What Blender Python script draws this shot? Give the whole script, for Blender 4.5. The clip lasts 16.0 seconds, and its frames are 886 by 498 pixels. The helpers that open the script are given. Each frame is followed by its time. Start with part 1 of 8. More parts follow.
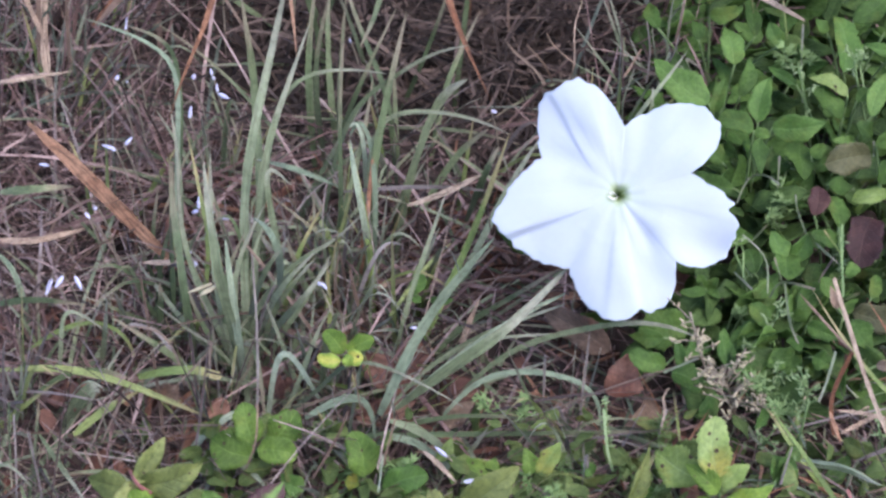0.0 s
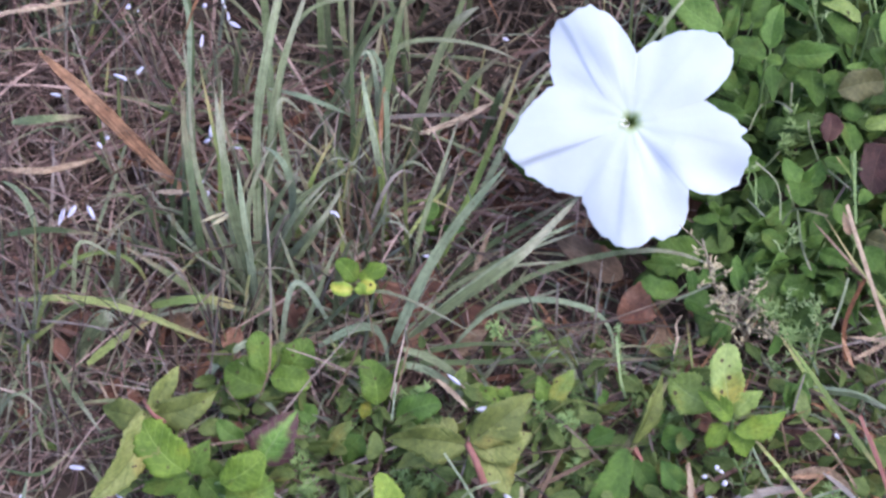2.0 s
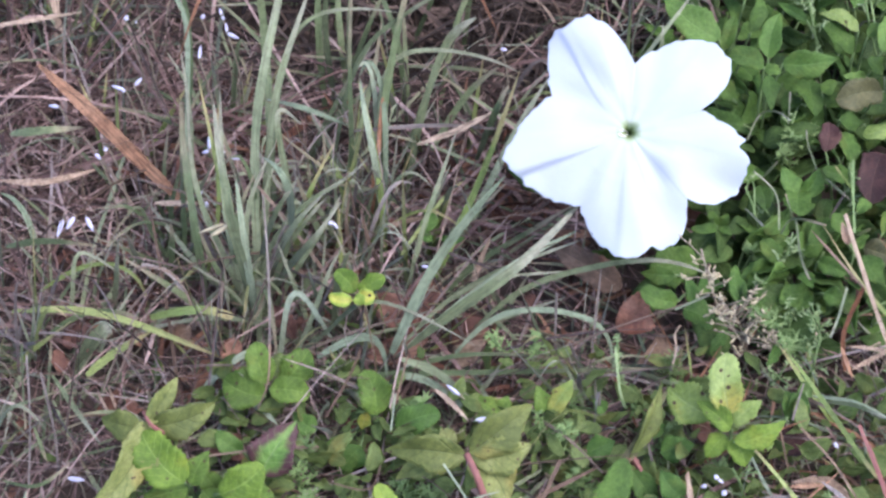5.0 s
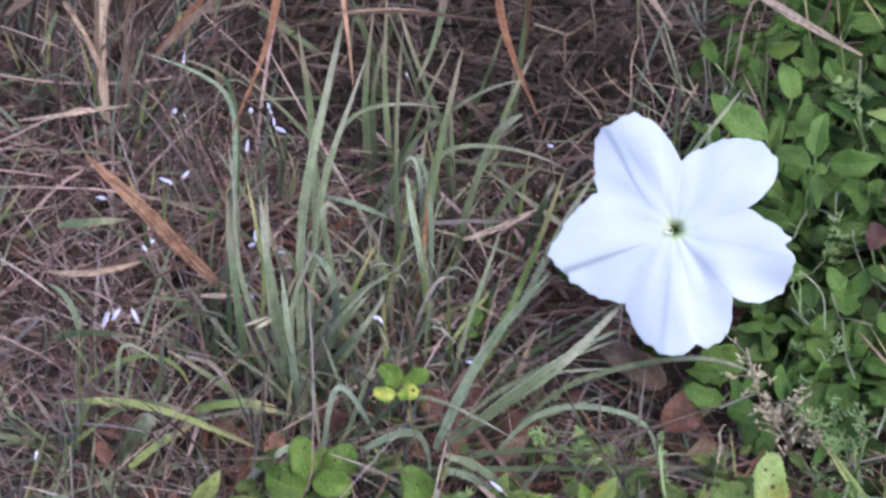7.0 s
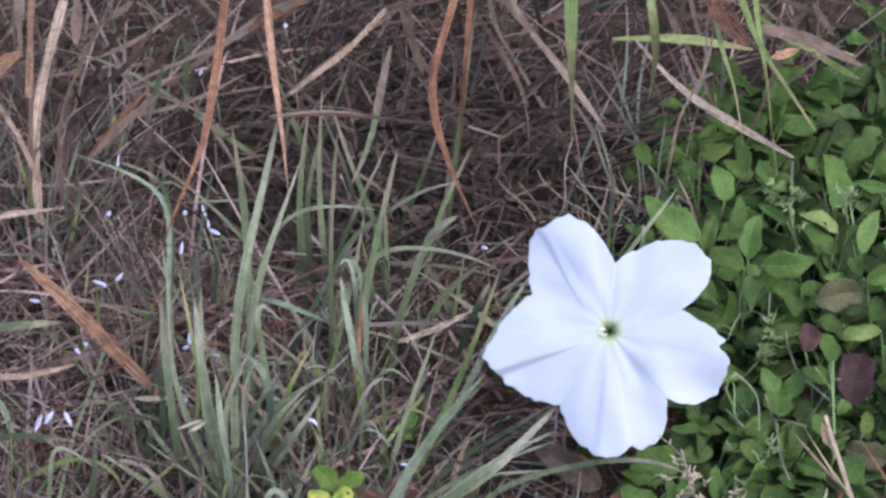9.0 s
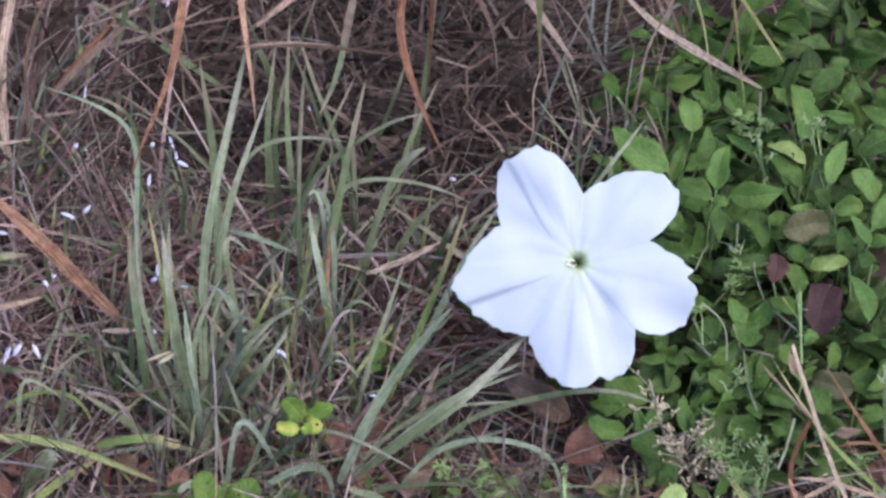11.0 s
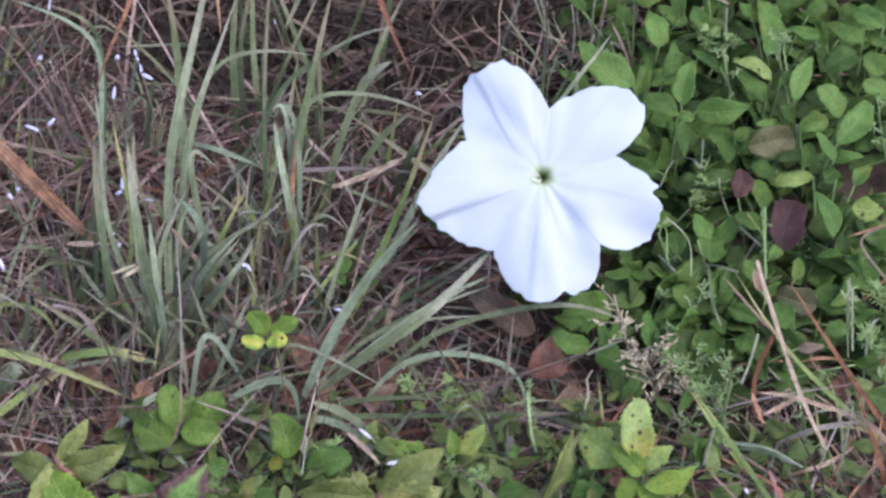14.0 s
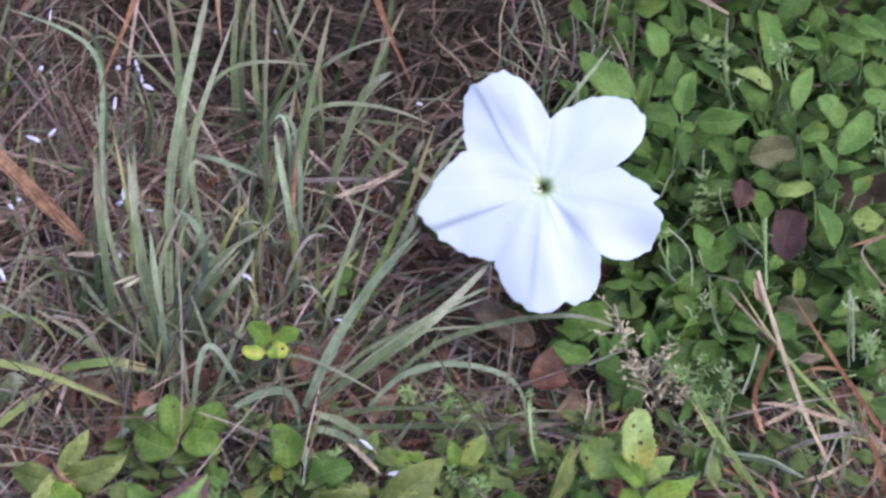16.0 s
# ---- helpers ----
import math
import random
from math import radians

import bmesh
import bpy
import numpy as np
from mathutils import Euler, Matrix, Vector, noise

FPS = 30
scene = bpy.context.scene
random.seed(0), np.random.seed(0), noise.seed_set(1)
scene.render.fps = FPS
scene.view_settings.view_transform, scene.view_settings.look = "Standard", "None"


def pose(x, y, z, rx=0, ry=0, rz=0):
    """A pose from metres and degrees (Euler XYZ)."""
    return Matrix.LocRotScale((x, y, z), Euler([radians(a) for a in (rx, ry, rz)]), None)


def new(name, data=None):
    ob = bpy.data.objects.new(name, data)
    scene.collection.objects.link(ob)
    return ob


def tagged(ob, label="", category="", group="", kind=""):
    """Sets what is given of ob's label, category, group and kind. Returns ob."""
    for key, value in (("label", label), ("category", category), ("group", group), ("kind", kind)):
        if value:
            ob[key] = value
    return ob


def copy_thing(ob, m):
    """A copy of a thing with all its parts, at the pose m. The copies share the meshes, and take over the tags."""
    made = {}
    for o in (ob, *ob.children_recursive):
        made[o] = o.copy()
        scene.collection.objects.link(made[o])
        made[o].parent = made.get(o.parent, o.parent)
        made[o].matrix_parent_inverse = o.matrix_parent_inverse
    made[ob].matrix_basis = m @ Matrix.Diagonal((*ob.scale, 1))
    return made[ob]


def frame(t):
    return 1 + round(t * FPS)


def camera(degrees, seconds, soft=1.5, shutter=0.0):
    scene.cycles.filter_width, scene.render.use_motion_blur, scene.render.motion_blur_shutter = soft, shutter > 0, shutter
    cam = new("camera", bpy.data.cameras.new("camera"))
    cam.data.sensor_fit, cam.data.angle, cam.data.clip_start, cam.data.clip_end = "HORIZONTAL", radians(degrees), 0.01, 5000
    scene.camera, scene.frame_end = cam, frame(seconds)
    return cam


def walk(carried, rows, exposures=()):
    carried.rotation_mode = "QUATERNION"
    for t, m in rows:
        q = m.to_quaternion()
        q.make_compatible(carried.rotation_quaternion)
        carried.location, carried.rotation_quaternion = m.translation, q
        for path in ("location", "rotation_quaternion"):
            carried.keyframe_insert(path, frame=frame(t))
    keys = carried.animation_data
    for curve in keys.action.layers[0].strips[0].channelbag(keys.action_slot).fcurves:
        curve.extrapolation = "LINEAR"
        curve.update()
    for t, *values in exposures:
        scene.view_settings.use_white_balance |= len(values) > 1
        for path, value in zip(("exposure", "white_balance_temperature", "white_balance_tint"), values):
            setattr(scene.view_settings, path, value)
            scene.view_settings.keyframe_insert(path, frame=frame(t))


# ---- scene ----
# ---------------------------------------------------------------- camera
cam = camera(20.0, 16.0, soft=2.65, shutter=0.4)
EYE = (0.0000, -1.0253, 1.0253)
# seconds, then the turn of the standing camera in degrees
TURNS = [
    (0.0, 45.000, 0.000, -0.000),
    (0.5, 45.160, 0.423, 0.100),
    (1.0, 45.115, 0.642, 0.342),
    (1.5, 44.275, 0.559, 0.275),
    (2.0, 43.363, 0.369, 0.027),
    (2.5, 42.766, 0.236, -0.137),
    (3.0, 42.836, 0.499, -0.311),
    (3.5, 43.078, 0.570, -0.232),
    (6.0, 44.483, 0.280, 0.232),
    (6.5, 45.186, 0.252, 0.571),
    (7.0, 45.786, 0.749, 1.052),
    (7.5, 47.074, 1.179, 1.429),
    (8.0, 47.855, 0.347, 0.863),
    (8.2, 48.150, 0.016, 0.477),
    (10.3, 47.378, -0.427, -0.354),
    (10.5, 47.052, -0.558, -0.423),
    (11.0, 46.546, -0.593, -0.721),
    (11.5, 45.596, -0.732, -0.870),
    (12.0, 45.298, -1.003, -1.015),
    (12.5, 45.633, -1.237, -0.969),
    (13.0, 44.980, -1.518, -0.863),
    (13.5, 44.899, -1.510, -0.883),
    (14.0, 44.600, -1.310, -1.126),
    (14.5, 44.719, -1.345, -1.300),
    (15.0, 45.070, -1.389, -1.621),
    (15.5, 45.236, -1.652, -1.666),
    (16.0, 44.836, -1.283, -1.129),
]
walk(cam, [(t, pose(*EYE, rx, ry, rz)) for t, rx, ry, rz in TURNS], [(0.0, 1.57, 5620, 13), (2.0, 1.61, 5670, 13), (2.5, 1.71, 5700, 13), (3.5, 1.82, 5700, 13), (6.0, 1.66, 5650, 13), (8.0, 1.38, 5700, 13), (10.5, 1.41, 5700, 14), (16.0, 1.52, 5700, 14)])

# ---------------------------------------------------------------- light
SUN_ELEVATION = radians(58)
world = bpy.data.worlds.new("overcast_sky")
scene.world = world
world.use_nodes = True
wn = world.node_tree.nodes
sky = wn.new("ShaderNodeTexSky")
sky.sky_type, sky.sun_disc = "NISHITA", False
sky.sun_elevation, sky.sun_rotation = SUN_ELEVATION, radians(125)
sky.air_density, sky.dust_density, sky.ozone_density = 1.0, 3.0, 1.0
wn["Background"].inputs["Strength"].default_value = 0.15
world.node_tree.links.new(sky.outputs[0], wn["Background"].inputs["Color"])
sun = new("sun", bpy.data.lights.new("sun", "SUN"))
sun.data.energy, sun.data.angle, sun.data.color = 0.65, radians(60), (1.0, 0.96, 0.9)
sun.matrix_world = pose(0, 0, 6, 32, 0, 55)


# ---------------------------------------------------------------- materials
def shader(name, rough=0.6, spec=0.3):
    m = bpy.data.materials.new(name)
    m.use_nodes = True
    n, l = m.node_tree.nodes, m.node_tree.links
    b = n["Principled BSDF"]
    b.inputs["Roughness"].default_value = rough
    b.inputs["Specular IOR Level"].default_value = spec
    return m, n, l, b


def ramp(n, stops):
    r = n.new("ShaderNodeValToRGB")
    e = r.color_ramp.elements
    while len(e) < len(stops):
        e.new(0.5)
    for i, (at, c) in enumerate(stops):
        e[i].position, e[i].color = at, (*c, 1)
    return r


def math_node(n, l, op, a, b=None, c=None):
    k = n.new("ShaderNodeMath")
    k.operation = op
    for i, v in enumerate((a, b, c)):
        if v is None:
            continue
        if isinstance(v, (int, float)):
            k.inputs[i].default_value = v
        else:
            l.new(v, k.inputs[i])
    return k.outputs[0]


def mixed(n, l, fac, a, b, blend="MIX"):
    k = n.new("ShaderNodeMix")
    k.data_type, k.blend_type = "RGBA", blend
    for i, v in ((0, fac), (6, a), (7, b)):
        if isinstance(v, (int, float)):
            k.inputs[i].default_value = v
        elif isinstance(v, tuple):
            k.inputs[i].default_value = (*v, 1)
        else:
            l.new(v, k.inputs[i])
    return k.outputs[2]


def noise_tex(n, l, scale, detail=4, vector=None, rough=0.6):
    k = n.new("ShaderNodeTexNoise")
    k.inputs["Scale"].default_value, k.inputs["Detail"].default_value = scale, detail
    k.inputs["Roughness"].default_value = rough
    if vector is not None:
        l.new(vector, k.inputs["Vector"])
    return k.outputs["Fac"]


def see_through(m, n, l, b, colour, amount):
    """Thin tissue: part of the light goes through it."""
    t = n.new("ShaderNodeBsdfTranslucent")
    k = n.new("ShaderNodeMixShader")
    k.inputs[0].default_value = amount
    l.new(colour, t.inputs["Color"])
    l.new(b.outputs[0], k.inputs[1])
    l.new(t.outputs[0], k.inputs[2])
    l.new(k.outputs[0], n["Material Output"].inputs["Surface"])


def blade_material(name, dark, mid, pale, rough=0.55, through_light=0.2, islands=False, tip=None, streak=0.5, hairy=0.0):
    """Grass: colour varies from blade to blade, with streaks along it and a paler midrib; tip is the colour of dry ends."""
    m, n, l, b = shader(name, rough, 0.35)
    b.inputs["Sheen Weight"].default_value, b.inputs["Sheen Roughness"].default_value = hairy, 0.4
    uv = n.new("ShaderNodeTexCoord")
    sep = n.new("ShaderNodeSeparateXYZ")
    l.new(uv.outputs["UV"], sep.inputs[0])
    if islands:
        rnd = n.new("ShaderNodeNewGeometry").outputs["Random Per Island"]
    else:
        rnd = n.new("ShaderNodeObjectInfo").outputs["Random"]
    # streaks run along the blade and differ from blade to blade
    grain = n.new("ShaderNodeCombineXYZ")
    l.new(math_node(n, l, "MULTIPLY", sep.outputs[0], 1.6), grain.inputs[0])
    l.new(math_node(n, l, "MULTIPLY", sep.outputs[1], 1.1), grain.inputs[1])
    l.new(math_node(n, l, "MULTIPLY", rnd, 40.0), grain.inputs[2])
    blot = noise_tex(n, l, 70, 3, uv.outputs["Object"])
    fine = noise_tex(n, l, 6, 5, grain.outputs[0], 0.75)
    v = math_node(n, l, "ADD", rnd, math_node(n, l, "MULTIPLY", math_node(n, l, "SUBTRACT", blot, 0.5), 0.9))
    r = ramp(n, [(0.08, dark), (0.5, mid), (0.95, pale)])
    l.new(v, r.inputs[0])
    col = r.outputs[0]
    if tip:
        f = math_node(n, l, "SUBTRACT", math_node(n, l, "ADD", sep.outputs[1], math_node(n, l, "MULTIPLY", blot, 0.5)), 0.85)
        f = n_clamp(n, l, math_node(n, l, "MULTIPLY", f, 4.0))
        col = mixed(n, l, f, col, tip)
    s = ramp(n, [(0.34, (1 - 1.2 * streak,) * 3), (0.52, (1.0, 1.0, 1.0)), (0.68, (1 + 0.5 * streak,) * 3)])
    l.new(fine, s.inputs[0])
    col = mixed(n, l, 1.0, col, s.outputs[0], "MULTIPLY")
    # flecks and worn patches a few millimetres long
    fleck = ramp(n, [(0.36, (0.62, 0.58, 0.55)), (0.5, (1.0, 1.0, 1.0)), (0.66, (1.16, 1.16, 1.14))])
    l.new(noise_tex(n, l, 260, 3, uv.outputs["Object"]), fleck.inputs[0])
    col = mixed(n, l, streak, col, fleck.outputs[0], "MULTIPLY")
    l.new(col, b.inputs["Base Color"])
    bump = n.new("ShaderNodeBump")
    bump.inputs["Strength"].default_value, bump.inputs["Distance"].default_value = 0.5, 0.0006
    ribs = math_node(n, l, "SINE", math_node(n, l, "MULTIPLY", sep.outputs[0], 40.0))
    l.new(math_node(n, l, "ADD", fine, math_node(n, l, "MULTIPLY", ribs, 0.25)), bump.inputs["Height"])
    l.new(bump.outputs[0], b.inputs["Normal"])
    see_through(m, n, l, b, col, through_light)
    return m


def n_clamp(n, l, v):
    k = n.new("ShaderNodeClamp")
    l.new(v, k.inputs[0])
    return k.outputs[0]


def leaf_material(name, dark, mid, pale, vein, rough=0.58, veins=7.0, spots=0.0, rim=None, through_light=0.25, islands=False, rim_at=0.5, vein_strength=0.5):
    """Broad leaf: midrib and side veins, blotches at two scales, spots of rot, and a rim of another colour."""
    m, n, l, b = shader(name, rough, 0.22)
    tc = n.new("ShaderNodeTexCoord")
    sep = n.new("ShaderNodeSeparateXYZ")
    l.new(tc.outputs["UV"], sep.inputs[0])
    u = math_node(n, l, "ABSOLUTE", math_node(n, l, "SUBTRACT", sep.outputs[0], 0.5))
    s = sep.outputs[1]
    if islands:
        rnd = n.new("ShaderNodeNewGeometry").outputs["Random Per Island"]
    else:
        rnd = n.new("ShaderNodeObjectInfo").outputs["Random"]
    blot = noise_tex(n, l, 60, 4, tc.outputs["Object"])
    fine = noise_tex(n, l, 500, 3, tc.outputs["Object"])
    v = math_node(n, l, "ADD", math_node(n, l, "MULTIPLY", rnd, 0.6), math_node(n, l, "SUBTRACT", math_node(n, l, "MULTIPLY", blot, 2.6), 1.1))
    r = ramp(n, [(0.05, dark), (0.5, mid), (0.95, pale)])
    l.new(v, r.inputs[0])
    col = r.outputs[0]
    # patches that turn yellow
    patch = n.new("ShaderNodeVectorMath")
    patch.operation = "ADD"
    l.new(tc.outputs["Object"], patch.inputs[0])
    l.new(rnd, patch.inputs[1])
    f = n_clamp(n, l, math_node(n, l, "MULTIPLY", math_node(n, l, "SUBTRACT", noise_tex(n, l, 38, 3, patch.outputs[0]), 0.56), 5.0))
    col = mixed(n, l, math_node(n, l, "MULTIPLY", f, 0.6), col, (min(1, mid[0] * 1.9), mid[1] * 1.12, mid[2] * 0.9))
    # side veins run forward from the midrib
    w = math_node(n, l, "FRACT", math_node(n, l, "MULTIPLY", math_node(n, l, "SUBTRACT", s, math_node(n, l, "MULTIPLY", u, 0.55)), veins))
    w = math_node(n, l, "ABSOLUTE", math_node(n, l, "SUBTRACT", w, 0.5))
    side = n_clamp(n, l, math_node(n, l, "SUBTRACT", 1.0, math_node(n, l, "MULTIPLY", w, 9.0)))
    rib = n_clamp(n, l, math_node(n, l, "SUBTRACT", 1.0, math_node(n, l, "MULTIPLY", u, 26.0)))
    vm = math_node(n, l, "MAXIMUM", math_node(n, l, "MULTIPLY", side, 0.55), rib)
    if rim:
        f = math_node(n, l, "ADD", math_node(n, l, "MULTIPLY", u, 2.0), math_node(n, l, "MULTIPLY", math_node(n, l, "SUBTRACT", blot, 0.5), 1.6))
        f = n_clamp(n, l, math_node(n, l, "MULTIPLY", math_node(n, l, "SUBTRACT", f, rim_at), 3.0))
        col = mixed(n, l, f, col, rim)
    col = mixed(n, l, math_node(n, l, "MULTIPLY", vm, vein_strength), col, vein)
    if spots:
        vo = n.new("ShaderNodeTexVoronoi")
        vo.inputs["Scale"].default_value = 190
        l.new(tc.outputs["Object"], vo.inputs["Vector"])
        f = n_clamp(n, l, math_node(n, l, "MULTIPLY", math_node(n, l, "SUBTRACT", spots, vo.outputs["Distance"]), 14.0))
        pick = n.new("ShaderNodeSeparateColor")
        l.new(vo.outputs["Color"], pick.inputs[0])
        f = math_node(n, l, "MULTIPLY", f, math_node(n, l, "GREATER_THAN", pick.outputs[0], 0.45))
        col = mixed(n, l, f, col, (0.06, 0.035, 0.02))
    g = ramp(n, [(0.3, (0.66, 0.68, 0.7)), (0.7, (1.25, 1.22, 1.2))])
    l.new(fine, g.inputs[0])
    col = mixed(n, l, 0.7, col, g.outputs[0], "MULTIPLY")
    l.new(col, b.inputs["Base Color"])
    bump = n.new("ShaderNodeBump")
    bump.inputs["Strength"].default_value, bump.inputs["Distance"].default_value = 0.6, 0.0007
    l.new(math_node(n, l, "SUBTRACT", math_node(n, l, "MULTIPLY", fine, 0.5), vm), bump.inputs["Height"])
    l.new(bump.outputs[0], b.inputs["Normal"])
    see_through(m, n, l, b, col, through_light)
    return m


def plain_material(name, a, c, scale, rough=0.7, through_light=0.0):
    m, n, l, b = shader(name, rough, 0.3)
    tc = n.new("ShaderNodeTexCoord")
    r = ramp(n, [(0.3, a), (0.7, c)])
    l.new(noise_tex(n, l, scale, 5, tc.outputs["Object"]), r.inputs[0])
    l.new(r.outputs[0], b.inputs["Base Color"])
    bump = n.new("ShaderNodeBump")
    bump.inputs["Strength"].default_value, bump.inputs["Distance"].default_value = 0.4, 0.001
    l.new(noise_tex(n, l, scale * 4, 4, tc.outputs["Object"]), bump.inputs["Height"])
    l.new(bump.outputs[0], b.inputs["Normal"])
    if through_light:
        see_through(m, n, l, b, r.outputs[0], through_light)
    return m


def corolla_material():
    """White petal tissue: creamy green in the throat, faint fold lines along the five bands."""
    m, n, l, b = shader("white_petal", 0.6, 0.2)
    tc = n.new("ShaderNodeTexCoord")
    sep = n.new("ShaderNodeSeparateXYZ")
    l.new(tc.outputs["UV"], sep.inputs[0])
    r = ramp(n, [(0.0, (0.1, 0.15, 0.04)), (0.035, (0.3, 0.37, 0.14)), (0.06, (0.5, 0.57, 0.33)), (0.12, (0.6, 0.635, 0.5)), (0.22, (0.585, 0.61, 0.66))])
    l.new(sep.outputs[1], r.inputs[0])
    blot = ramp(n, [(0.3, (0.93, 0.93, 0.96)), (0.7, (1, 1, 1))])
    l.new(noise_tex(n, l, 45, 4, tc.outputs["Object"]), blot.inputs[0])
    col = mixed(n, l, 1.0, r.outputs[0], blot.outputs[0], "MULTIPLY")
    l.new(col, b.inputs["Base Color"])
    bump = n.new("ShaderNodeBump")
    bump.inputs["Strength"].default_value, bump.inputs["Distance"].default_value = 0.25, 0.0006
    rays = math_node(n, l, "SINE", math_node(n, l, "MULTIPLY", sep.outputs[0], 420.0))
    l.new(math_node(n, l, "ADD", noise_tex(n, l, 220, 4, tc.outputs["Object"]), math_node(n, l, "MULTIPLY", rays, 0.06)), bump.inputs["Height"])
    l.new(bump.outputs[0], b.inputs["Normal"])
    see_through(m, n, l, b, col, 0.4)
    return m


DEAD = blade_material("dead_grass_blade", (0.044, 0.028, 0.024), (0.147, 0.100, 0.087), (0.421, 0.325, 0.292), rough=0.85, through_light=0.1)
GRASS = blade_material("blue_green_grass", (0.115, 0.135, 0.064), (0.186, 0.209, 0.109), (0.283, 0.305, 0.178), tip=(0.288, 0.276, 0.198), hairy=0.25)
GRASS_PALE = blade_material("pale_grass", (0.171, 0.207, 0.125), (0.245, 0.282, 0.177), (0.334, 0.369, 0.250), hairy=0.25)
GRASS_YELLOW = blade_material("yellow_green_grass", (0.15, 0.2, 0.05), (0.24, 0.29, 0.085), (0.34, 0.37, 0.13), tip=(0.36, 0.3, 0.14))
# Dull dark green blades; shade among the stalks is put into this colour too.
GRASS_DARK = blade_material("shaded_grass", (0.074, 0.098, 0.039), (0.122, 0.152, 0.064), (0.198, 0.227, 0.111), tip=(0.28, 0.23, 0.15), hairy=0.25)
STRAW = blade_material("dry_straw", (0.20, 0.13, 0.085), (0.33, 0.22, 0.15), (0.46, 0.34, 0.25), rough=0.75, through_light=0.1, streak=0.8)
STRAW_ORANGE = blade_material("orange_dry_blade", (0.176, 0.072, 0.035), (0.299, 0.144, 0.078), (0.405, 0.224, 0.136), rough=0.75, through_light=0.12, streak=0.8)
STRAW_BROWN = blade_material("brown_dry_blade", (0.094, 0.055, 0.035), (0.164, 0.105, 0.074), (0.257, 0.183, 0.136), rough=0.8, through_light=0.1)
STRAW_RUST = blade_material("rust_brown_dry_blade", (0.136, 0.060, 0.032), (0.237, 0.118, 0.066), (0.364, 0.214, 0.132), rough=0.8, through_light=0.1, streak=0.8)
STRAW_GREY = blade_material("grey_dry_blade", (0.13, 0.10, 0.088), (0.21, 0.17, 0.15), (0.31, 0.26, 0.235), rough=0.8, through_light=0.1)
THATCH = blade_material("dead_grass", (0.058, 0.031, 0.025), (0.178, 0.102, 0.086), (0.468, 0.319, 0.280), rough=0.85, through_light=0.1, islands=True)
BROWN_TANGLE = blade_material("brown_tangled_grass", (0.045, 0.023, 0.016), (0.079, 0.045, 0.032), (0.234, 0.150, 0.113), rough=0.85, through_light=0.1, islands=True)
# Dead grass with the deep shade of the open gap put into its colour.
GAP_SHADE = blade_material("rotting_grass", (0.028, 0.017, 0.012), (0.058, 0.036, 0.027), (0.17, 0.115, 0.09), rough=0.85, through_light=0.05, islands=True)
WISPS = blade_material("grey_green_grass", (0.101, 0.110, 0.077), (0.156, 0.166, 0.122), (0.267, 0.276, 0.216), rough=0.7, islands=True, tip=(0.26, 0.2, 0.15))
RUST_LITTER = blade_material("rust_brown_leaf_bits", (0.07, 0.028, 0.018), (0.16, 0.065, 0.038), (0.29, 0.15, 0.09), rough=0.8, through_light=0.1, islands=True)
FILL_GRASS = blade_material("low_grass", (0.104, 0.120, 0.059), (0.182, 0.205, 0.104), (0.312, 0.330, 0.184), islands=True, tip=(0.28, 0.22, 0.14), hairy=0.25)
LEAF = leaf_material("green_leaf", (0.047, 0.088, 0.017), (0.078, 0.138, 0.026), (0.118, 0.193, 0.039), (0.132, 0.216, 0.060), through_light=0.38)
LEAF_FILL = leaf_material("low_green_leaf", (0.037, 0.064, 0.017), (0.069, 0.113, 0.027), (0.119, 0.180, 0.046), (0.139, 0.199, 0.065), islands=True, through_light=0.42)
LEAF_PALE = leaf_material("pale_green_leaf", (0.052, 0.103, 0.019), (0.081, 0.147, 0.027), (0.122, 0.198, 0.044), (0.158, 0.241, 0.079), veins=9)
LEAF_SEEDLING = leaf_material("pale_seedling_leaf", (0.075, 0.105, 0.028), (0.125, 0.165, 0.045), (0.19, 0.235, 0.075), (0.2, 0.25, 0.1), islands=True, through_light=0.4, spots=0.12)
LEAF_BRIGHT = leaf_material("bright_green_leaf", (0.06, 0.1, 0.014), (0.1, 0.158, 0.024), (0.165, 0.235, 0.042), (0.19, 0.27, 0.07), spots=0.2, rim=(0.15, 0.14, 0.04), rim_at=0.95)
LEAF_LIME = leaf_material("lime_green_leaf", (0.085, 0.138, 0.016), (0.14, 0.208, 0.026), (0.215, 0.285, 0.045), (0.25, 0.33, 0.09), spots=0.15)
LEAF_SPOTTED = leaf_material("spotted_leaf", (0.13, 0.18, 0.035), (0.19, 0.25, 0.06), (0.26, 0.32, 0.1), (0.28, 0.34, 0.14), spots=0.27)
LEAF_YELLOW = leaf_material("yellowing_leaf", (0.28, 0.28, 0.04), (0.42, 0.40, 0.07), (0.5, 0.48, 0.14), (0.45, 0.45, 0.2), spots=0.2, rim=(0.25, 0.33, 0.05))
LEAF_OLIVE = leaf_material("olive_vine_leaf", (0.098, 0.115, 0.031), (0.163, 0.181, 0.050), (0.247, 0.256, 0.088), (0.065, 0.075, 0.02), spots=0.17, veins=5, vein_strength=0.6)
LEAF_PURPLE = leaf_material("purple_edged_leaf", (0.09, 0.17, 0.035), (0.14, 0.24, 0.05), (0.2, 0.31, 0.08), (0.22, 0.28, 0.12), rim=(0.085, 0.04, 0.042), rim_at=0.25)
LEAF_DULL = leaf_material("browning_leaf", (0.05, 0.05, 0.022), (0.085, 0.08, 0.035), (0.13, 0.12, 0.055), (0.11, 0.11, 0.05), through_light=0.15)
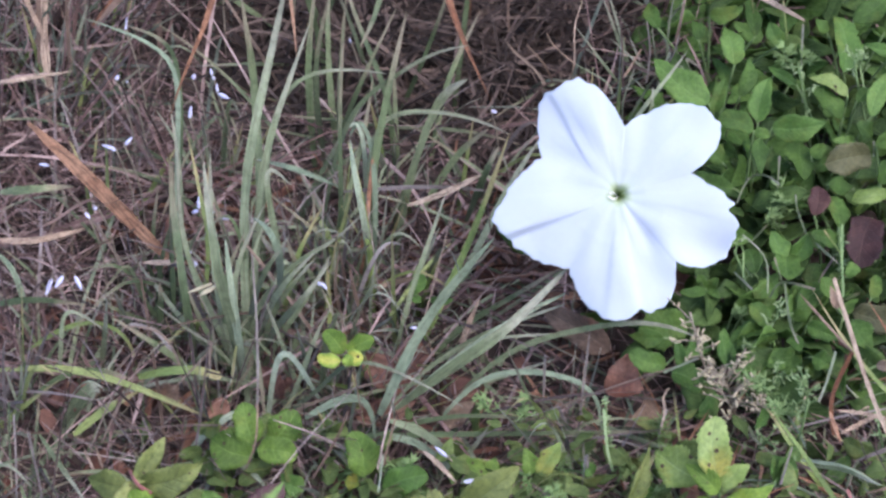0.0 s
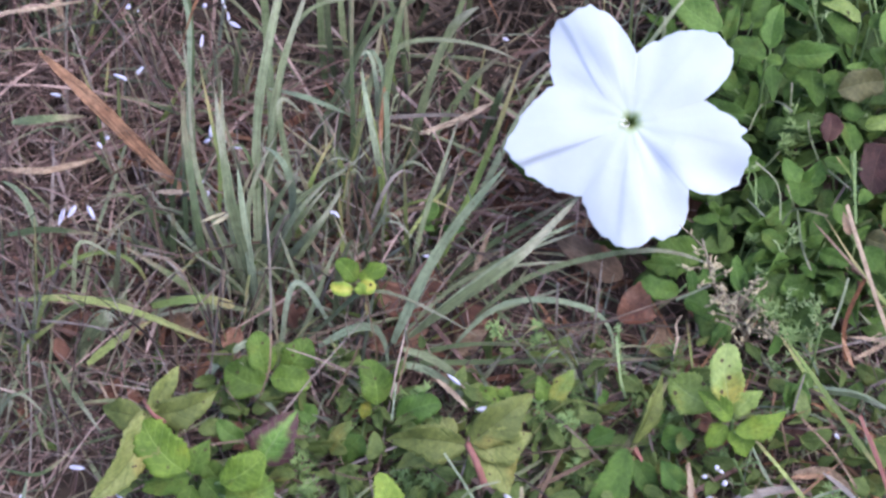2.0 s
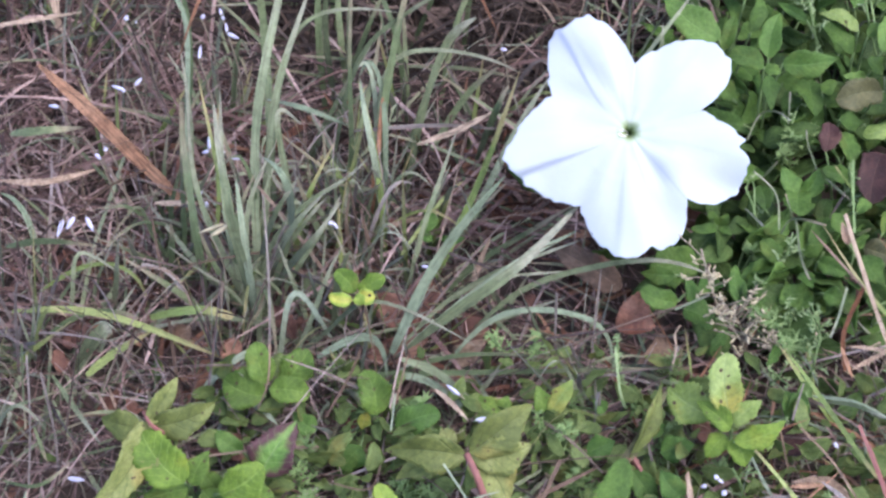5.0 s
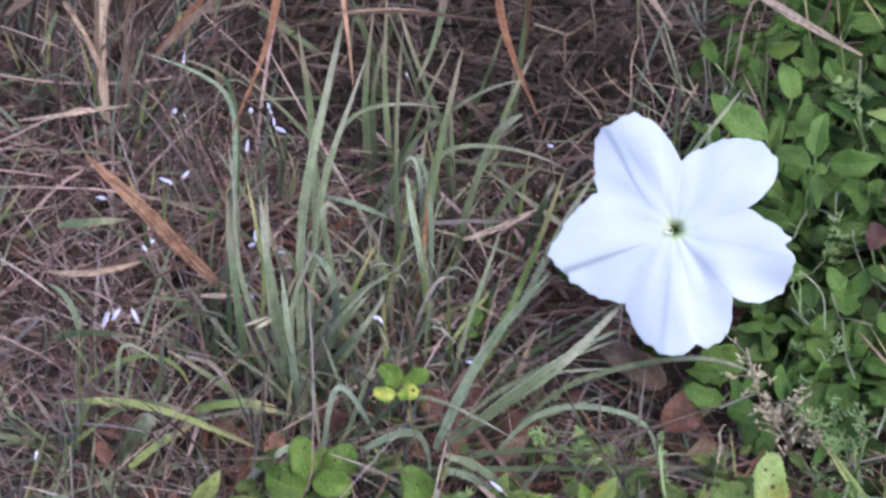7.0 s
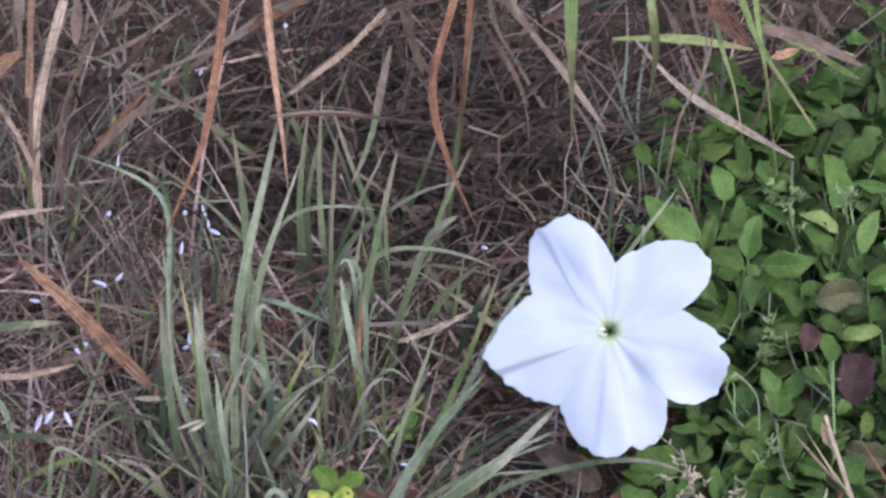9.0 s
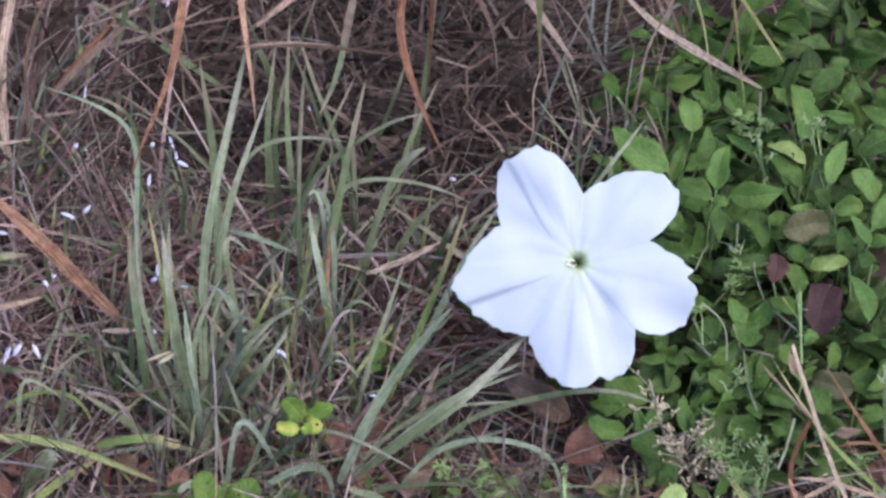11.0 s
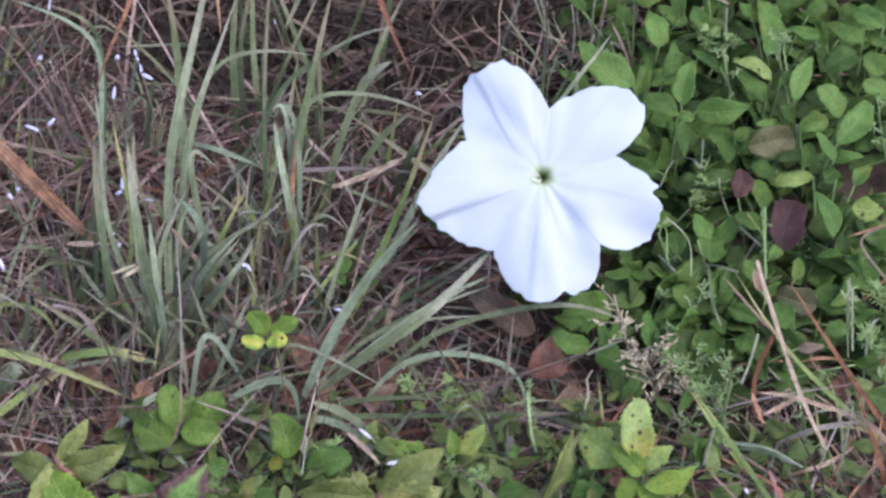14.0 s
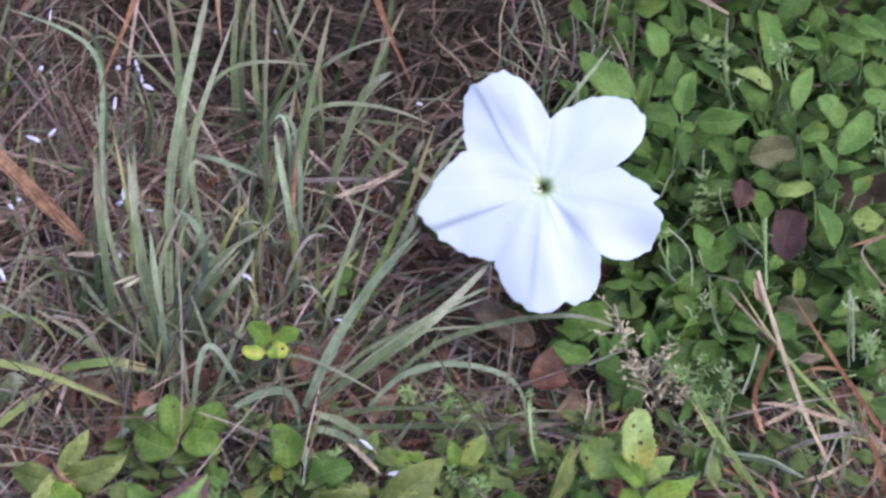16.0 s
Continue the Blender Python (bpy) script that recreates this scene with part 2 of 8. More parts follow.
LEAF_RED = leaf_material("dead_red_brown_leaf", (0.065, 0.03, 0.022), (0.13, 0.06, 0.042), (0.21, 0.11, 0.075), (0.12, 0.06, 0.04), rough=0.75, through_light=0.1)
LEAF_MAROON = leaf_material("maroon_leaf", (0.032, 0.014, 0.013), (0.058, 0.025, 0.021), (0.09, 0.045, 0.034), (0.08, 0.045, 0.035), rough=0.6, through_light=0.1)
LEAF_TAN = leaf_material("dead_tan_leaf", (0.12, 0.075, 0.05), (0.2, 0.13, 0.088), (0.3, 0.21, 0.145), (0.2, 0.14, 0.1), rough=0.8, through_light=0.1)
STEM_GREEN = plain_material("green_stem", (0.10, 0.15, 0.05), (0.18, 0.24, 0.09), 90)
STEM_RED = plain_material("red_stem", (0.162, 0.056, 0.048), (0.230, 0.104, 0.084), 120)
STEM_BROWN = plain_material("brown_stem", (0.17, 0.13, 0.09), (0.3, 0.25, 0.18), 120, 0.85)
PETAL = corolla_material()
LILAC = plain_material("lilac_petal", (0.52, 0.47, 0.66), (0.74, 0.72, 0.82), 160, 0.6, 0.3)
HUSK = plain_material("seed_husk", (0.3, 0.24, 0.14), (0.6, 0.5, 0.33), 260, 0.8, 0.15)
HUSK_GREEN = plain_material("green_husk", (0.187, 0.255, 0.096), (0.323, 0.374, 0.192), 260, 0.7, 0.2)
TINY_LEAF = plain_material("feathery_leaf", (0.13, 0.2, 0.06), (0.25, 0.33, 0.12), 200, 0.6, 0.25)
ANTHER = plain_material("cream_anther", (0.66, 0.63, 0.56), (0.8, 0.78, 0.72), 300, 0.7)
SOIL = plain_material("dark_soil", (0.04, 0.027, 0.02), (0.115, 0.08, 0.062), 60, 0.95)


# ---------------------------------------------------------------- shapes
def mesh_from(name, verts, faces, material, uv=None):
    me = bpy.data.meshes.new(name)
    me.from_pydata(verts.tolist() if hasattr(verts, "tolist") else verts, [], faces.tolist() if hasattr(faces, "tolist") else faces)
    if uv is not None:
        lay = me.uv_layers.new(name="UVMap")
        idx = np.empty(len(me.loops), int)
        me.loops.foreach_get("vertex_index", idx)
        lay.data.foreach_set("uv", np.asarray(uv)[idx].ravel())
    me.polygons.foreach_set("use_smooth", [True] * len(me.polygons))
    me.materials.append(material)
    return me


def part(name, shape, material, parent, label=""):
    """One mesh under a thing; shape is (vertices, faces, uv) in the world's metres."""
    verts, faces, uv = shape
    root = parent
    at = np.zeros(3)
    while root is not None:
        at += np.array(root.location)
        root = root.parent
    ob = new(name, mesh_from(name, verts - at, faces, material, uv))
    ob.parent = parent
    return tagged(ob, label)


def thing(name, at, label, category, group=""):
    ob = new(name)
    ob.empty_display_size = 0.01
    ob.location = at
    return tagged(ob, label, category, group)


def spline(points, n):
    """A smooth line through the points."""
    p = np.array(points, float)
    if len(p) == 2:
        return p[0] + np.linspace(0, 1, n)[:, None] * (p[1] - p[0])
    q = np.vstack([2 * p[0] - p[1], p, 2 * p[-1] - p[-2]])
    t = np.linspace(0, len(p) - 1 - 1e-6, n)
    i = t.astype(int)
    f = (t - i)[:, None]
    a, b, c, d = q[i], q[i + 1], q[i + 2], q[i + 3]
    line = 0.5 * (2 * b + (c - a) * f + (2 * a - 5 * b + 4 * c - d) * f**2 + (3 * b - a - 3 * c + d) * f**3)
    for _ in range(7):
        line[1:-1] = 0.25 * line[:-2] + 0.5 * line[1:-1] + 0.25 * line[2:]
    return line


def ring_faces(rows, k):
    i, j = np.meshgrid(np.arange(rows - 1), np.arange(k), indexing="ij")
    a, b = i * k + j, i * k + (j + 1) % k
    return np.stack([a, b, b + k, a + k], -1).reshape(-1, 4)


def strip_faces(rows):
    """Faces of a blade of six points a row: two for its upper side, two for its under side."""
    i, j = np.meshgrid(np.arange(rows - 1), np.array([0, 1, 3, 4]), indexing="ij")
    a = i * 6 + j
    return np.stack([a, a + 1, a + 7, a + 6], -1).reshape(-1, 4)


FACING = np.array((0.1, -0.62, 0.78))


def unit(v):
    return v / (np.linalg.norm(v, axis=-1, keepdims=True) + 1e-12)


def ribbon(points, width, profile="blade", twist=0.0, n=18, keel=0.1):
    """A grass blade: keeled, closed cross-section that tapers to its tip."""
    c = spline(points, n)
    tan = unit(np.gradient(c, axis=0))
    s = np.linspace(0, 1, n)
    nor = unit(FACING - (tan @ FACING)[:, None] * tan)
    side = np.cross(tan, nor)
    a = np.radians(twist) * (s - 0.3) + 0.35 * np.sin(5 * s + 40 * width + c[0, 0] * 30)
    nor, side = nor * np.cos(a)[:, None] + side * np.sin(a)[:, None], side * np.cos(a)[:, None] - nor * np.sin(a)[:, None]
    if profile == "blade":
        w = np.minimum(1, 0.55 + 2.2 * s) * (1 - s**3.2) ** 0.8
    elif profile == "hanging":
        w = (1 - s**2.5) * (0.8 + 0.2 * np.sin(9 * s + width * 900))
    elif profile == "lance":
        w = np.sin(np.pi * (0.06 + 0.9 * s)) ** 0.75
    elif profile == "torn":
        w = np.minimum(1, 0.7 + s) * np.where(s > 0.97, 0.45, 1.0)
    else:
        w = np.ones(n)
    w = (w * width / 2 * (1 + 0.06 * np.sin(37 * s + 900 * width)))[:, None] + 0.00008
    th = np.maximum(0.0002, 0.02 * width)
    left, right, mid = c - side * w, c + side * w, c - nor * (keel * w)
    v = np.stack([left, mid + nor * th, right, right, mid - nor * th, left], 1).reshape(-1, 3)
    uv = np.stack([np.tile([0, 0.5, 1, 1, 0.5, 0], n), np.repeat(s, 6)], 1)
    return v, strip_faces(n), uv


def tube(points, r0, r1, n=14, k=6):
    c = spline(points, n)
    tan = unit(np.gradient(c, axis=0))
    nor = unit(FACING - (tan @ FACING)[:, None] * tan)
    side = np.cross(tan, nor)
    s = np.linspace(0, 1, n)
    r = (r0 + (r1 - r0) * s) * (1 + 0.08 * np.sin(s * 31 + c[0, 0] * 50))
    a = np.arange(k) * 2 * np.pi / k
    v = c[:, None] + r[:, None, None] * (np.cos(a)[None, :, None] * nor[:, None] + np.sin(a)[None, :, None] * side[:, None])
    uv = np.stack([np.tile(np.arange(k) / k, n), np.repeat(s, k)], 1)
    f = ring_faces(n, k).tolist() + [list(range(k))[::-1], list(range(k * (n - 1), k * n))]
    return v.reshape(-1, 3), f, uv


def leaf_shape(base, tip, width, shape="ovate", twist=0.0, fold=0.18, arch=0.08, across=9, along=23, wave=0.1, seed=0, teeth=0.13):
    """A broad leaf with thickness: folded along the midrib, arched, with a wavy, toothed edge."""
    base, tip = np.array(base, float), np.array(tip, float)
    ax = tip - base
    length = np.linalg.norm(ax)
    ax = ax / length
    nor = unit(FACING - (ax @ FACING) * ax)
    side = np.cross(ax, nor)
    a = np.radians(twist)
    nor, side = nor * np.cos(a) + side * np.sin(a), side * np.cos(a) - nor * np.sin(a)
    s = np.linspace(0, 1, along)[:, None]
    u = np.linspace(-1, 1, across)[None, :]
    if shape == "ovate":
        w = 2.15 * s**0.6 * (1 - s)
    elif shape == "elliptic":
        w = 1.9 * s**0.5 * (1 - s) ** 0.55 * (0.94 + 0.12 * s)
    elif shape == "lance":
        w = np.sin(np.pi * s**0.85) ** 1.2
    elif shape == "obovate":
        w = np.sin(np.pi * s**1.35) ** 0.75
    else:
        w = np.cos(np.pi / 2 * s) ** 0.8
    ph = seed * 1.7
    side_of = np.sign(u)
    w = w * (1 + 0.07 * np.sin(11 * s + ph + 2.3 * side_of) * np.abs(side_of)) * (1 + teeth * (1.6 * ((s * 10 + ph) % 1) ** 1.5 - 0.5) * np.minimum(1, 3 * s)) * (1 + 0.06 * np.sin(5 * s + ph)) + 0.004
    lo = s + 0 * u
    if shape == "heart":
        lo = s - 0.26 * np.abs(u) ** 1.3 * (1 - s) ** 2.5
        w = w * (0.45 + 0.55 * np.minimum(1, s * 7 + 0.35))
    h = width / 2 * w
    up = fold * np.abs(u) * h + arch * length * (4 * s * (1 - s) - 0.4 * s) + wave * width * u**2 * np.sin(9 * s + ph + 2 * np.sign(u)) * w
    up = up + 0.034 * width * np.cos((s - 0.27 * np.abs(u)) * 2 * np.pi * 7) * np.minimum(1, np.abs(u) * 4) * w
    top = base + lo[..., None] * length * ax + (u * h + 0.09 * length * math.sin(3.7 * seed + 1) * 4 * s * (1 - s))[..., None] * side + up[..., None] * nor
    under = top - nor * 0.0003
    v = np.concatenate([top.reshape(-1, 3), under.reshape(-1, 3)])
    i, j = np.meshgrid(np.arange(along - 1), np.arange(across - 1), indexing="ij")
    q = (i * across + j).ravel()
    m = along * across
    f = [np.stack([q, q + 1, q + across + 1, q + across], 1), np.stack([q, q + across, q + across + 1, q + 1], 1) + m]
    e = np.arange(along - 1) * across
    f.append(np.stack([e, e + across, e + across + m, e + m], 1))
    e = e + across - 1
    f.append(np.stack([e + across, e, e + m, e + across + m], 1))
    g = np.stack([(u * 0.5 + 0.5) + 0 * s, s + 0 * u], -1).reshape(-1, 2)
    return v, np.concatenate(f), np.concatenate([g, g])


def lump(at, axis, length, radius, k=6):
    """A small rounded body: bud, husk or anther."""
    ax = unit(np.array(axis, float))
    side = unit(np.cross(ax, (0.31, 0.52, 0.8)))
    other = np.cross(ax, side)
    s = np.linspace(0.03, 0.97, 6)
    a = np.arange(k) * 2 * np.pi / k
    r = radius * np.sin(np.pi * s**0.8) ** 0.7
    c = np.array(at) + np.outer(s * length, ax)
    v = c[:, None] + r[:, None, None] * (np.cos(a)[None, :, None] * side + np.sin(a)[None, :, None] * other)
    f = ring_faces(6, k).tolist() + [list(range(k))[::-1], list(range(5 * k, 6 * k))]
    return v.reshape(-1, 3), f, np.stack([np.tile(a / 6.3, 6), np.repeat(s, k)], 1)


def joined(shapes):
    v, f, uv, at = [], [], [], 0
    for a, b, c in shapes:
        v.append(a)
        uv.append(c)
        f += [[i + at for i in q] for q in (b.tolist() if hasattr(b, "tolist") else b)]
        at += len(a)
    return np.concatenate(v), f, np.concatenate(uv)


# ---------------------------------------------------------------- kinds of things
def blade(tuft, points, width, material, profile="blade", twist=25.0, name="blade"):
    return part(name, ribbon(points, width, profile, twist), material, tuft)


def loose_blades(tuft, count, reach, tall, seed, material, width=0.0032):
    """More blades of a tuft, fanned out round its foot."""
    rnd = random.Random(seed)
    at = np.array(tuft.location)
    for _ in range(count):
        a, lean = rnd.uniform(0, 2 * math.pi), rnd.uniform(0.1, 1.0)
        out = np.array((math.cos(a), math.sin(a), 0)) * reach * lean
        top = tall * rnd.uniform(0.45, 1.0) * (1.1 - 0.5 * lean)
        p0 = at + np.array((rnd.gauss(0, 0.2), rnd.gauss(0, 0.2), 0)) * reach - (0, 0, 0.004)
        p1 = p0 + 0.45 * out + np.array((rnd.gauss(0, .003), rnd.gauss(0, .003), top * 0.52))
        p2 = p0 + 0.85 * out + np.array((rnd.gauss(0, .006), rnd.gauss(0, .006), top * 0.95))
        points = [p0, p1, p2]
        if rnd.random() < 0.25:
            points.append(p2 + 0.4 * out + np.array((rnd.gauss(0, .01), rnd.gauss(0, .01), -top * rnd.uniform(0.1, 0.5))))
        blade(tuft, points, width * rnd.uniform(0.5, 1.25), material, twist=rnd.uniform(-60, 60))


def leaf(plant, base, tip, width, material, shape="ovate", twist=0.0, fold=0.26, arch=0.09, label="", stalk=True, stem=None):
    k = len(plant.children)
    if stalk:
        foot = np.array(plant.location) + (0.002 * math.cos(k), 0.002 * math.sin(k), -0.004)
        b = np.array(base)
        mid = 0.5 * (foot + b) + (0, 0, 0.15 * (b[2] - foot[2]))
        part("stalk", tube([foot, mid, b], 0.0009, 0.0006, 8, 5), stem or STEM_GREEN, plant)
    return part("leaf", leaf_shape(base, tip, width, shape, twist, fold, arch, seed=k + 7 * abs(base[0])), material, plant, label)


def blossom(foot, at, petals, colour=None, label="pale lilac narrow petals on a thin dry stalk among grass"):
    """A thin stalk with a few narrow lilac petals; petals: (dx, dy, dz, radius)."""
    t = thing("wild_blossom", foot, label, "flower", "lilac blossoms in the grass")
    f, p = np.array(foot), np.array(at)
    part("stalk", tube([f - (0, 0, 0.003), 0.5 * (f + p) + (0.004, 0.006, 0.006), p], 0.0006, 0.0004, 9, 5), STEM_BROWN, t)
    part("calyx", lump(p - (0, 0, 0.001), (0.2, 0.1, 1.0), 0.0024, 0.0007, 5), STEM_BROWN, t)
    for dx, dy, dz, r in petals:
        d = np.array((dx, dy, dz))
        part("petal", lump(p, d, 0.9 * np.linalg.norm(d), 0.68 * r), colour or LILAC, t)
    return t


def feathery_weed(foot, top, spread, seed, label, material):
    """A soft upright weed: a stem with whorls of thread-like leaflets near its head."""
    rnd = random.Random(seed)
    t = thing("feathery_weed", foot, label, "weed", "feathery weeds")
    f, p = np.array(foot), np.array(top)
    mid = 0.5 * (f + p) + (0.003, -0.004, 0.004)
    part("stem", tube([f - (0, 0, 0.003), mid, p], 0.0009, 0.0006, 10, 5), STEM_GREEN, t)
    line = spline([f, mid, p], 12)
    for i in range(7):
        at = line[5 + i]
        shapes = []
        for j in range(5):
            a = rnd.uniform(0, 2 * math.pi)
            d = np.array((math.cos(a), math.sin(a), rnd.uniform(-0.1, 0.9))) * spread * rnd.uniform(0.5, 1) * (1.15 - 0.09 * i)
            q = at + d
            shapes.append(ribbon([at, at + 0.5 * d + (0, 0, 0.001), q], 0.0008, "lance", 0, 6))
            shapes.append(ribbon([at + 0.55 * d, at + 0.8 * d + np.array((-d[1], d[0], 0.3 * d[2])) * 0.4], 0.0007, "lance", 0, 4))
        part("leaf_whorl", joined(shapes), material, t)
    return t


def seed_weed(foot, top, spread, seed, label, husk, count=26, size=0.0035):
    """A branching weed head hung with small husks."""
    rnd = random.Random(seed)
    t = thing("seed_weed", foot, label, "weed", "seeding weeds")
    f, p = np.array(foot), np.array(top)
    mid = 0.5 * (f + p) + (rnd.uniform(-.006, .006), -0.004, 0.004)
    part("stem", tube([f - (0, 0, 0.003), mid, p], 0.0009, 0.0006, 10, 5), STEM_BROWN if husk is HUSK else STEM_GREEN, t)
    line = spline([f, mid, p], 24)
    for i in range(count // 3):
        at = line[rnd.randrange(9, 24)]
        a = rnd.uniform(0, 2 * math.pi)
        d = np.array((math.cos(a), math.sin(a), rnd.uniform(0.1, 1.1))) * spread * rnd.uniform(0.4, 1)
        br = part("branch", tube([at, at + 0.55 * d + (0, 0, 0.002), at + d], 0.0004, 0.0003, 6, 4), STEM_BROWN if husk is HUSK else STEM_GREEN, t)
        for j in range(3):
            q = at + d * rnd.uniform(0.6, 1.0)
            e = np.array((rnd.uniform(-1, 1), rnd.uniform(-1, 1), rnd.uniform(-0.3, 1)))
            part("husk", lump(q, e, size * rnd.uniform(0.7, 1.9), size * rnd.uniform(0.16, 0.28), 5), husk, br)
    return t


def dead_leaf(base, tip, width, material, label, twist=0.0, arch=0.12):
    v, f, uv = leaf_shape(base, tip, width, "ovate", twist, 0.3, arch, wave=0.2, seed=base[0] * 100, teeth=0.1)
    at = np.array(base)
    ob = new("dead_leaf", mesh_from("dead_leaf", v - at, f, material, uv))
    ob.location = base
    return tagged(ob, label, "dead leaf", "dead leaves on the ground")


def scattered_blades(name, count, seed, area, keep, tall, width, material, label, flat=0.5, cap=None, gap=None, heading=None, curl=1.0):
    """Uncountable dry or green blades over a stretch of ground, as one mesh."""
    rng = np.random.default_rng(seed)
    x = rng.uniform(area[0], area[1], count * 3)
    y = rng.uniform(area[2], area[3], count * 3)
    ok = rng.random(count * 3) < keep(x, y)
    x, y = x[ok][:count], y[ok][:count]
    m, n = len(x), 8
    az = rng.uniform(0, 2 * np.pi, m)
    if heading:
        az = np.radians(rng.normal(heading[0], heading[1], m)) + np.pi * (rng.random(m) < 0.25)
    elev = np.radians(rng.uniform(4, 80, m)) * np.where(rng.random(m) < flat, 0.3, 1.0)
    length = rng.uniform(*tall, m) * np.where(y < -0.04, 0.55, 1.0)
    z0 = rng.uniform(-0.004, 0.02, m) * np.where(elev < 0.5, 1.6, 0.1)
    bend = curl * rng.normal(0, 0.5, m) + 0.25
    swing = curl * rng.normal(0, 0.3, m)
    s = np.linspace(0, 1, n)
    pts = np.empty((m, n, 3))
    p = np.stack([x, y, z0], 1)
    e, a = elev.copy(), az.copy()
    for i in range(n):
        pts[:, i] = p
        d = np.stack([np.cos(e) * np.cos(a), np.cos(e) * np.sin(a), np.sin(e)], 1)
        p = p + d * (length / (n - 1))[:, None]
        p[:, 2] = np.maximum(p[:, 2], 0.0015)
        e = e - bend / (n - 1) * 0.9
        a = a + swing / (n - 1)
    if cap:
        top = cap(pts[..., 0], pts[..., 1])
        pts[..., 2] = top * (1 - np.exp(-pts[..., 2] / top))
    if gap:
        clear = ~(gap(pts[:, n // 2]) | gap(pts[:, -1]) | gap(pts[:, n // 4]))
        pts = pts[clear]
        m = len(pts)
    tan = unit(np.gradient(pts, axis=1))
    nor = unit(FACING + rng.normal(0, 0.5, (m, 1, 3)) - 0 * tan)
    nor = unit(nor - (nor * tan).sum(-1, keepdims=True) * tan)
    side = np.cross(tan, nor)
    w = (rng.uniform(width[0], width[1], m) ** 1.0)[:, None] * (np.minimum(1, 0.6 + 2 * s) * (1 - s**3) ** 0.8)[None] / 2 + 0.0001
    w = w[..., None]
    left, right = pts - side * w, pts + side * w
    v = np.stack([left, pts + nor * (0.2 * w), right, right, pts - nor * (0.2 * w), left], 2).reshape(-1, 3)
    rf = strip_faces(n)
    f = (rf[None] + (np.arange(m) * n * 6)[:, None, None]).reshape(-1, 4)
    uv = np.stack([np.tile([0, 0.5, 1, 1, 0.5, 0], m * n), np.tile(np.repeat(s, 6), m)], 1)
    return tagged(new(name, mesh_from(name, v, f, material, uv)), label, "grass", "", "stuff")


def scattered_leaves(name, count, seed, area, keep, size, high, material, label, spread_tilt=50):
    """Uncountable small leaves of a low ground cover, as one mesh."""
    rnd = random.Random(seed)
    shapes = []
    while len(shapes) < count:
        x, y = rnd.uniform(area[0], area[1]), rnd.uniform(area[2], area[3])
        if rnd.random() > float(keep(np.array(x), np.array(y))):
            continue
        z = rnd.uniform(*high)
        a, le = rnd.uniform(0, 2 * math.pi), rnd.uniform(*size)
        b = np.array((x, y, z))
        t = b + le * np.array((math.cos(a), math.sin(a), rnd.uniform(-0.3, 0.45)))
        shapes.append(leaf_shape(b, t, le * rnd.uniform(0.58, 0.8), rnd.choice(["ovate", "ovate", "elliptic"]), rnd.uniform(-spread_tilt, spread_tilt), across=7, along=12, teeth=0.08, seed=len(shapes)))
    v, f, uv = joined(shapes)
    return tagged(new(name, mesh_from(name, v, f, material, uv)), label, "ground cover", "", "stuff")


# ---------------------------------------------------------------- ground
def ground_height(x, y):
    return 0.004 * np.sin(17 * x + 3) * np.cos(13 * y) + 0.003 * np.sin(41 * x - 29 * y) + 0.002 * np.sin(90 * x + 71 * y)


def make_ground():
    """One sheet of bare soil, fine under the plants and coarse out to the horizon."""
    near = np.linspace(-1.2, 1.2, 97)
    far = np.array([2, 4, 8, 20, 60, 200, 800])
    g = np.concatenate([-far[::-1], near, far])
    x, y = np.meshgrid(g, g, indexing="xy")
    r = np.hypot(x, y)
    z = np.where(r < 1.2, ground_height(x, y), 0) - 0.004
    v = np.stack([x, y, z], -1).reshape(-1, 3)
    k = len(g)
    i, j = np.meshgrid(np.arange(k - 1), np.arange(k - 1), indexing="ij")
    q = (i * k + j).ravel()
    f = np.stack([q, q + 1, q + k + 1, q + k], 1)
    tagged(new("ground", mesh_from("ground", v, f, SOIL)), "dark bare soil under grass and dead stalks", "ground", "", "structure")


make_ground()


def leafy(x, y):
    """How much of the ground at a place is leafy cover rather than grass, 0 to 1."""
    edge = 0.118 + 0.012 * np.sin(31 * y) + 0.5 * np.clip(y - 0.03, 0, 0.08) + 0.4 * np.clip(y - 0.17, 0, 1) + 1.0 * np.clip(y - 0.2, 0, 1)
    return 1 / (1 + np.exp(-(x - edge) / 0.018)) * (1 - 0.65 / (1 + np.exp((y + 0.16) / 0.02)))


AREA = (-0.5, 0.55, -0.42, 0.75)


def matted(x, y):
    """How high the flattened thatch reaches: low in front, higher at the back, lowest round the flower's foot."""
    top = 0.036 + 0.012 * np.sin(23 * x + 5) * np.sin(19 * y) + 0.2 * np.clip((y + 0.02) / 0.4, 0, 1)
    near = np.hypot(x - 0.09, y + 0.06)
    return np.minimum(top, 0.03 + 0.5 * np.clip(near - 0.09, 0, 1)) * (1 - 0.78 * leafy(x + 0.03, y))


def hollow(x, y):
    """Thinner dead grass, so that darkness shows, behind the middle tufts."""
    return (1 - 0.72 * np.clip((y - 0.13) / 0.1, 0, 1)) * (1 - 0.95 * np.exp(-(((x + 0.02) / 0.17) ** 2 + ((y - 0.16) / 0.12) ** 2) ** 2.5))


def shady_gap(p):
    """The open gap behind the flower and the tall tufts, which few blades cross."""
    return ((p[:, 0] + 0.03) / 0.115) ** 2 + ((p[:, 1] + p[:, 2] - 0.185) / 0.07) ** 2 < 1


def clumped(x, y):
    """Dead grass gathers in clumps with dark gaps between them."""
    return np.clip(0.55 + 0.6 * np.sin(61 * x + 3 * np.sin(37 * y)) * np.sin(53 * y + 2 * np.sin(41 * x)) + 0.3 * np.sin(140 * x + 90 * y), 0.08, 1)


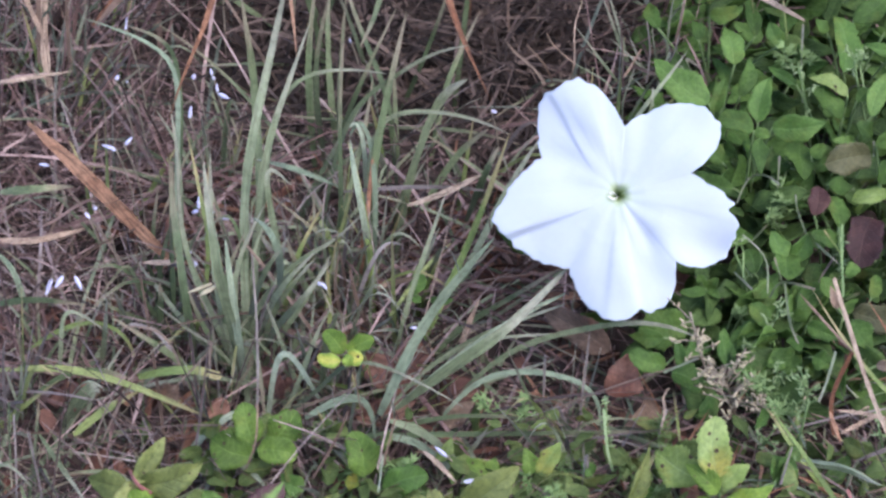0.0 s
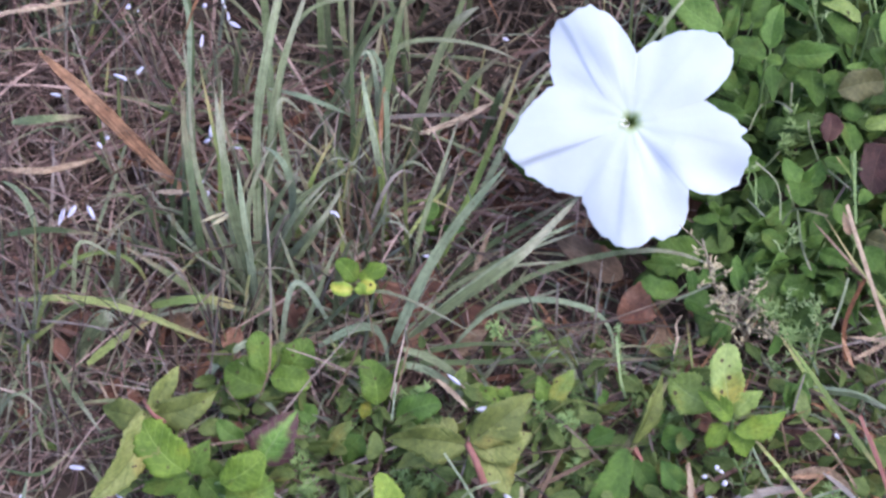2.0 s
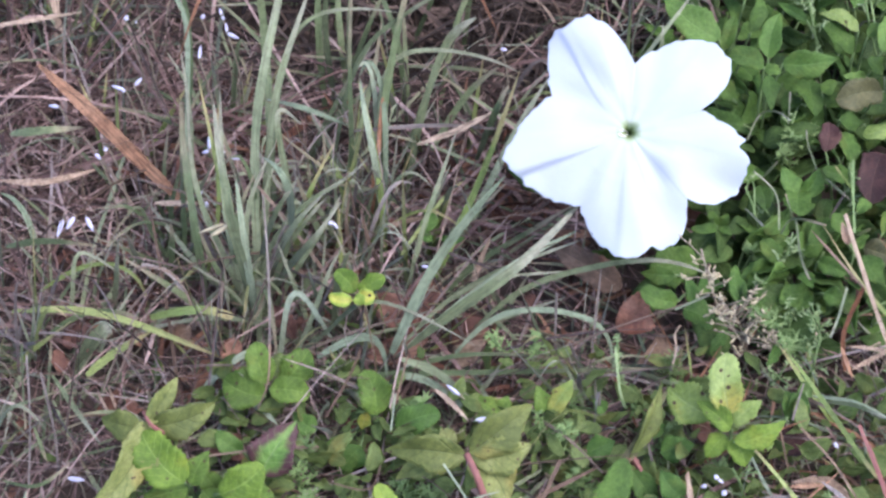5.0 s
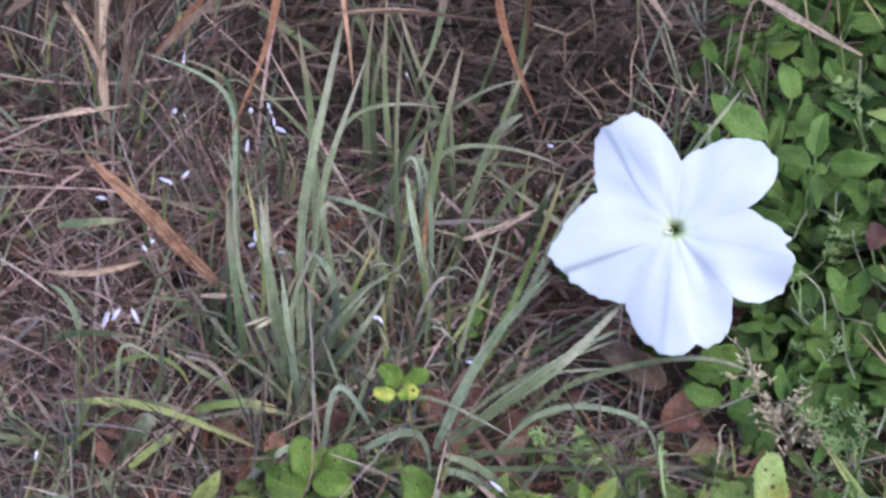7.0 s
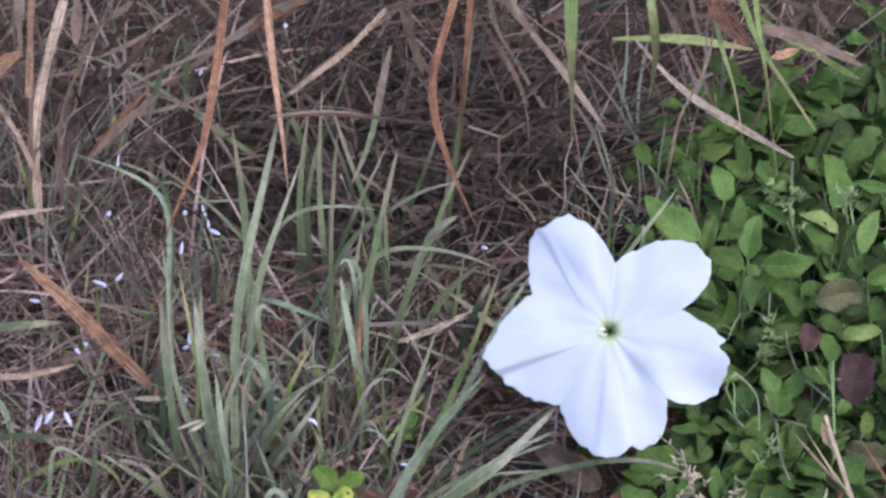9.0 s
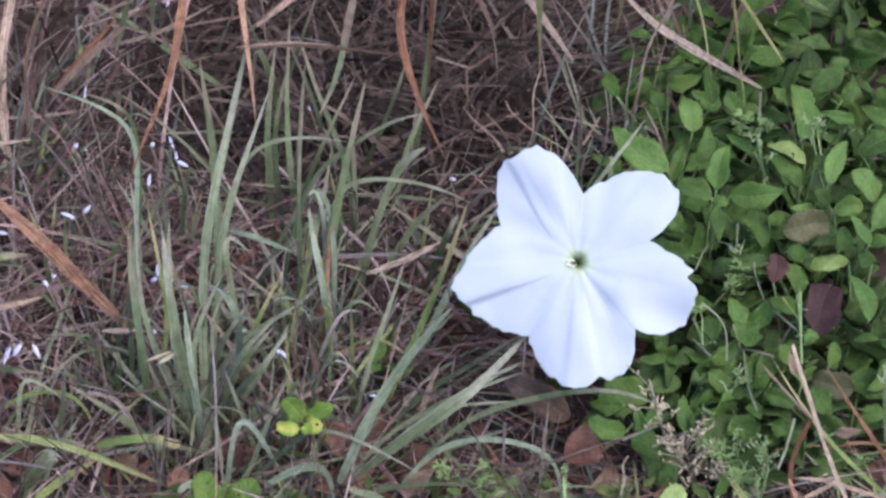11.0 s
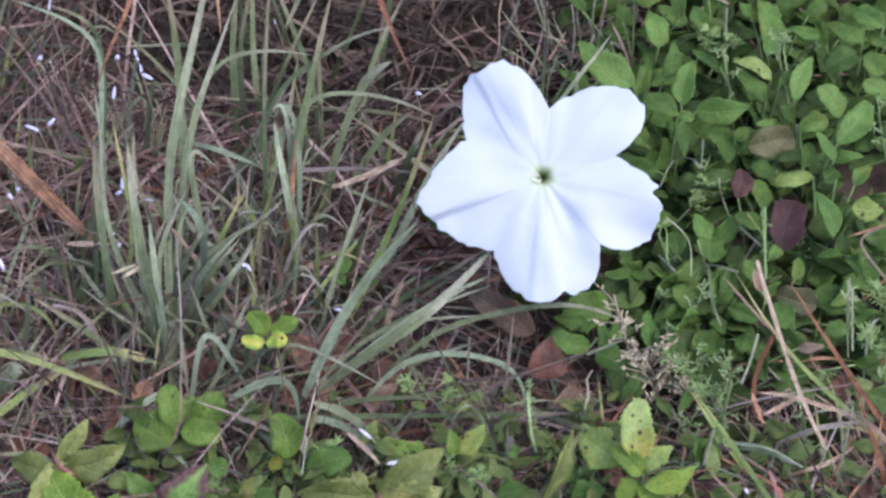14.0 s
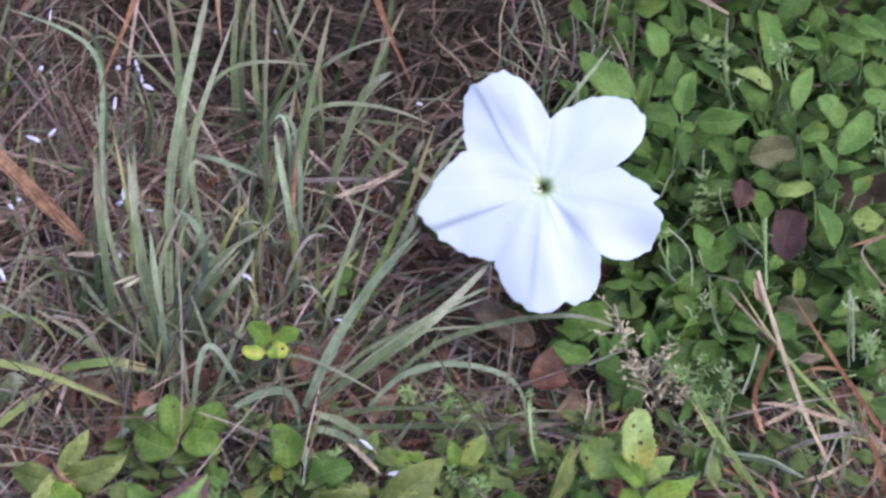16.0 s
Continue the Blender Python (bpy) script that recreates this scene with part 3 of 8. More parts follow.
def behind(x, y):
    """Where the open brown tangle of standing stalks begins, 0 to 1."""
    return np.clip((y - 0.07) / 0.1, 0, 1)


scattered_blades("dead_grass_litter", 5200, 3, AREA, lambda x, y: (1 - 0.95 * leafy(x, y)) * hollow(x, y), (0.04, 0.16), (0.0005, 0.0014), THATCH, "fine grey-brown dead grass lying over the soil", 0.6, lambda x, y: 0.5 * matted(x, y), shady_gap)
scattered_blades("dead_grass_thatch", 2700, 4, AREA, lambda x, y: (1 - 0.95 * leafy(x, y)) * hollow(x, y) * clumped(x, y) * (1 - 0.9 * np.exp(-(((x - 0.12) / 0.06) ** 2 + ((y - 0.17) / 0.09) ** 2))) * (0.25 + 0.75 / (1 + np.exp((-0.07 - y) / 0.02))), (0.08, 0.26), (0.0008, 0.0028), THATCH, "tangled grey-brown dead grass leaves over the soil", 0.2, lambda x, y: 1.35 * matted(x, y), shady_gap)
scattered_blades("standing_dry_stalks", 420, 8, AREA, lambda x, y: (1 - 0.97 * leafy(x, y)) * (1 - 0.9 * behind(x, y)) * np.where(y > -0.02, 1.0, 0.1), (0.06, 0.18), (0.0005, 0.0016), THATCH, "thin dry grass stalks standing in a tangle", 0.05, lambda x, y: matted(x, y) * 1.5 + 0.02, shady_gap)
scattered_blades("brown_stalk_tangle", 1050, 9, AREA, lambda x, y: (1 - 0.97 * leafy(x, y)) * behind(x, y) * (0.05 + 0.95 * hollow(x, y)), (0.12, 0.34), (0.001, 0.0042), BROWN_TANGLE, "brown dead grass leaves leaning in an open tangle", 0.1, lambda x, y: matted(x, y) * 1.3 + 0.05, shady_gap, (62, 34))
# Dead grass filling the gap; its dark colour stands in for shade.
scattered_blades("rotting_grass", 800, 10, (-0.15, 0.14, 0.06, 0.34), lambda x, y: (1 - 0.8 * leafy(x, y)) * np.exp(-(((x - 0.0) / 0.12) ** 2 + ((y - 0.18) / 0.1) ** 2) ** 2), (0.05, 0.2), (0.0007, 0.003), GAP_SHADE, "dead grass leaves coloured dark for the shade in an open gap", 0.25, lambda x, y: 0.06 + 0 * x)
scattered_blades("low_green_grass", 850, 5, AREA, lambda x, y: (1 - 0.75 * leafy(x, y)) * (1 - 0.7 * behind(x, y)), (0.05, 0.19), (0.0010, 0.0028), FILL_GRASS, "low green grass blades growing through dead grass", 0.15, lambda x, y: matted(x, y) * 1.25 + 0.01, shady_gap)
scattered_leaves("low_ground_cover", 1500, 11, (-0.1, 0.55, -0.4, 0.6), lambda x, y: leafy(x, y) * (0.12 + 0.88 / (1 + np.exp((-0.13 - y) / 0.012))), (0.010, 0.034), (0.004, 0.05), LEAF_FILL, "dense low green leaves covering the ground", 60)
scattered_leaves("low_ground_cover", 1300, 12, (-0.22, 0.32, -0.36, -0.15), lambda x, y: np.clip((-0.15 - y) / 0.06, 0.1, 1) * np.clip((x + 0.17) / 0.08, 0.06, 1) * np.clip(1.3 - (x - 0.1) / 0.15, 0.35, 1), (0.006, 0.018), (0.01, 0.046), LEAF_SEEDLING, "small green leaves at the foot of the grass", 70)

scattered_blades("fine_green_grass", 1000, 15, (-0.36, 0.4, -0.4, -0.06), lambda x, y: np.clip((-0.05 - y) / 0.1, 0, 1) * (1 - 0.4 * leafy(x, y)), (0.03, 0.11), (0.0006, 0.0018), FILL_GRASS, "fine green grass threads low among seedlings", 0.3, lambda x, y: 0.045 + 0 * x)
scattered_leaves("fallen_leaf_bits", 100, 16, (-0.3, 0.4, -0.36, 0.0), lambda x, y: np.where((x > 0.1) | (y < -0.1), 1.0, 0.4), (0.008, 0.024), (0.004, 0.03), LEAF_RED, "red-brown bits of dead leaf among low plants", 60)
scattered_blades("fine_dry_straw", 1500, 17, (-0.2, 0.42, -0.4, -0.08), lambda x, y: np.clip((-0.08 - y) / 0.06, 0, 1) * np.clip((x + 0.1) / 0.25, 0.35, 1), (0.03, 0.12), (0.0005, 0.0015), THATCH, "fine dry straw among low weeds", 0.3, lambda x, y: 0.05 + 0 * x)

scattered_blades("fine_dead_threads", 2600, 18, AREA, lambda x, y: (1 - 0.97 * leafy(x, y)) * (1 - 0.6 * behind(x, y)) * np.clip((0.1 - x) / 0.25, 0.3, 1), (0.03, 0.13), (0.0003, 0.0009), THATCH, "fine curled grey-brown threads of dead grass", 0.25, lambda x, y: matted(x, y) * 1.45 + 0.012, shady_gap, None, 3.0)
scattered_blades("grey_green_wisps", 520, 19, (-0.42, 0.3, 0.08, 0.6), lambda x, y: (1 - 0.95 * leafy(x, y)) * (0.25 + 0.75 * hollow(x, y)), (0.06, 0.2), (0.0007, 0.0026), WISPS, "thin grey-green grass blades leaning through brown stalks", 0.1, lambda x, y: matted(x, y) * 1.45 + 0.06, shady_gap, (62, 40), 1.6)
scattered_blades("rust_brown_litter", 420, 20, (-0.2, 0.1, -0.17, 0.05), lambda x, y: np.clip(0.2 + np.sin(47 * x + 1) * np.sin(39 * y + 2), 0.05, 1) * (1 - leafy(x, y)), (0.02, 0.07), (0.0015, 0.005), RUST_LITTER, "rust-brown broken dead leaves low in the grass", 0.7, lambda x, y: 0.03 + 0 * x, None, None, 2.0)

def outskirts(x, y):
    inner = (x > AREA[0]) & (x < AREA[1]) & (y > AREA[2]) & (y < AREA[3])
    return np.where(inner, 0.0, np.clip(1.5 - np.hypot(x, y), 0, 1))


scattered_blades("dead_grass_around", 3500, 13, (-1.4, 1.4, -1.3, 1.5), outskirts, (0.06, 0.2), (0.002, 0.005), THATCH, "dead grass further out over the soil", 0.5, lambda x, y: 0.06 + 0 * x)
scattered_blades("green_grass_around", 1500, 14, (-1.4, 1.4, -1.3, 1.5), outskirts, (0.06, 0.16), (0.002, 0.005), FILL_GRASS, "green grass further out over the soil", 0.25, lambda x, y: 0.08 + 0 * x)


# ---------------------------------------------------------------- moonflower
def moonflower(at, foot):
    """A wide white trumpet flower: five lobes with folded bands, a throat, stamens, a long tube and a stalk."""
    t = thing("white_trumpet_flower", foot, "large open white five-lobed trumpet flower with a green throat", "flower")
    c, f = np.array(at), np.array(foot)
    nor = unit(np.array((-0.06, -0.68, 0.73)))
    right = unit(np.array((1, 0, 0)) - nor[0] * nor)
    up = np.cross(nor, right)
    # each lobe: angle of its band, reach in metres, roundness before and after the band
    lobes = [(41.7, 0.0642, 2.8, 1.3), (108.6, 0.065, 1.05, 2.2), (191.7, 0.0674, 0.84, 0.98), (265.5, 0.0655, 1.35, 3.2), (339.3, 0.0648, 2.9, 1.75)]
    notches = [(84.8, 0.0345), (154.5, 0.0445), (236.6, 0.0463), (310.2, 0.0458), (15.8, 0.0372)]
    lobes.sort()
    notches.sort()
    rows, cols = 60, 420
    th = np.arange(cols) * 2 * np.pi / cols
    deg = np.degrees(th)
    rim = np.zeros(cols)
    band = np.zeros(cols)
    for k, d in enumerate(deg):
        best = None
        for i, (a, reach, pa, pb) in enumerate(lobes):
            off = (d - a + 180) % 360 - 180
            lo = max(((n[0] - a + 180) % 360 - 180 for n in notches if (n[0] - a + 180) % 360 - 180 < 0))
            hi = min(((n[0] - a + 180) % 360 - 180 for n in notches if (n[0] - a + 180) % 360 - 180 > 0))
            if lo <= off <= hi:
                end = lo if off < 0 else hi
                nr = [n[1] for n in notches if abs((n[0] - a - end + 180) % 360 - 180) < 1e-6][0]
                s = off / end
                pw = pa if off < 0 else pb
                rim[k] = nr + (reach - nr) * (1 - s**pw)
                best = (off, i)
        band[k] = best[0]
    rim *= 1 + 0.007 * np.sin(23 * th + 1) + 0.006 * np.sin(41 * th + 2 * np.sin(3 * th)) + 0.005 * np.sin(67 * th + 2 + 3 * np.sin(2 * th))
    # nicks in the edge, and one small tooth
    for d, depth, wd in ((280.5, 0.075, 2.6), (64, 0.02, 2.0), (351, 0.045, 2.2), (355.6, -0.04, 1.6), (203, 0.02, 2.0), (129, -0.035, 6), (143, 0.045, 5), (152, 0.015, 3), (70, 0.035, 5), (87, -0.03, 3), (7, 0.03, 4), (14, -0.04, 3), (294, -0.03, 4), (100, -0.02, 4), (109, 0.022, 4)):
        off = (deg - d + 180) % 360 - 180
        rim *= 1 - depth * np.exp(-(off / wd) ** 2)
    r = np.linspace(0.012, 1, rows)[:, None]
    R = 0.064
    rho = r * rim[None]
    # the limb: a narrow throat, then a shallow dish whose lobes bend back towards their ends
    q = rho / R
    z = -0.011 * np.exp(-(q / 0.045) ** 2) - 0.015 * np.clip(q - 0.5, 0, 2) ** 2 + 0.005 * q
    part_way = np.clip(np.abs(band[None]) / 36, 0, 1)
    z = z - 0.006 * np.clip(q - 0.22, 0, 2) * (1 - np.cos(np.pi * part_way)) / 2
    z = z + 0.0007 * np.sin(5 * th[None] + 9 * q) * q + 0.0006 * np.sin(13 * th[None] - 7 * q) * q
    # creases: angle at the rim, how far it swings towards the throat, fall beyond it, width of the fallen part, sharpness
    for a, swing, fall, span, sharp in ((201, 8, 0.0038, 24, 0.6), (281, 3, 0.0021, 22, 0.6), (124.5, 24, 0.0014, 22, 0.6), (33, -16, 0.0009, 14, 1.2), (50, -8, 0.0014, 16, 2.0), (-52, 6, -0.0022, 14, 3.0), (99, 10, -0.0012, 14, 1.0)):
        off = (deg[None] - a - swing * np.clip(1 - q, 0, 1) ** 2 + 180) % 360 - 180
        soft_edge = 1 / (1 + np.exp(-off / sharp))
        z = z - fall * soft_edge * np.exp(-(np.clip(off, 0, 180) / span) ** 2) * np.clip(q * 1.9 - 0.42, 0, 1.1)
    # the strip down the lowest lobe stands a little proud, with an edge on its far side
    for a, w, rise in ((271.5, 8.0, 0.0012), (112, 7.0, 0.0004), (190, 9.0, 0.0005), (-6, 8.0, 0.0005), (42, 8.0, 0.0005)):
        off = np.abs((deg[None] - a + 180) % 360 - 180)
        z = z + rise / (1 + np.exp((off - w) / 0.9)) * np.clip(q * 2 - 0.4, 0, 1)
    # lobes that roll over along one side, and a hollow between two of them
    for d, depth, wd in ((-30, 0.010, 15), (228, 0.004, 12), (148, 0.004, 13), (252, 0.003, 10), (74, 0.003, 10)):
        off = (deg[None] - d + 180) % 360 - 180
        z = z - depth * np.exp(-(off / wd) ** 2) * np.clip(q - 0.4, 0, 1) * 1.5
    z = z - 0.0022 * np.exp(-((deg[None] - 301) / 9) ** 2) * np.exp(-((q - 0.42) / 0.22) ** 2)
    pts = c + (rho * np.cos(th))[..., None] * right + (rho * np.sin(th))[..., None] * up + z[..., None] * nor
    back = pts - 0.0004 * nor
    v = np.concatenate([pts.reshape(-1, 3), back.reshape(-1, 3)])
    fa = ring_faces(rows, cols)
    fb = fa[:, ::-1] + rows * cols
    e = (rows - 1) * cols + np.arange(cols)
    e2 = (rows - 1) * cols + (np.arange(cols) + 1) % cols
    fc = np.stack([e, e2, e2 + rows * cols, e + rows * cols], 1)
    uv = np.stack([np.tile(th / (2 * np.pi), rows), np.repeat(r.ravel(), cols)], 1)
    corolla = part("corolla", (v, np.concatenate([fa, fb, fc]), np.concatenate([uv, uv])), PETAL, t)
    throat = c - 0.012 * nor
    part("tube", tube([c - 0.012 * nor, c - 0.045 * nor - 0.008 * up, c - 0.075 * nor - 0.03 * up], 0.0036, 0.0028, 12, 12), PETAL, t, "pale greenish-white flower tube")
    for k in range(5):
        a = k * 0.9 + 1.6
        d = 0.0016 * (math.cos(a) * right + math.sin(a) * up) - 0.0022 * right - 0.0008 * up
        fil = part("stamen", tube([throat + 0.3 * d, throat + 0.006 * nor + 0.7 * d, throat + (0.011 + 0.0007 * k) * nor + 1.2 * d], 0.0005, 0.0004, 6, 5), ANTHER, t)
        part("anther", lump(throat + (0.0105 + 0.0007 * k) * nor + 1.2 * d, nor - 0.4 * right + 0.3 * up * (k % 2), 0.0026, 0.0006), ANTHER, fil)
    neck = c - 0.075 * nor - 0.03 * up
    part("calyx", lump(neck + 0.006 * nor, -nor - 0.6 * up, 0.018, 0.0042, 8), STEM_GREEN, t, "green calyx round the flower tube")
    part("stalk", tube([neck - 0.008 * nor, 0.5 * (neck + f) + (0.004, 0.008, 0.004), f - (0, 0, 0.004)], 0.0018, 0.0022, 14, 8), STEM_GREEN, t)
    return t


moonflower((0.0911, -0.0819, 0.1222), (0.1007, -0.0071, 0))

# grass tufts in front and to the side of the flower
tuft = thing("grass_tuft", (-0.1091, -0.1129, 0), "tall blue-green grass tuft rising through dead grass", "grass tuft", "grass tufts")
blade(tuft, [(-0.108, -0.1171, 0.0048), (-0.1194, -0.0988, 0.0566), (-0.1227, -0.0756, 0.093), (-0.1224, -0.0534, 0.1294)], 0.0039, GRASS)
blade(tuft, [(-0.1051, -0.113, 0.0048), (-0.1088, -0.1065, 0.0384), (-0.1123, -0.0929, 0.0592), (-0.1071, -0.0796, 0.08), (-0.094, -0.0665, 0.1008)], 0.0034, GRASS)
blade(tuft, [(-0.1119, -0.113, 0.0048), (-0.1025, -0.0997, 0.0488), (-0.0825, -0.0846, 0.0722), (-0.0583, -0.0779, 0.0826), (-0.0432, -0.0697, 0.0956)], 0.0026, GRASS)
blade(tuft, [(-0.1057, -0.113, 0.0048), (-0.092, -0.0997, 0.0488), (-0.0796, -0.0896, 0.0644), (-0.0674, -0.0821, 0.0761)], 0.0031, GRASS)
blade(tuft, [(-0.1029, -0.1089, 0.0048), (-0.0863, -0.1024, 0.0384), (-0.0677, -0.087, 0.0618), (-0.06, -0.0786, 0.0748)], 0.0031, GRASS)
blade(tuft, [(-0.1073, -0.113, 0.0048), (-0.1179, -0.1065, 0.0384), (-0.1338, -0.0862, 0.0696), (-0.1398, -0.0714, 0.093), (-0.1405, -0.049, 0.1294)], 0.0034, GRASS)
blade(tuft, [(-0.1088, -0.113, 0.0048), (-0.1131, -0.0997, 0.0488), (-0.1231, -0.0812, 0.0774), (-0.1292, -0.0617, 0.1086), (-0.135, -0.0459, 0.1346)], 0.0026, GRASS_YELLOW)
blade(tuft, [(-0.1057, -0.113, 0.0048), (-0.1169, -0.1113, 0.0256), (-0.1313, -0.0997, 0.0488), (-0.1369, -0.0896, 0.0644)], 0.0031, GRASS_DARK)
blade(tuft, [(-0.1048, -0.1340, 0.0050), (-0.1066, -0.0804, 0.0550), (-0.1073, -0.0610, 0.0967), (-0.1011, -0.0417, 0.1300), (-0.0923, -0.0120, 0.1500), (-0.0857, 0.0143, 0.1733), (-0.0802, 0.0066, 0.2000)], 0.0051, GRASS, "blade", twist=10)
blade(tuft, [(-0.1043, -0.1232, 0.0050), (-0.1024, -0.0661, 0.0560), (-0.0981, -0.0546, 0.0980), (-0.0921, -0.0330, 0.1220), (-0.0822, -0.0214, 0.1440), (-0.0705, 0.0076, 0.1650)], 0.0043, GRASS, "blade", twist=10)
blade(tuft, [(-0.0997, -0.0632, 0.0050), (-0.1033, 0.0085, 0.0613), (-0.1054, 0.0330, 0.1000), (-0.1071, 0.0323, 0.1300), (-0.1102, 0.0392, 0.1600)], 0.0047, GRASS_DARK, "blade", twist=10)
blade(tuft, [(-0.1047, -0.0476, 0.0050), (-0.0983, -0.0134, 0.0817), (-0.0891, -0.0180, 0.1267), (-0.0805, -0.0148, 0.1400), (-0.0688, -0.0045, 0.1400), (-0.0473, -0.0005, 0.1383), (-0.0296, -0.0017, 0.1350)], 0.0025, GRASS, "blade", twist=10)
blade(tuft, [(-0.0270, -0.0206, 0.0100), (-0.0210, -0.0043, 0.0500), (-0.0124, 0.0029, 0.0780), (-0.0039, 0.0206, 0.0960), (0.0039, 0.0211, 0.1060), (0.0134, 0.0228, 0.1100)], 0.0043, GRASS, "blade", twist=10)
blade(tuft, [(-0.0445, 0.0020, 0.0200), (-0.0429, -0.0065, 0.0560), (-0.0429, -0.0077, 0.0840), (-0.0455, -0.0011, 0.0960), (-0.0487, -0.0014, 0.1000), (-0.0514, -0.0067, 0.1000)], 0.0027, GRASS_PALE, "blade", twist=10)
blade(tuft, [(-0.0391, -0.0522, 0.0200), (-0.0412, -0.0496, 0.0550), (-0.0444, -0.0540, 0.0900), (-0.0483, -0.0397, 0.1025), (-0.0498, -0.0317, 0.1150)], 0.0039, GRASS_PALE, "blade", twist=10)
blade(tuft, [(-0.1520, -0.0144, 0.0400), (-0.1454, 0.0116, 0.0700), (-0.1458, 0.0161, 0.1000), (-0.1465, 0.0328, 0.1150), (-0.1513, 0.0302, 0.1300), (-0.1617, 0.0341, 0.1350), (-0.1750, 0.0333, 0.1400)], 0.0027, GRASS_DARK, "blade", twist=10)
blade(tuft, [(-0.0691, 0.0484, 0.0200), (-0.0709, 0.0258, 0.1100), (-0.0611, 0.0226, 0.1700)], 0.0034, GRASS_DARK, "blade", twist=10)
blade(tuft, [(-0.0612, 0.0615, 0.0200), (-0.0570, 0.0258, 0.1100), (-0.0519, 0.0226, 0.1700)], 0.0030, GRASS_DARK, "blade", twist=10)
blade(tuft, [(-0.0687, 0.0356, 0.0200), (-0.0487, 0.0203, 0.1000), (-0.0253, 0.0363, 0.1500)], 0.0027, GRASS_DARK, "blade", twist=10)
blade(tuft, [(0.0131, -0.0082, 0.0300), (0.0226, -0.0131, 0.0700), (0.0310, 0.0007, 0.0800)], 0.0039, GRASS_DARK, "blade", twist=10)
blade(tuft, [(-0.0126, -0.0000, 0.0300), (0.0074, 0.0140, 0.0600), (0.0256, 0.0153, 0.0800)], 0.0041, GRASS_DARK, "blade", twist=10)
blade(tuft, [(-0.1070, -0.1188, 0.0100), (-0.1092, -0.1188, 0.0520), (-0.1149, -0.1201, 0.0880), (-0.1181, -0.1072, 0.1120), (-0.1226, -0.0863, 0.1280), (-0.1235, -0.0762, 0.1400)], 0.0053, GRASS, "blade", twist=10)
blade(tuft, [(-0.1064, -0.1188, 0.0100), (-0.1079, -0.1231, 0.0567), (-0.1112, -0.1079, 0.0867), (-0.1141, -0.0914, 0.1000)], 0.0043, GRASS_PALE, "blade", twist=10)
blade(tuft, [(-0.1347, -0.1003, 0.0100), (-0.1352, -0.1069, 0.0550), (-0.1376, -0.0988, 0.0850), (-0.1438, -0.0648, 0.1075), (-0.1412, -0.0655, 0.1300)], 0.0043, GRASS_DARK, "blade", twist=10)
blade(tuft, [(-0.0893, -0.0890, 0.0200), (-0.0828, -0.0791, 0.0533), (-0.0758, -0.0788, 0.0800), (-0.0627, -0.0647, 0.1000)], 0.0030, GRASS_YELLOW, "blade", twist=10)
blade(tuft, [(-0.1061, -0.0947, 0.0100), (-0.0925, -0.1011, 0.0567), (-0.0814, -0.1097, 0.0867), (-0.0662, -0.1018, 0.1000)], 0.0034, GRASS, "blade", twist=10)
blade(tuft, [(-0.1032, -0.0985, 0.0100), (-0.0872, -0.1059, 0.0500), (-0.0737, -0.1147, 0.0767), (-0.0587, -0.0993, 0.0900)], 0.0039, GRASS, "blade", twist=10)
blade(tuft, [(-0.1090, -0.0834, 0.0100), (-0.0954, -0.1148, 0.0900), (-0.0786, -0.1097, 0.1200)], 0.0032, GRASS, "blade", twist=10)
blade(tuft, [(-0.0880, -0.0872, 0.0500), (-0.0842, -0.1099, 0.1000), (-0.0856, -0.1152, 0.1200), (-0.0909, -0.1078, 0.1250), (-0.0985, -0.0968, 0.1200)], 0.0039, GRASS_PALE, "blade", twist=10)
blade(tuft, [(-0.1668, -0.1276, 0.0700), (-0.1502, -0.1330, 0.0750), (-0.1403, -0.1341, 0.0600), (-0.1359, -0.1420, 0.0400)], 0.0010, STRAW_BROWN, "stem", twist=10)
blade(tuft, [(-0.1165, -0.1059, 0.0100), (-0.1165, -0.1022, 0.0500), (-0.1141, -0.0976, 0.0800), (-0.1037, -0.0876, 0.1000)], 0.0032, GRASS_DARK, "blade", twist=10)
loose_blades(tuft, 8, 0.10, 0.15, 21, GRASS)
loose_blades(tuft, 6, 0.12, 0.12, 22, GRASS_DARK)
loose_blades(tuft, 12, 0.11, 0.1, 44, STRAW_GREY, 0.002)
tuft = thing("grass_tuft", (-0.1429, -0.0708, 0), "thin grass blades arching above dead grass", "grass tuft", "grass tufts")
blade(tuft, [(-0.1364, -0.0922, 0.0048), (-0.1428, -0.0703, 0.0534), (-0.1452, -0.0358, 0.0966), (-0.1404, -0.0076, 0.1326), (-0.1453, 0.0026, 0.1458), (-0.1679, 0.0094, 0.1547), (-0.195, 0.0146, 0.1614)], 0.0029, GRASS_PALE)
blade(tuft, [(-0.1417, -0.0838, 0.0048), (-0.143, -0.0666, 0.054), (-0.1409, -0.0425, 0.0904), (-0.1465, -0.0177, 0.1294)], 0.0029, GRASS)
blade(tuft, [(-0.1479, -0.0838, 0.0048), (-0.1469, -0.0718, 0.0462), (-0.147, -0.051, 0.0774), (-0.1473, -0.0341, 0.1034)], 0.0026, GRASS_DARK)
blade(tuft, [(-0.1395, -0.0922, 0.0048), (-0.1264, -0.0734, 0.0566), (-0.1283, -0.0564, 0.0826), (-0.1253, -0.0414, 0.106)], 0.0023, GRASS_YELLOW)
loose_blades(tuft, 14, 0.08, 0.13, 23, GRASS_DARK, 0.0026)
tuft = thing("grass_tuft", (-0.0453, -0.0708, 0), "upright grass blades with bent tips in dead grass", "grass tuft", "grass tufts")
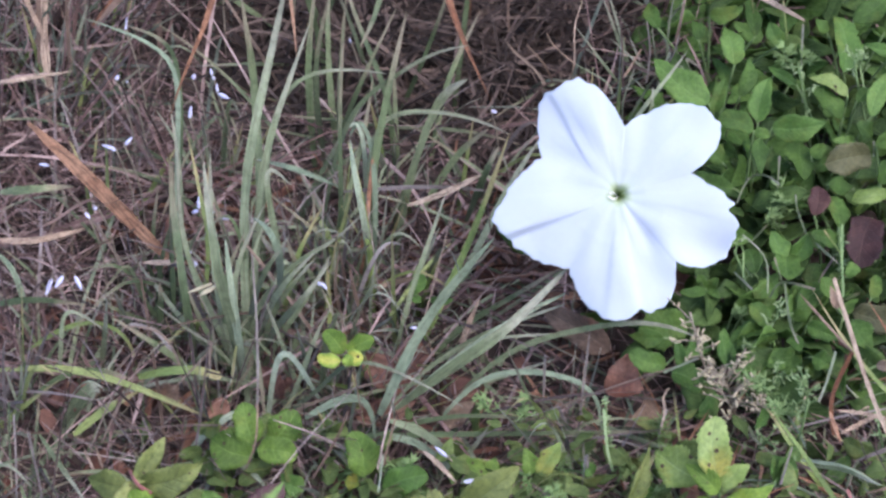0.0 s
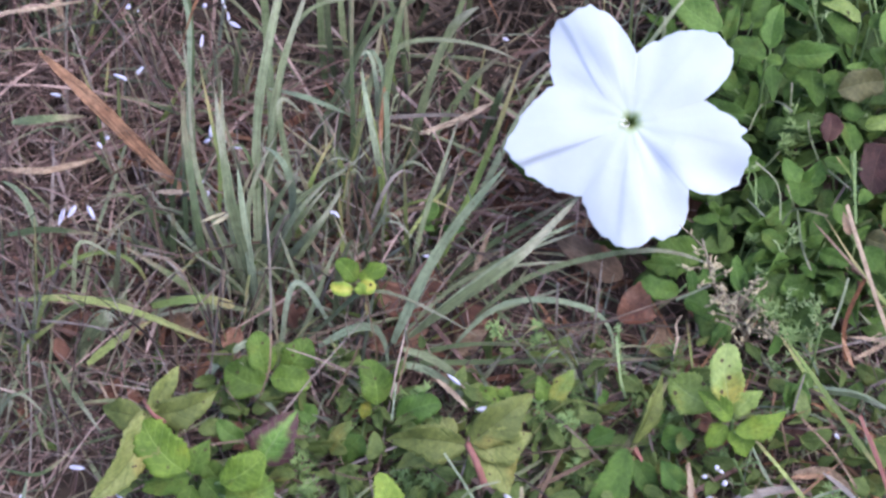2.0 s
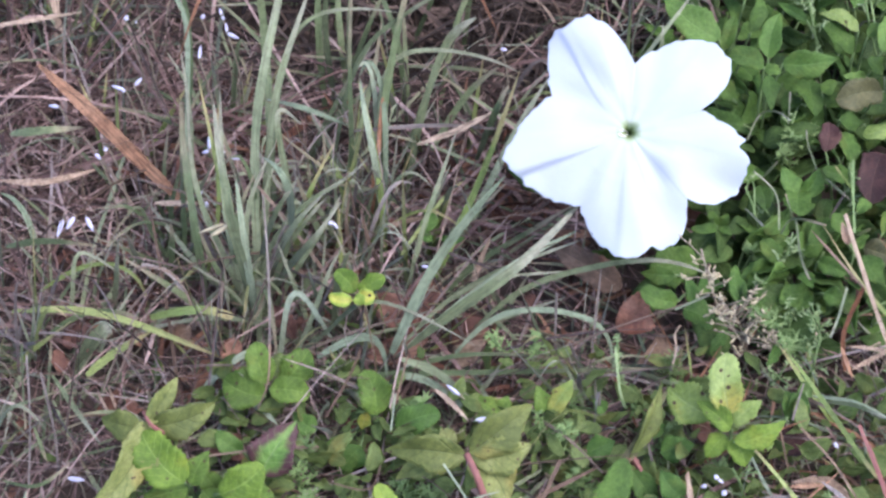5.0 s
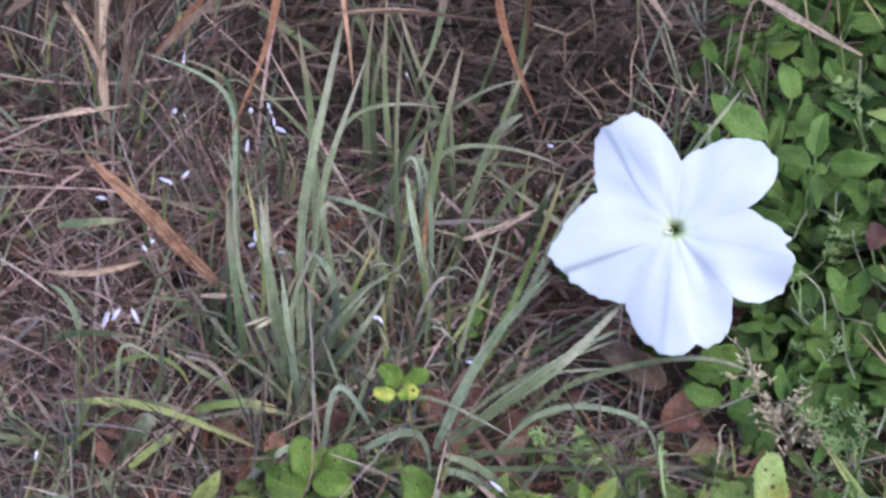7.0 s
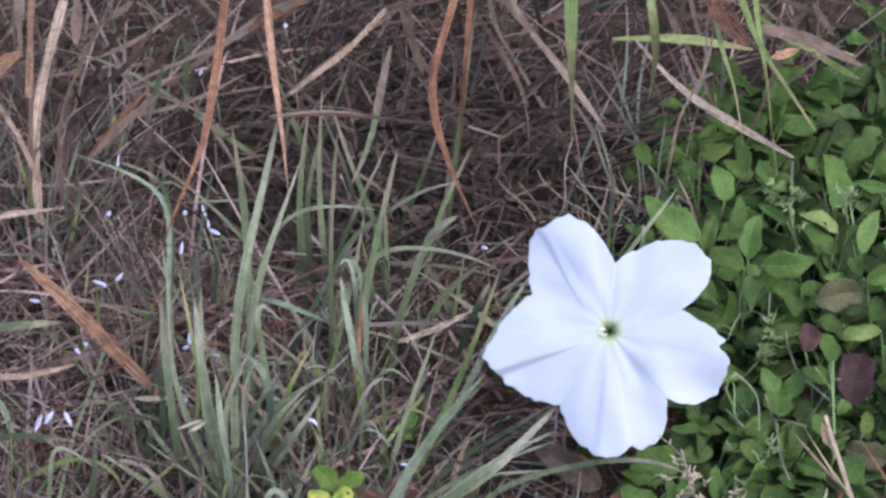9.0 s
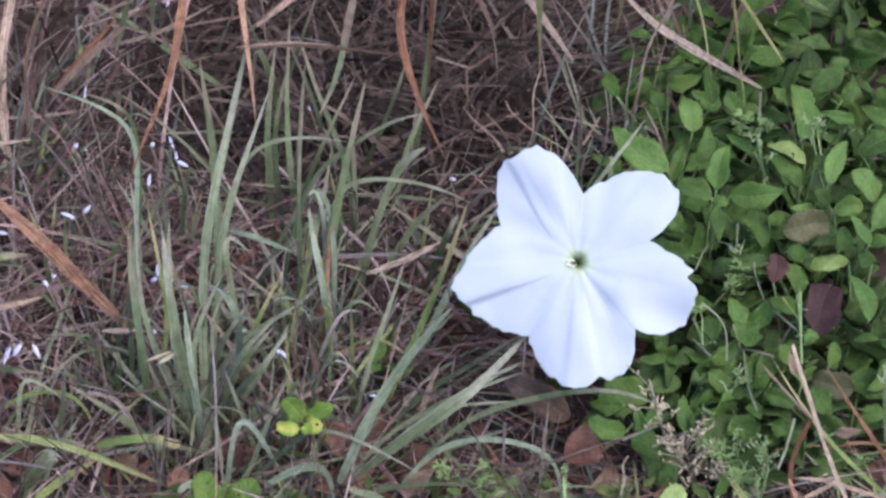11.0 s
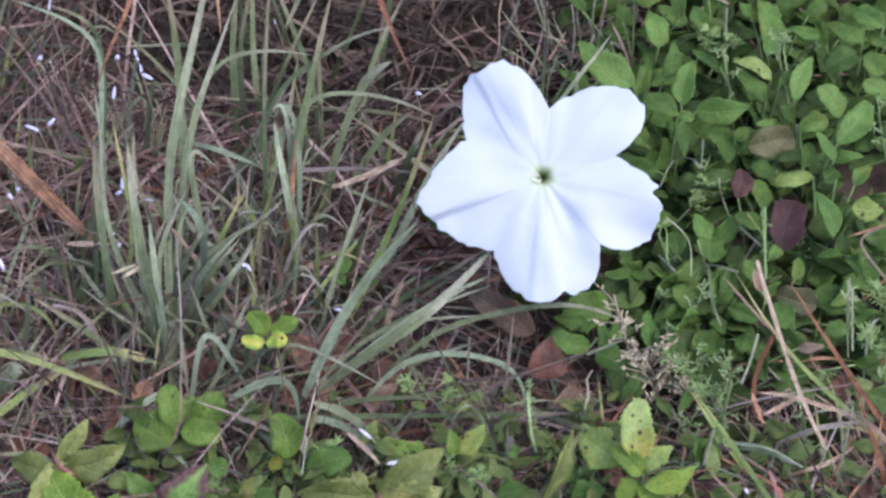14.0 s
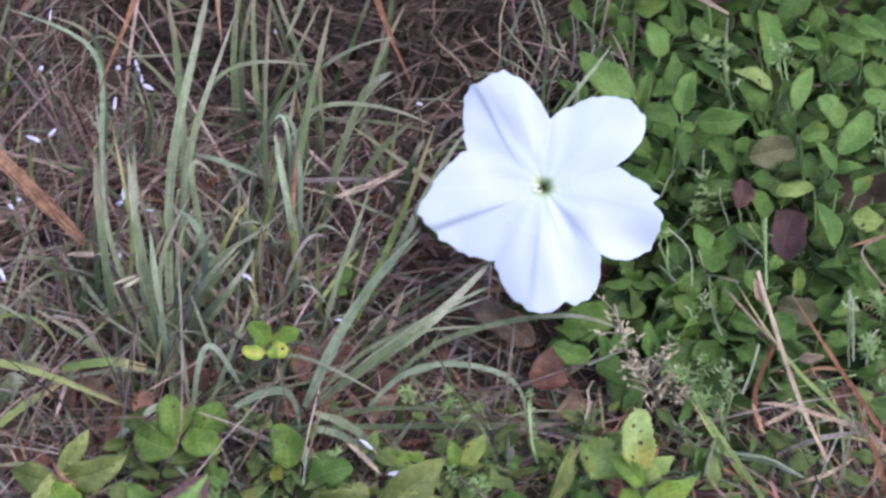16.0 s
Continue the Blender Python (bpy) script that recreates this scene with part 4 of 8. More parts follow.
blade(tuft, [(-0.0386, -0.071, 0.0048), (-0.039, -0.0589, 0.0462), (-0.0443, -0.0378, 0.0774), (-0.0515, -0.0206, 0.1034)], 0.0039, GRASS_YELLOW)
blade(tuft, [(-0.0408, -0.058, 0.0048), (-0.0362, -0.0313, 0.0582), (-0.0386, -0.0074, 0.087), (-0.0432, 0.0002, 0.0961), (-0.0479, 0.0017, 0.098), (-0.0516, -0.0044, 0.0906)], 0.0029, GRASS_PALE)
blade(tuft, [(-0.0305, -0.0043, 0.0048), (-0.022, 0.0006, 0.045), (-0.0124, 0.0122, 0.069), (-0.005, 0.0212, 0.0885), (0.005, 0.0262, 0.0996), (0.0138, 0.0285, 0.1047)], 0.0042, GRASS)
blade(tuft, [(-0.0459, -0.0404, 0.0048), (-0.0426, -0.0098, 0.0722), (-0.0371, 0.0045, 0.093), (-0.0262, 0.0086, 0.099), (-0.0044, 0.0089, 0.0995), (0.0206, 0.0063, 0.0956), (0.0378, 0.001, 0.0878)], 0.0029, GRASS)
blade(tuft, [(-0.0523, -0.0404, 0.0048), (-0.0579, -0.0317, 0.041), (-0.045, -0.0026, 0.0826), (-0.0386, 0.0186, 0.1138)], 0.0039, GRASS_DARK)
blade(tuft, [(-0.0616, -0.0493, 0.0048), (-0.056, -0.0333, 0.0514), (-0.057, 0.0023, 0.1034), (-0.0529, 0.0345, 0.1528)], 0.0029, GRASS_DARK)
blade(tuft, [(-0.0457, -0.0493, 0.0048), (-0.0386, -0.0153, 0.0774), (-0.0291, 0.0109, 0.1164), (-0.0197, 0.0329, 0.1502)], 0.0047, GRASS_DARK)
blade(tuft, [(-0.0721, -0.0225, 0.0048), (-0.0574, 0.0045, 0.093), (-0.0323, 0.0136, 0.114), (-0.0074, 0.0205, 0.1305), (0.0142, 0.0223, 0.135)], 0.0026, GRASS)
blade(tuft, [(-0.0861, 0.0049, 0.0048), (-0.0721, 0.0121, 0.0384), (-0.0527, 0.0218, 0.0514), (-0.0334, 0.0323, 0.0657)], 0.0029, GRASS)
blade(tuft, [(-0.0892, 0.0003, 0.0048), (-0.0784, 0.0036, 0.0332), (-0.0589, 0.0247, 0.0618), (-0.046, 0.036, 0.0774)], 0.0031, GRASS)
blade(tuft, [(-0.0489, -0.0493, 0.0048), (-0.0425, -0.0333, 0.0514), (-0.0402, -0.0207, 0.0696), (-0.0379, -0.0074, 0.0891)], 0.0031, STRAW_ORANGE)
blade(tuft, [(-0.0582, -0.058, 0.0048), (-0.0609, -0.0386, 0.039), (-0.0704, -0.0239, 0.051), (-0.0766, -0.0288, 0.047)], 0.0036, GRASS_YELLOW)
blade(tuft, [(-0.1023, -0.0125, 0.082), (-0.081, -0.03, 0.092), (-0.0572, -0.0337, 0.082)], 0.0029, GRASS_PALE, "lance")
loose_blades(tuft, 6, 0.10, 0.13, 24, GRASS_DARK)
loose_blades(tuft, 9, 0.10, 0.11, 43, STRAW_BROWN, 0.0022)
loose_blades(tuft, 6, 0.09, 0.11, 25, GRASS)
tuft = thing("grass_tuft", (-0.0288, -0.1252, 0), "broad bluish grass blades fanning out over dead stalks", "grass tuft", "grass tufts")
blade(tuft, [(-0.0329, -0.164, 0.042), (-0.0141, -0.1526, 0.0879), (0.0045, -0.1459, 0.1202), (0.0258, -0.1408, 0.1491)], 0.0057, GRASS_PALE)
blade(tuft, [(-0.0247, -0.1601, 0.042), (0.0018, -0.1505, 0.062), (0.0309, -0.1385, 0.077), (0.0655, -0.1008, 0.087)], 0.0062, GRASS, "lance")
blade(tuft, [(-0.0248, -0.1537, 0.037), (0.0047, -0.14, 0.057), (0.0344, -0.121, 0.067), (0.0644, -0.1053, 0.072)], 0.0034, GRASS_PALE, "lance")
blade(tuft, [(-0.0072, -0.1303, 0.042), (0.0226, -0.1198, 0.057), (0.0678, -0.1019, 0.062)], 0.0029, GRASS)
blade(tuft, [(-0.0279, -0.1493, 0.032), (-0.0041, -0.1354, 0.052), (0.0225, -0.1285, 0.062), (0.0677, -0.1151, 0.052)], 0.0023, GRASS)
blade(tuft, [(-0.0288, -0.1171, 0.0048), (-0.0193, -0.0988, 0.0566), (-0.0087, -0.0822, 0.0826), (0.0018, -0.066, 0.1086)], 0.0031, GRASS)
blade(tuft, [(-0.0258, -0.113, 0.0048), (-0.0012, -0.0906, 0.048), (0.0201, -0.057, 0.0832), (0.0358, -0.0267, 0.1151)], 0.0042, GRASS_YELLOW)
blade(tuft, [(-0.0075, -0.0753, 0.0048), (0.0175, -0.046, 0.042), (0.0364, -0.0144, 0.0636), (0.0554, 0.0097, 0.0798)], 0.0042, GRASS)
blade(tuft, [(-0.0197, -0.113, 0.0048), (0.0049, -0.0919, 0.0272), (0.0357, -0.0762, 0.0374), (0.0669, -0.0585, 0.0458)], 0.0036, GRASS_DARK)
blade(tuft, [(0.0003, -0.1552, 0.032), (0.0136, -0.1484, 0.0479), (0.0282, -0.1453, 0.0554), (0.0518, -0.145, 0.056), (0.0769, -0.1477, 0.0497), (0.0835, -0.1533, 0.0365), (0.0841, -0.1547, 0.0064)], 0.0031, GRASS_PALE)
blade(tuft, [(0.0108, -0.1374, 0.032), (0.0346, -0.1235, 0.05), (0.0644, -0.1189, 0.056), (0.0942, -0.115, 0.061), (0.1181, -0.1157, 0.0601), (0.1376, -0.1212, 0.0529)], 0.0031, GRASS)
blade(tuft, [(-0.026, -0.0964, 0.0048), (-0.0074, -0.0785, 0.0264), (0.0143, -0.0576, 0.0405), (0.0299, -0.0432, 0.048)], 0.0031, GRASS_DARK)
blade(tuft, [(-0.0286, -0.0933, 0.042), (-0.0135, -0.0737, 0.0525), (-0.0012, -0.061, 0.0593), (0.0049, -0.0567, 0.0615)], 0.0021, GRASS_YELLOW)
loose_blades(tuft, 12, 0.10, 0.07, 26, GRASS)
tuft = thing("grass_tuft", (-0.0738, -0.1492, 0), "pale arching grass blades bent over near the ground", "grass tuft", "grass tufts")
blade(tuft, [(-0.0945, -0.1533, 0.0048), (-0.0896, -0.1381, 0.0462), (-0.0848, -0.1305, 0.0563), (-0.0768, -0.1336, 0.0522), (-0.0651, -0.1473, 0.0342), (-0.0574, -0.1508, 0.0202)], 0.0031, GRASS_PALE)
blade(tuft, [(-0.0715, -0.1659, 0.042), (-0.0569, -0.1599, 0.0476), (-0.0451, -0.1578, 0.0496), (-0.0369, -0.1627, 0.045), (-0.0352, -0.1745, 0.034)], 0.0044, GRASS_PALE)
blade(tuft, [(-0.0436, -0.1414, 0.0048), (-0.0455, -0.1394, 0.0298), (-0.0483, -0.1334, 0.041)], 0.0029, GRASS_YELLOW)
blade(tuft, [(-0.0919, -0.1454, 0.0048), (-0.0787, -0.1424, 0.0332), (-0.0664, -0.1243, 0.0618), (-0.0574, -0.1162, 0.0748)], 0.0026, GRASS)
blade(tuft, [(-0.0303, -0.1783, 0.042), (-0.0157, -0.1806, 0.0412), (-0.0026, -0.1895, 0.0382), (0.0133, -0.2035, 0.0334)], 0.0039, GRASS_PALE)
blade(tuft, [(-0.0274, -0.1713, 0.046), (-0.0099, -0.1773, 0.044), (0.0046, -0.1906, 0.0395), (0.019, -0.2037, 0.035)], 0.0044, GRASS)
blade(tuft, [(-0.0664, -0.1639, 0.024), (-0.0247, -0.1706, 0.034), (0.0341, -0.1698, 0.034), (0.0931, -0.1669, 0.032), (0.1235, -0.1592, 0.024)], 0.0029, GRASS_DARK)
blade(tuft, [(-0.0542, -0.1736, 0.024), (-0.0129, -0.1635, 0.037), (0.0224, -0.1605, 0.038), (0.0638, -0.1611, 0.032)], 0.0026, GRASS_DARK)
blade(tuft, [(-0.1329, -0.1695, 0.0192), (-0.1206, -0.1639, 0.033), (-0.1073, -0.1585, 0.038), (-0.1014, -0.1581, 0.0384)], 0.0042, GRASS_PALE)
blade(tuft, [(-0.1209, -0.1946, 0.042), (-0.1108, -0.1937, 0.0423), (-0.0991, -0.1984, 0.0407), (-0.0886, -0.2105, 0.0365)], 0.0042, GRASS_PALE)
blade(tuft, [(-0.1402, -0.1533, 0.0048), (-0.1377, -0.1497, 0.0144), (-0.1358, -0.1468, 0.0224)], 0.0031, GRASS)
loose_blades(tuft, 12, 0.10, 0.05, 27, GRASS)
tuft = thing("grass_tuft", (-0.2068, -0.1211, 0), "sparse low grass blades lying across grey thatch", "grass tuft", "grass tufts")
blade(tuft, [(-0.2363, -0.1232, 0.032), (-0.1975, -0.1339, 0.046), (-0.1671, -0.1433, 0.044), (-0.143, -0.1524, 0.04), (-0.121, -0.158, 0.032)], 0.0039, GRASS_YELLOW)
blade(tuft, [(-0.1604, -0.1375, 0.042), (-0.1429, -0.1418, 0.052), (-0.1282, -0.1414, 0.052), (-0.1162, -0.1411, 0.046)], 0.0044, GRASS_YELLOW, "torn")
blade(tuft, [(-0.2024, -0.1434, 0.0048), (-0.1938, -0.1445, 0.0288), (-0.1857, -0.1423, 0.0375), (-0.182, -0.1412, 0.0399)], 0.0073, GRASS, "torn")
blade(tuft, [(-0.2229, -0.1089, 0.032), (-0.2071, -0.1042, 0.0425), (-0.1886, -0.1015, 0.0485), (-0.1723, -0.1039, 0.0431), (-0.166, -0.1087, 0.0296), (-0.1661, -0.108, 0.0152)], 0.0023, GRASS_YELLOW)
blade(tuft, [(-0.23, -0.0753, 0.0048), (-0.2294, -0.0719, 0.024), (-0.2334, -0.0628, 0.0414), (-0.2409, -0.0559, 0.0498), (-0.2486, -0.0539, 0.0522)], 0.0036, GRASS_PALE)
blade(tuft, [(-0.1939, -0.162, 0.024), (-0.1792, -0.153, 0.0317), (-0.159, -0.1415, 0.0366)], 0.0042, GRASS_YELLOW)
blade(tuft, [(-0.2161, -0.1414, 0.032), (-0.1978, -0.1347, 0.0424), (-0.1799, -0.1339, 0.0437), (-0.1651, -0.1363, 0.0398)], 0.0031, GRASS_DARK)
blade(tuft, [(-0.2429, -0.0848, 0.042), (-0.2197, -0.0902, 0.052), (-0.194, -0.0848, 0.042)], 0.0036, GRASS_DARK)
blade(tuft, [(-0.2432, -0.0277, 0.072), (-0.2225, -0.0359, 0.082), (-0.2034, -0.0232, 0.072)], 0.0047, GRASS_DARK)
blade(tuft, [(-0.1573, -0.0838, 0.0048), (-0.1536, -0.0789, 0.0358), (-0.1543, -0.0718, 0.0462)], 0.0036, GRASS_DARK)
loose_blades(tuft, 16, 0.13, 0.08, 28, GRASS)
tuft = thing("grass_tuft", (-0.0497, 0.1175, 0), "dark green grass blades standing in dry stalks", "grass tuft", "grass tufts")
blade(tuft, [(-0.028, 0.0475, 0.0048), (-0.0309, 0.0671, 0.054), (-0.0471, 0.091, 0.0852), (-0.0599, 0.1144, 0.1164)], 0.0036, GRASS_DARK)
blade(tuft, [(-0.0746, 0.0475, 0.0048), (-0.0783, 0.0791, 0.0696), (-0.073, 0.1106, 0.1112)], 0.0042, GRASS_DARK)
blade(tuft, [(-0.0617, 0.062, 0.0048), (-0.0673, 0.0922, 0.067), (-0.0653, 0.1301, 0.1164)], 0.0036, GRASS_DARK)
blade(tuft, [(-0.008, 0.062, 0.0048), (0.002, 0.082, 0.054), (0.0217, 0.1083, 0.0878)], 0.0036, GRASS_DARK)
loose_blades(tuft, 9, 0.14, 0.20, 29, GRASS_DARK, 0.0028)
tuft = thing("grass_tuft", (0.1353, 0.1215, 0), "fine dull green grass behind the white flower", "grass tuft", "grass tufts")
blade(tuft, [(0.0986, 0.0124, 0.072), (0.114, 0.0233, 0.092), (0.1268, 0.0358, 0.102), (0.1376, 0.0553, 0.102)], 0.0023, GRASS)
blade(tuft, [(0.105, 0.0124, 0.072), (0.115, 0.0139, 0.092), (0.1167, 0.0262, 0.102)], 0.0026, GRASS)
loose_blades(tuft, 24, 0.07, 0.11, 30, GRASS, 0.0024)

# dry tussock behind, whose leaves arch over and hang into view
tussock = thing("dry_tussock", (-0.1122, 0.6679, 0), "tall dry tussock with orange-brown hanging leaves", "grass tuft", "dry tussocks")
blade(tussock, [(-0.1450, 0.6678, 0.0000), (-0.1148, 0.3234, 0.1720), (-0.1154, 0.0855, 0.2100), (-0.1153, 0.0321, 0.2033), (-0.1175, -0.0122, 0.1950), (-0.1243, -0.0266, 0.1850), (-0.1321, -0.0331, 0.1717), (-0.1389, -0.0437, 0.1583), (-0.1436, -0.0535, 0.1450)], 0.0050, STRAW_ORANGE, "hanging", twist=25)
blade(tussock, [(-0.1364, 0.6678, 0.0000), (-0.1120, 0.3234, 0.1720), (-0.0925, 0.0864, 0.2100), (-0.0844, 0.0268, 0.2025), (-0.0795, -0.0061, 0.1900), (-0.0777, -0.0142, 0.1763), (-0.0768, -0.0221, 0.1650)], 0.0047, STRAW_ORANGE, "hanging", twist=25)
blade(tussock, [(0.0343, 0.6687, 0), (0.0332, 0.3242, 0.172), (0.0156, 0.0901, 0.212), (0.0004, 0.0754, 0.1845), (-0.0042, 0.0651, 0.157), (0.0079, 0.042, 0.1295), (0.0269, 0.0119, 0.102)], 0.0079, STRAW_ORANGE, "hanging", twist=40)
blade(tussock, [(0.0317, 0.6687, 0), (0.0274, 0.3242, 0.172), (0.0202, 0.085, 0.212), (0.0162, 0.0804, 0.157), (0.0153, 0.0799, 0.102)], 0.0058, STRAW_ORANGE, "hanging", twist=40)
blade(tussock, [(0.105, 0.669, 0), (0.0852, 0.3245, 0.172), (0.075, 0.0958, 0.212), (0.0767, 0.0847, 0.162), (0.0786, 0.081, 0.112)], 0.0100, GRASS_YELLOW, "hanging", twist=40)
blade(tussock, [(0.1587, 0.6693, 0), (0.1265, 0.3247, 0.172), (0.1168, 0.0961, 0.212), (0.1278, 0.1175, 0.157), (0.1257, 0.1325, 0.102)], 0.0082, GRASS_YELLOW, "hanging", twist=40)
blade(tussock, [(0.2163, 0.6696, 0), (0.1725, 0.3503, 0.156), (0.1681, 0.124, 0.192), (0.1861, 0.1009, 0.162), (0.2051, 0.1032, 0.132), (0.2221, 0.1055, 0.102)], 0.0061, GRASS_YELLOW, "hanging", twist=40)
blade(tussock, [(0.2423, 0.6697, 0), (0.2012, 0.3757, 0.14), (0.1821, 0.1192, 0.172), (0.1917, 0.1124, 0.137), (0.1954, 0.0991, 0.102)], 0.0043, GRASS_YELLOW, "hanging", twist=40)
blade(tussock, [(0.2062, 0.6696, 0), (0.171, 0.3882, 0.132), (0.1592, 0.1218, 0.162), (0.1731, 0.1239, 0.132), (0.1782, 0.0888, 0.102)], 0.0043, GRASS_YELLOW, "hanging", twist=40)
blade(tussock, [(0.0408, 0.6687, 0), (0.0279, 0.3242, 0.172), (0.0388, 0.0903, 0.212), (0.0559, 0.1078, 0.172), (0.0771, 0.1232, 0.132)], 0.0049, STRAW_BROWN, "hanging", twist=40)
blade(tussock, [(-0.0842, 0.6681, 0), (-0.0637, 0.3237, 0.172), (-0.0662, 0.0896, 0.212), (-0.0799, 0.1037, 0.192), (-0.0934, 0.1067, 0.172), (-0.1071, 0.1066, 0.152)], 0.0043, STRAW_ORANGE, "hanging", twist=40)
blade(tussock, [(0.1232, 0.2087, 0.092), (0.1466, 0.1524, 0.097), (0.1813, 0.1216, 0.092), (0.2112, 0.1069, 0.082)], 0.0049, STRAW, "lance")
blade(tussock, [(0.1106, 0.2218, 0.082), (0.1544, 0.2089, 0.092), (0.1969, 0.211, 0.082)], 0.0057, GRASS_YELLOW, "lance")
blade(tussock, [(0.1993, 0.2189, 0.102), (0.2217, 0.1971, 0.097), (0.2587, 0.2057, 0.082)], 0.0052, GRASS_YELLOW, "lance")
loose_blades(tussock, 70, 0.32, 0.26, 31, STRAW_BROWN, 0.0036)
loose_blades(tussock, 14, 0.30, 0.24, 32, STRAW_ORANGE, 0.0045)
tussock = thing("dry_tussock", (-0.25, 0.47, 0), "dense brown dry tussock leaning over the grass", "grass tuft", "dry tussocks")
loose_blades(tussock, 44, 0.2, 0.28, 33, STRAW_BROWN, 0.0034)
tussock = thing("dry_tussock", (-0.02, 0.47, 0), "dense brown dry tussock leaning over the grass", "grass tuft", "dry tussocks")
loose_blades(tussock, 44, 0.2, 0.28, 34, STRAW_BROWN, 0.0034)
tussock = thing("dry_tussock", (0.2, 0.47, 0), "dense brown dry tussock leaning over the grass", "grass tuft", "dry tussocks")
loose_blades(tussock, 44, 0.2, 0.28, 35, STRAW_BROWN, 0.0034)
# Tall tussocks added out of view, to keep skylight off the back.
tussock = thing("dry_tussock", (-0.42, 0.56, 0), "tall brown dry tussock arching unseen over the back to shade it", "grass tuft", "dry tussocks")
loose_blades(tussock, 130, 0.4, 0.75, 36, STRAW_BROWN, 0.013)
tussock = thing("dry_tussock", (-0.14, 0.56, 0), "tall brown dry tussock arching unseen over the back to shade it", "grass tuft", "dry tussocks")
loose_blades(tussock, 130, 0.4, 0.75, 37, STRAW_BROWN, 0.013)
tussock = thing("dry_tussock", (0.13, 0.56, 0), "tall brown dry tussock arching unseen over the back to shade it", "grass tuft", "dry tussocks")
loose_blades(tussock, 130, 0.4, 0.75, 38, STRAW_BROWN, 0.013)
tussock = thing("dry_tussock", (0.42, 0.56, 0), "tall brown dry tussock arching unseen over the back to shade it", "grass tuft", "dry tussocks")
loose_blades(tussock, 130, 0.4, 0.75, 39, STRAW_BROWN, 0.013)
stalk = thing("dry_stalks", (-0.2322, 0.0859, 0), "thick pale dry stalks leaning out of the thatch", "dry stalk", "dry stalks")
blade(stalk, [(-0.2324, 0.0857, 0.0048), (-0.2331, 0.0912, 0.0317), (-0.2376, 0.1196, 0.0606), (-0.2369, 0.1507, 0.0918), (-0.2214, 0.1917, 0.1326)], 0.0055, STRAW, "stem")
blade(stalk, [(-0.2312, 0.0958, 0.072), (-0.2429, 0.1131, 0.092), (-0.2568, 0.1312, 0.102)], 0.0031, STRAW, "torn")
blade(stalk, [(-0.2368, 0.0921, 0.062), (-0.2363, 0.1271, 0.102), (-0.2348, 0.1651, 0.152)], 0.0029, STRAW_BROWN)
blade(stalk, [(-0.2185, 0.0923, 0.062), (-0.2209, 0.1238, 0.092), (-0.2105, 0.1523, 0.112), (-0.1938, 0.187, 0.132)], 0.0021, STRAW_BROWN, "stem")
blade(stalk, [(-0.289, 0.1188, 0.102), (-0.267, 0.1356, 0.112), (-0.2437, 0.162, 0.117)], 0.0078, STRAW_BROWN, "lance")
blade(stalk, [(-0.2911, 0.1496, 0.122), (-0.2723, 0.1669, 0.132), (-0.2581, 0.1911, 0.137)], 0.0062, STRAW_BROWN, "lance")
blade(stalk, [(-0.2066, 0.1141, 0.072), (-0.1875, 0.124, 0.092), (-0.1702, 0.1437, 0.102)], 0.0034, STRAW_ORANGE, "lance")
blade(stalk, [(-0.2074, 0.1865, 0.092), (-0.1797, 0.1933, 0.102), (-0.1498, 0.2145, 0.112)], 0.0026, STRAW_BROWN, "lance")
blade(stalk, [(-0.0834, 0.1153, 0.122), (-0.0681, 0.1222, 0.132), (-0.0504, 0.1372, 0.137), (-0.028, 0.1718, 0.142)], 0.0034, STRAW, "torn")
blade(stalk, [(-0.098, 0.1327, 0.092), (-0.064, 0.1242, 0.102), (-0.021, 0.1295, 0.092)], 0.0023, STRAW, "lance")
blade(stalk, [(-0.2774, 0.0592, 0.072), (-0.243, 0.054, 0.082), (-0.2137, 0.0732, 0.072)], 0.0023, STRAW, "lance")
blade(stalk, [(-0.0151, 0.2076, 0.122), (-0.0131, 0.1757, 0.112), (-0.0012, 0.1612, 0.102)], 0.0042, STRAW_BROWN, "lance")
blade(stalk, [(-0.1867, 0.1417, 0.082), (-0.1458, 0.1457, 0.092), (-0.1138, 0.1732, 0.092)], 0.0023, STRAW_BROWN, "lance")
blade(stalk, [(-0.1606, 0.1619, 0.092), (-0.1265, 0.1749, 0.112), (-0.0998, 0.1899, 0.122)], 0.0036, STRAW_BROWN, "lance")
blade(stalk, [(0.0297, 0.2119, 0.102), (0.0461, 0.167, 0.102), (0.0559, 0.1418, 0.092)], 0.0031, STRAW_BROWN, "lance")
blade(stalk, [(0.1483, 0.1604, 0.082), (0.1613, 0.1643, 0.092), (0.1691, 0.2303, 0.102)], 0.0021, STRAW_GREY)
stalk = thing("dry_stalks", (-0.1568, -0.0133, 0), "broad brown dry blade slanting across grey thatch", "dry stalk", "dry stalks")
blade(stalk, [(-0.1463, -0.052, 0.037), (-0.1726, -0.0426, 0.067), (-0.201, -0.0264, 0.092), (-0.2257, -0.01, 0.107)], 0.0083, STRAW_RUST, "lance", twist=10)
blade(stalk, [(-0.2473, -0.0542, 0.062), (-0.2214, -0.0609, 0.067), (-0.1958, -0.0463, 0.062)], 0.0036, STRAW, "lance")
blade(stalk, [(-0.1629, -0.0625, 0.052), (-0.1391, -0.0674, 0.057)], 0.0031, STRAW, "lance")
blade(stalk, [(-0.1665, -0.1089, 0.052), (-0.1516, -0.1103, 0.049), (-0.1433, -0.1176, 0.0325), (-0.1415, -0.1166, 0.0088)], 0.0021, STRAW_GREY, "stem")
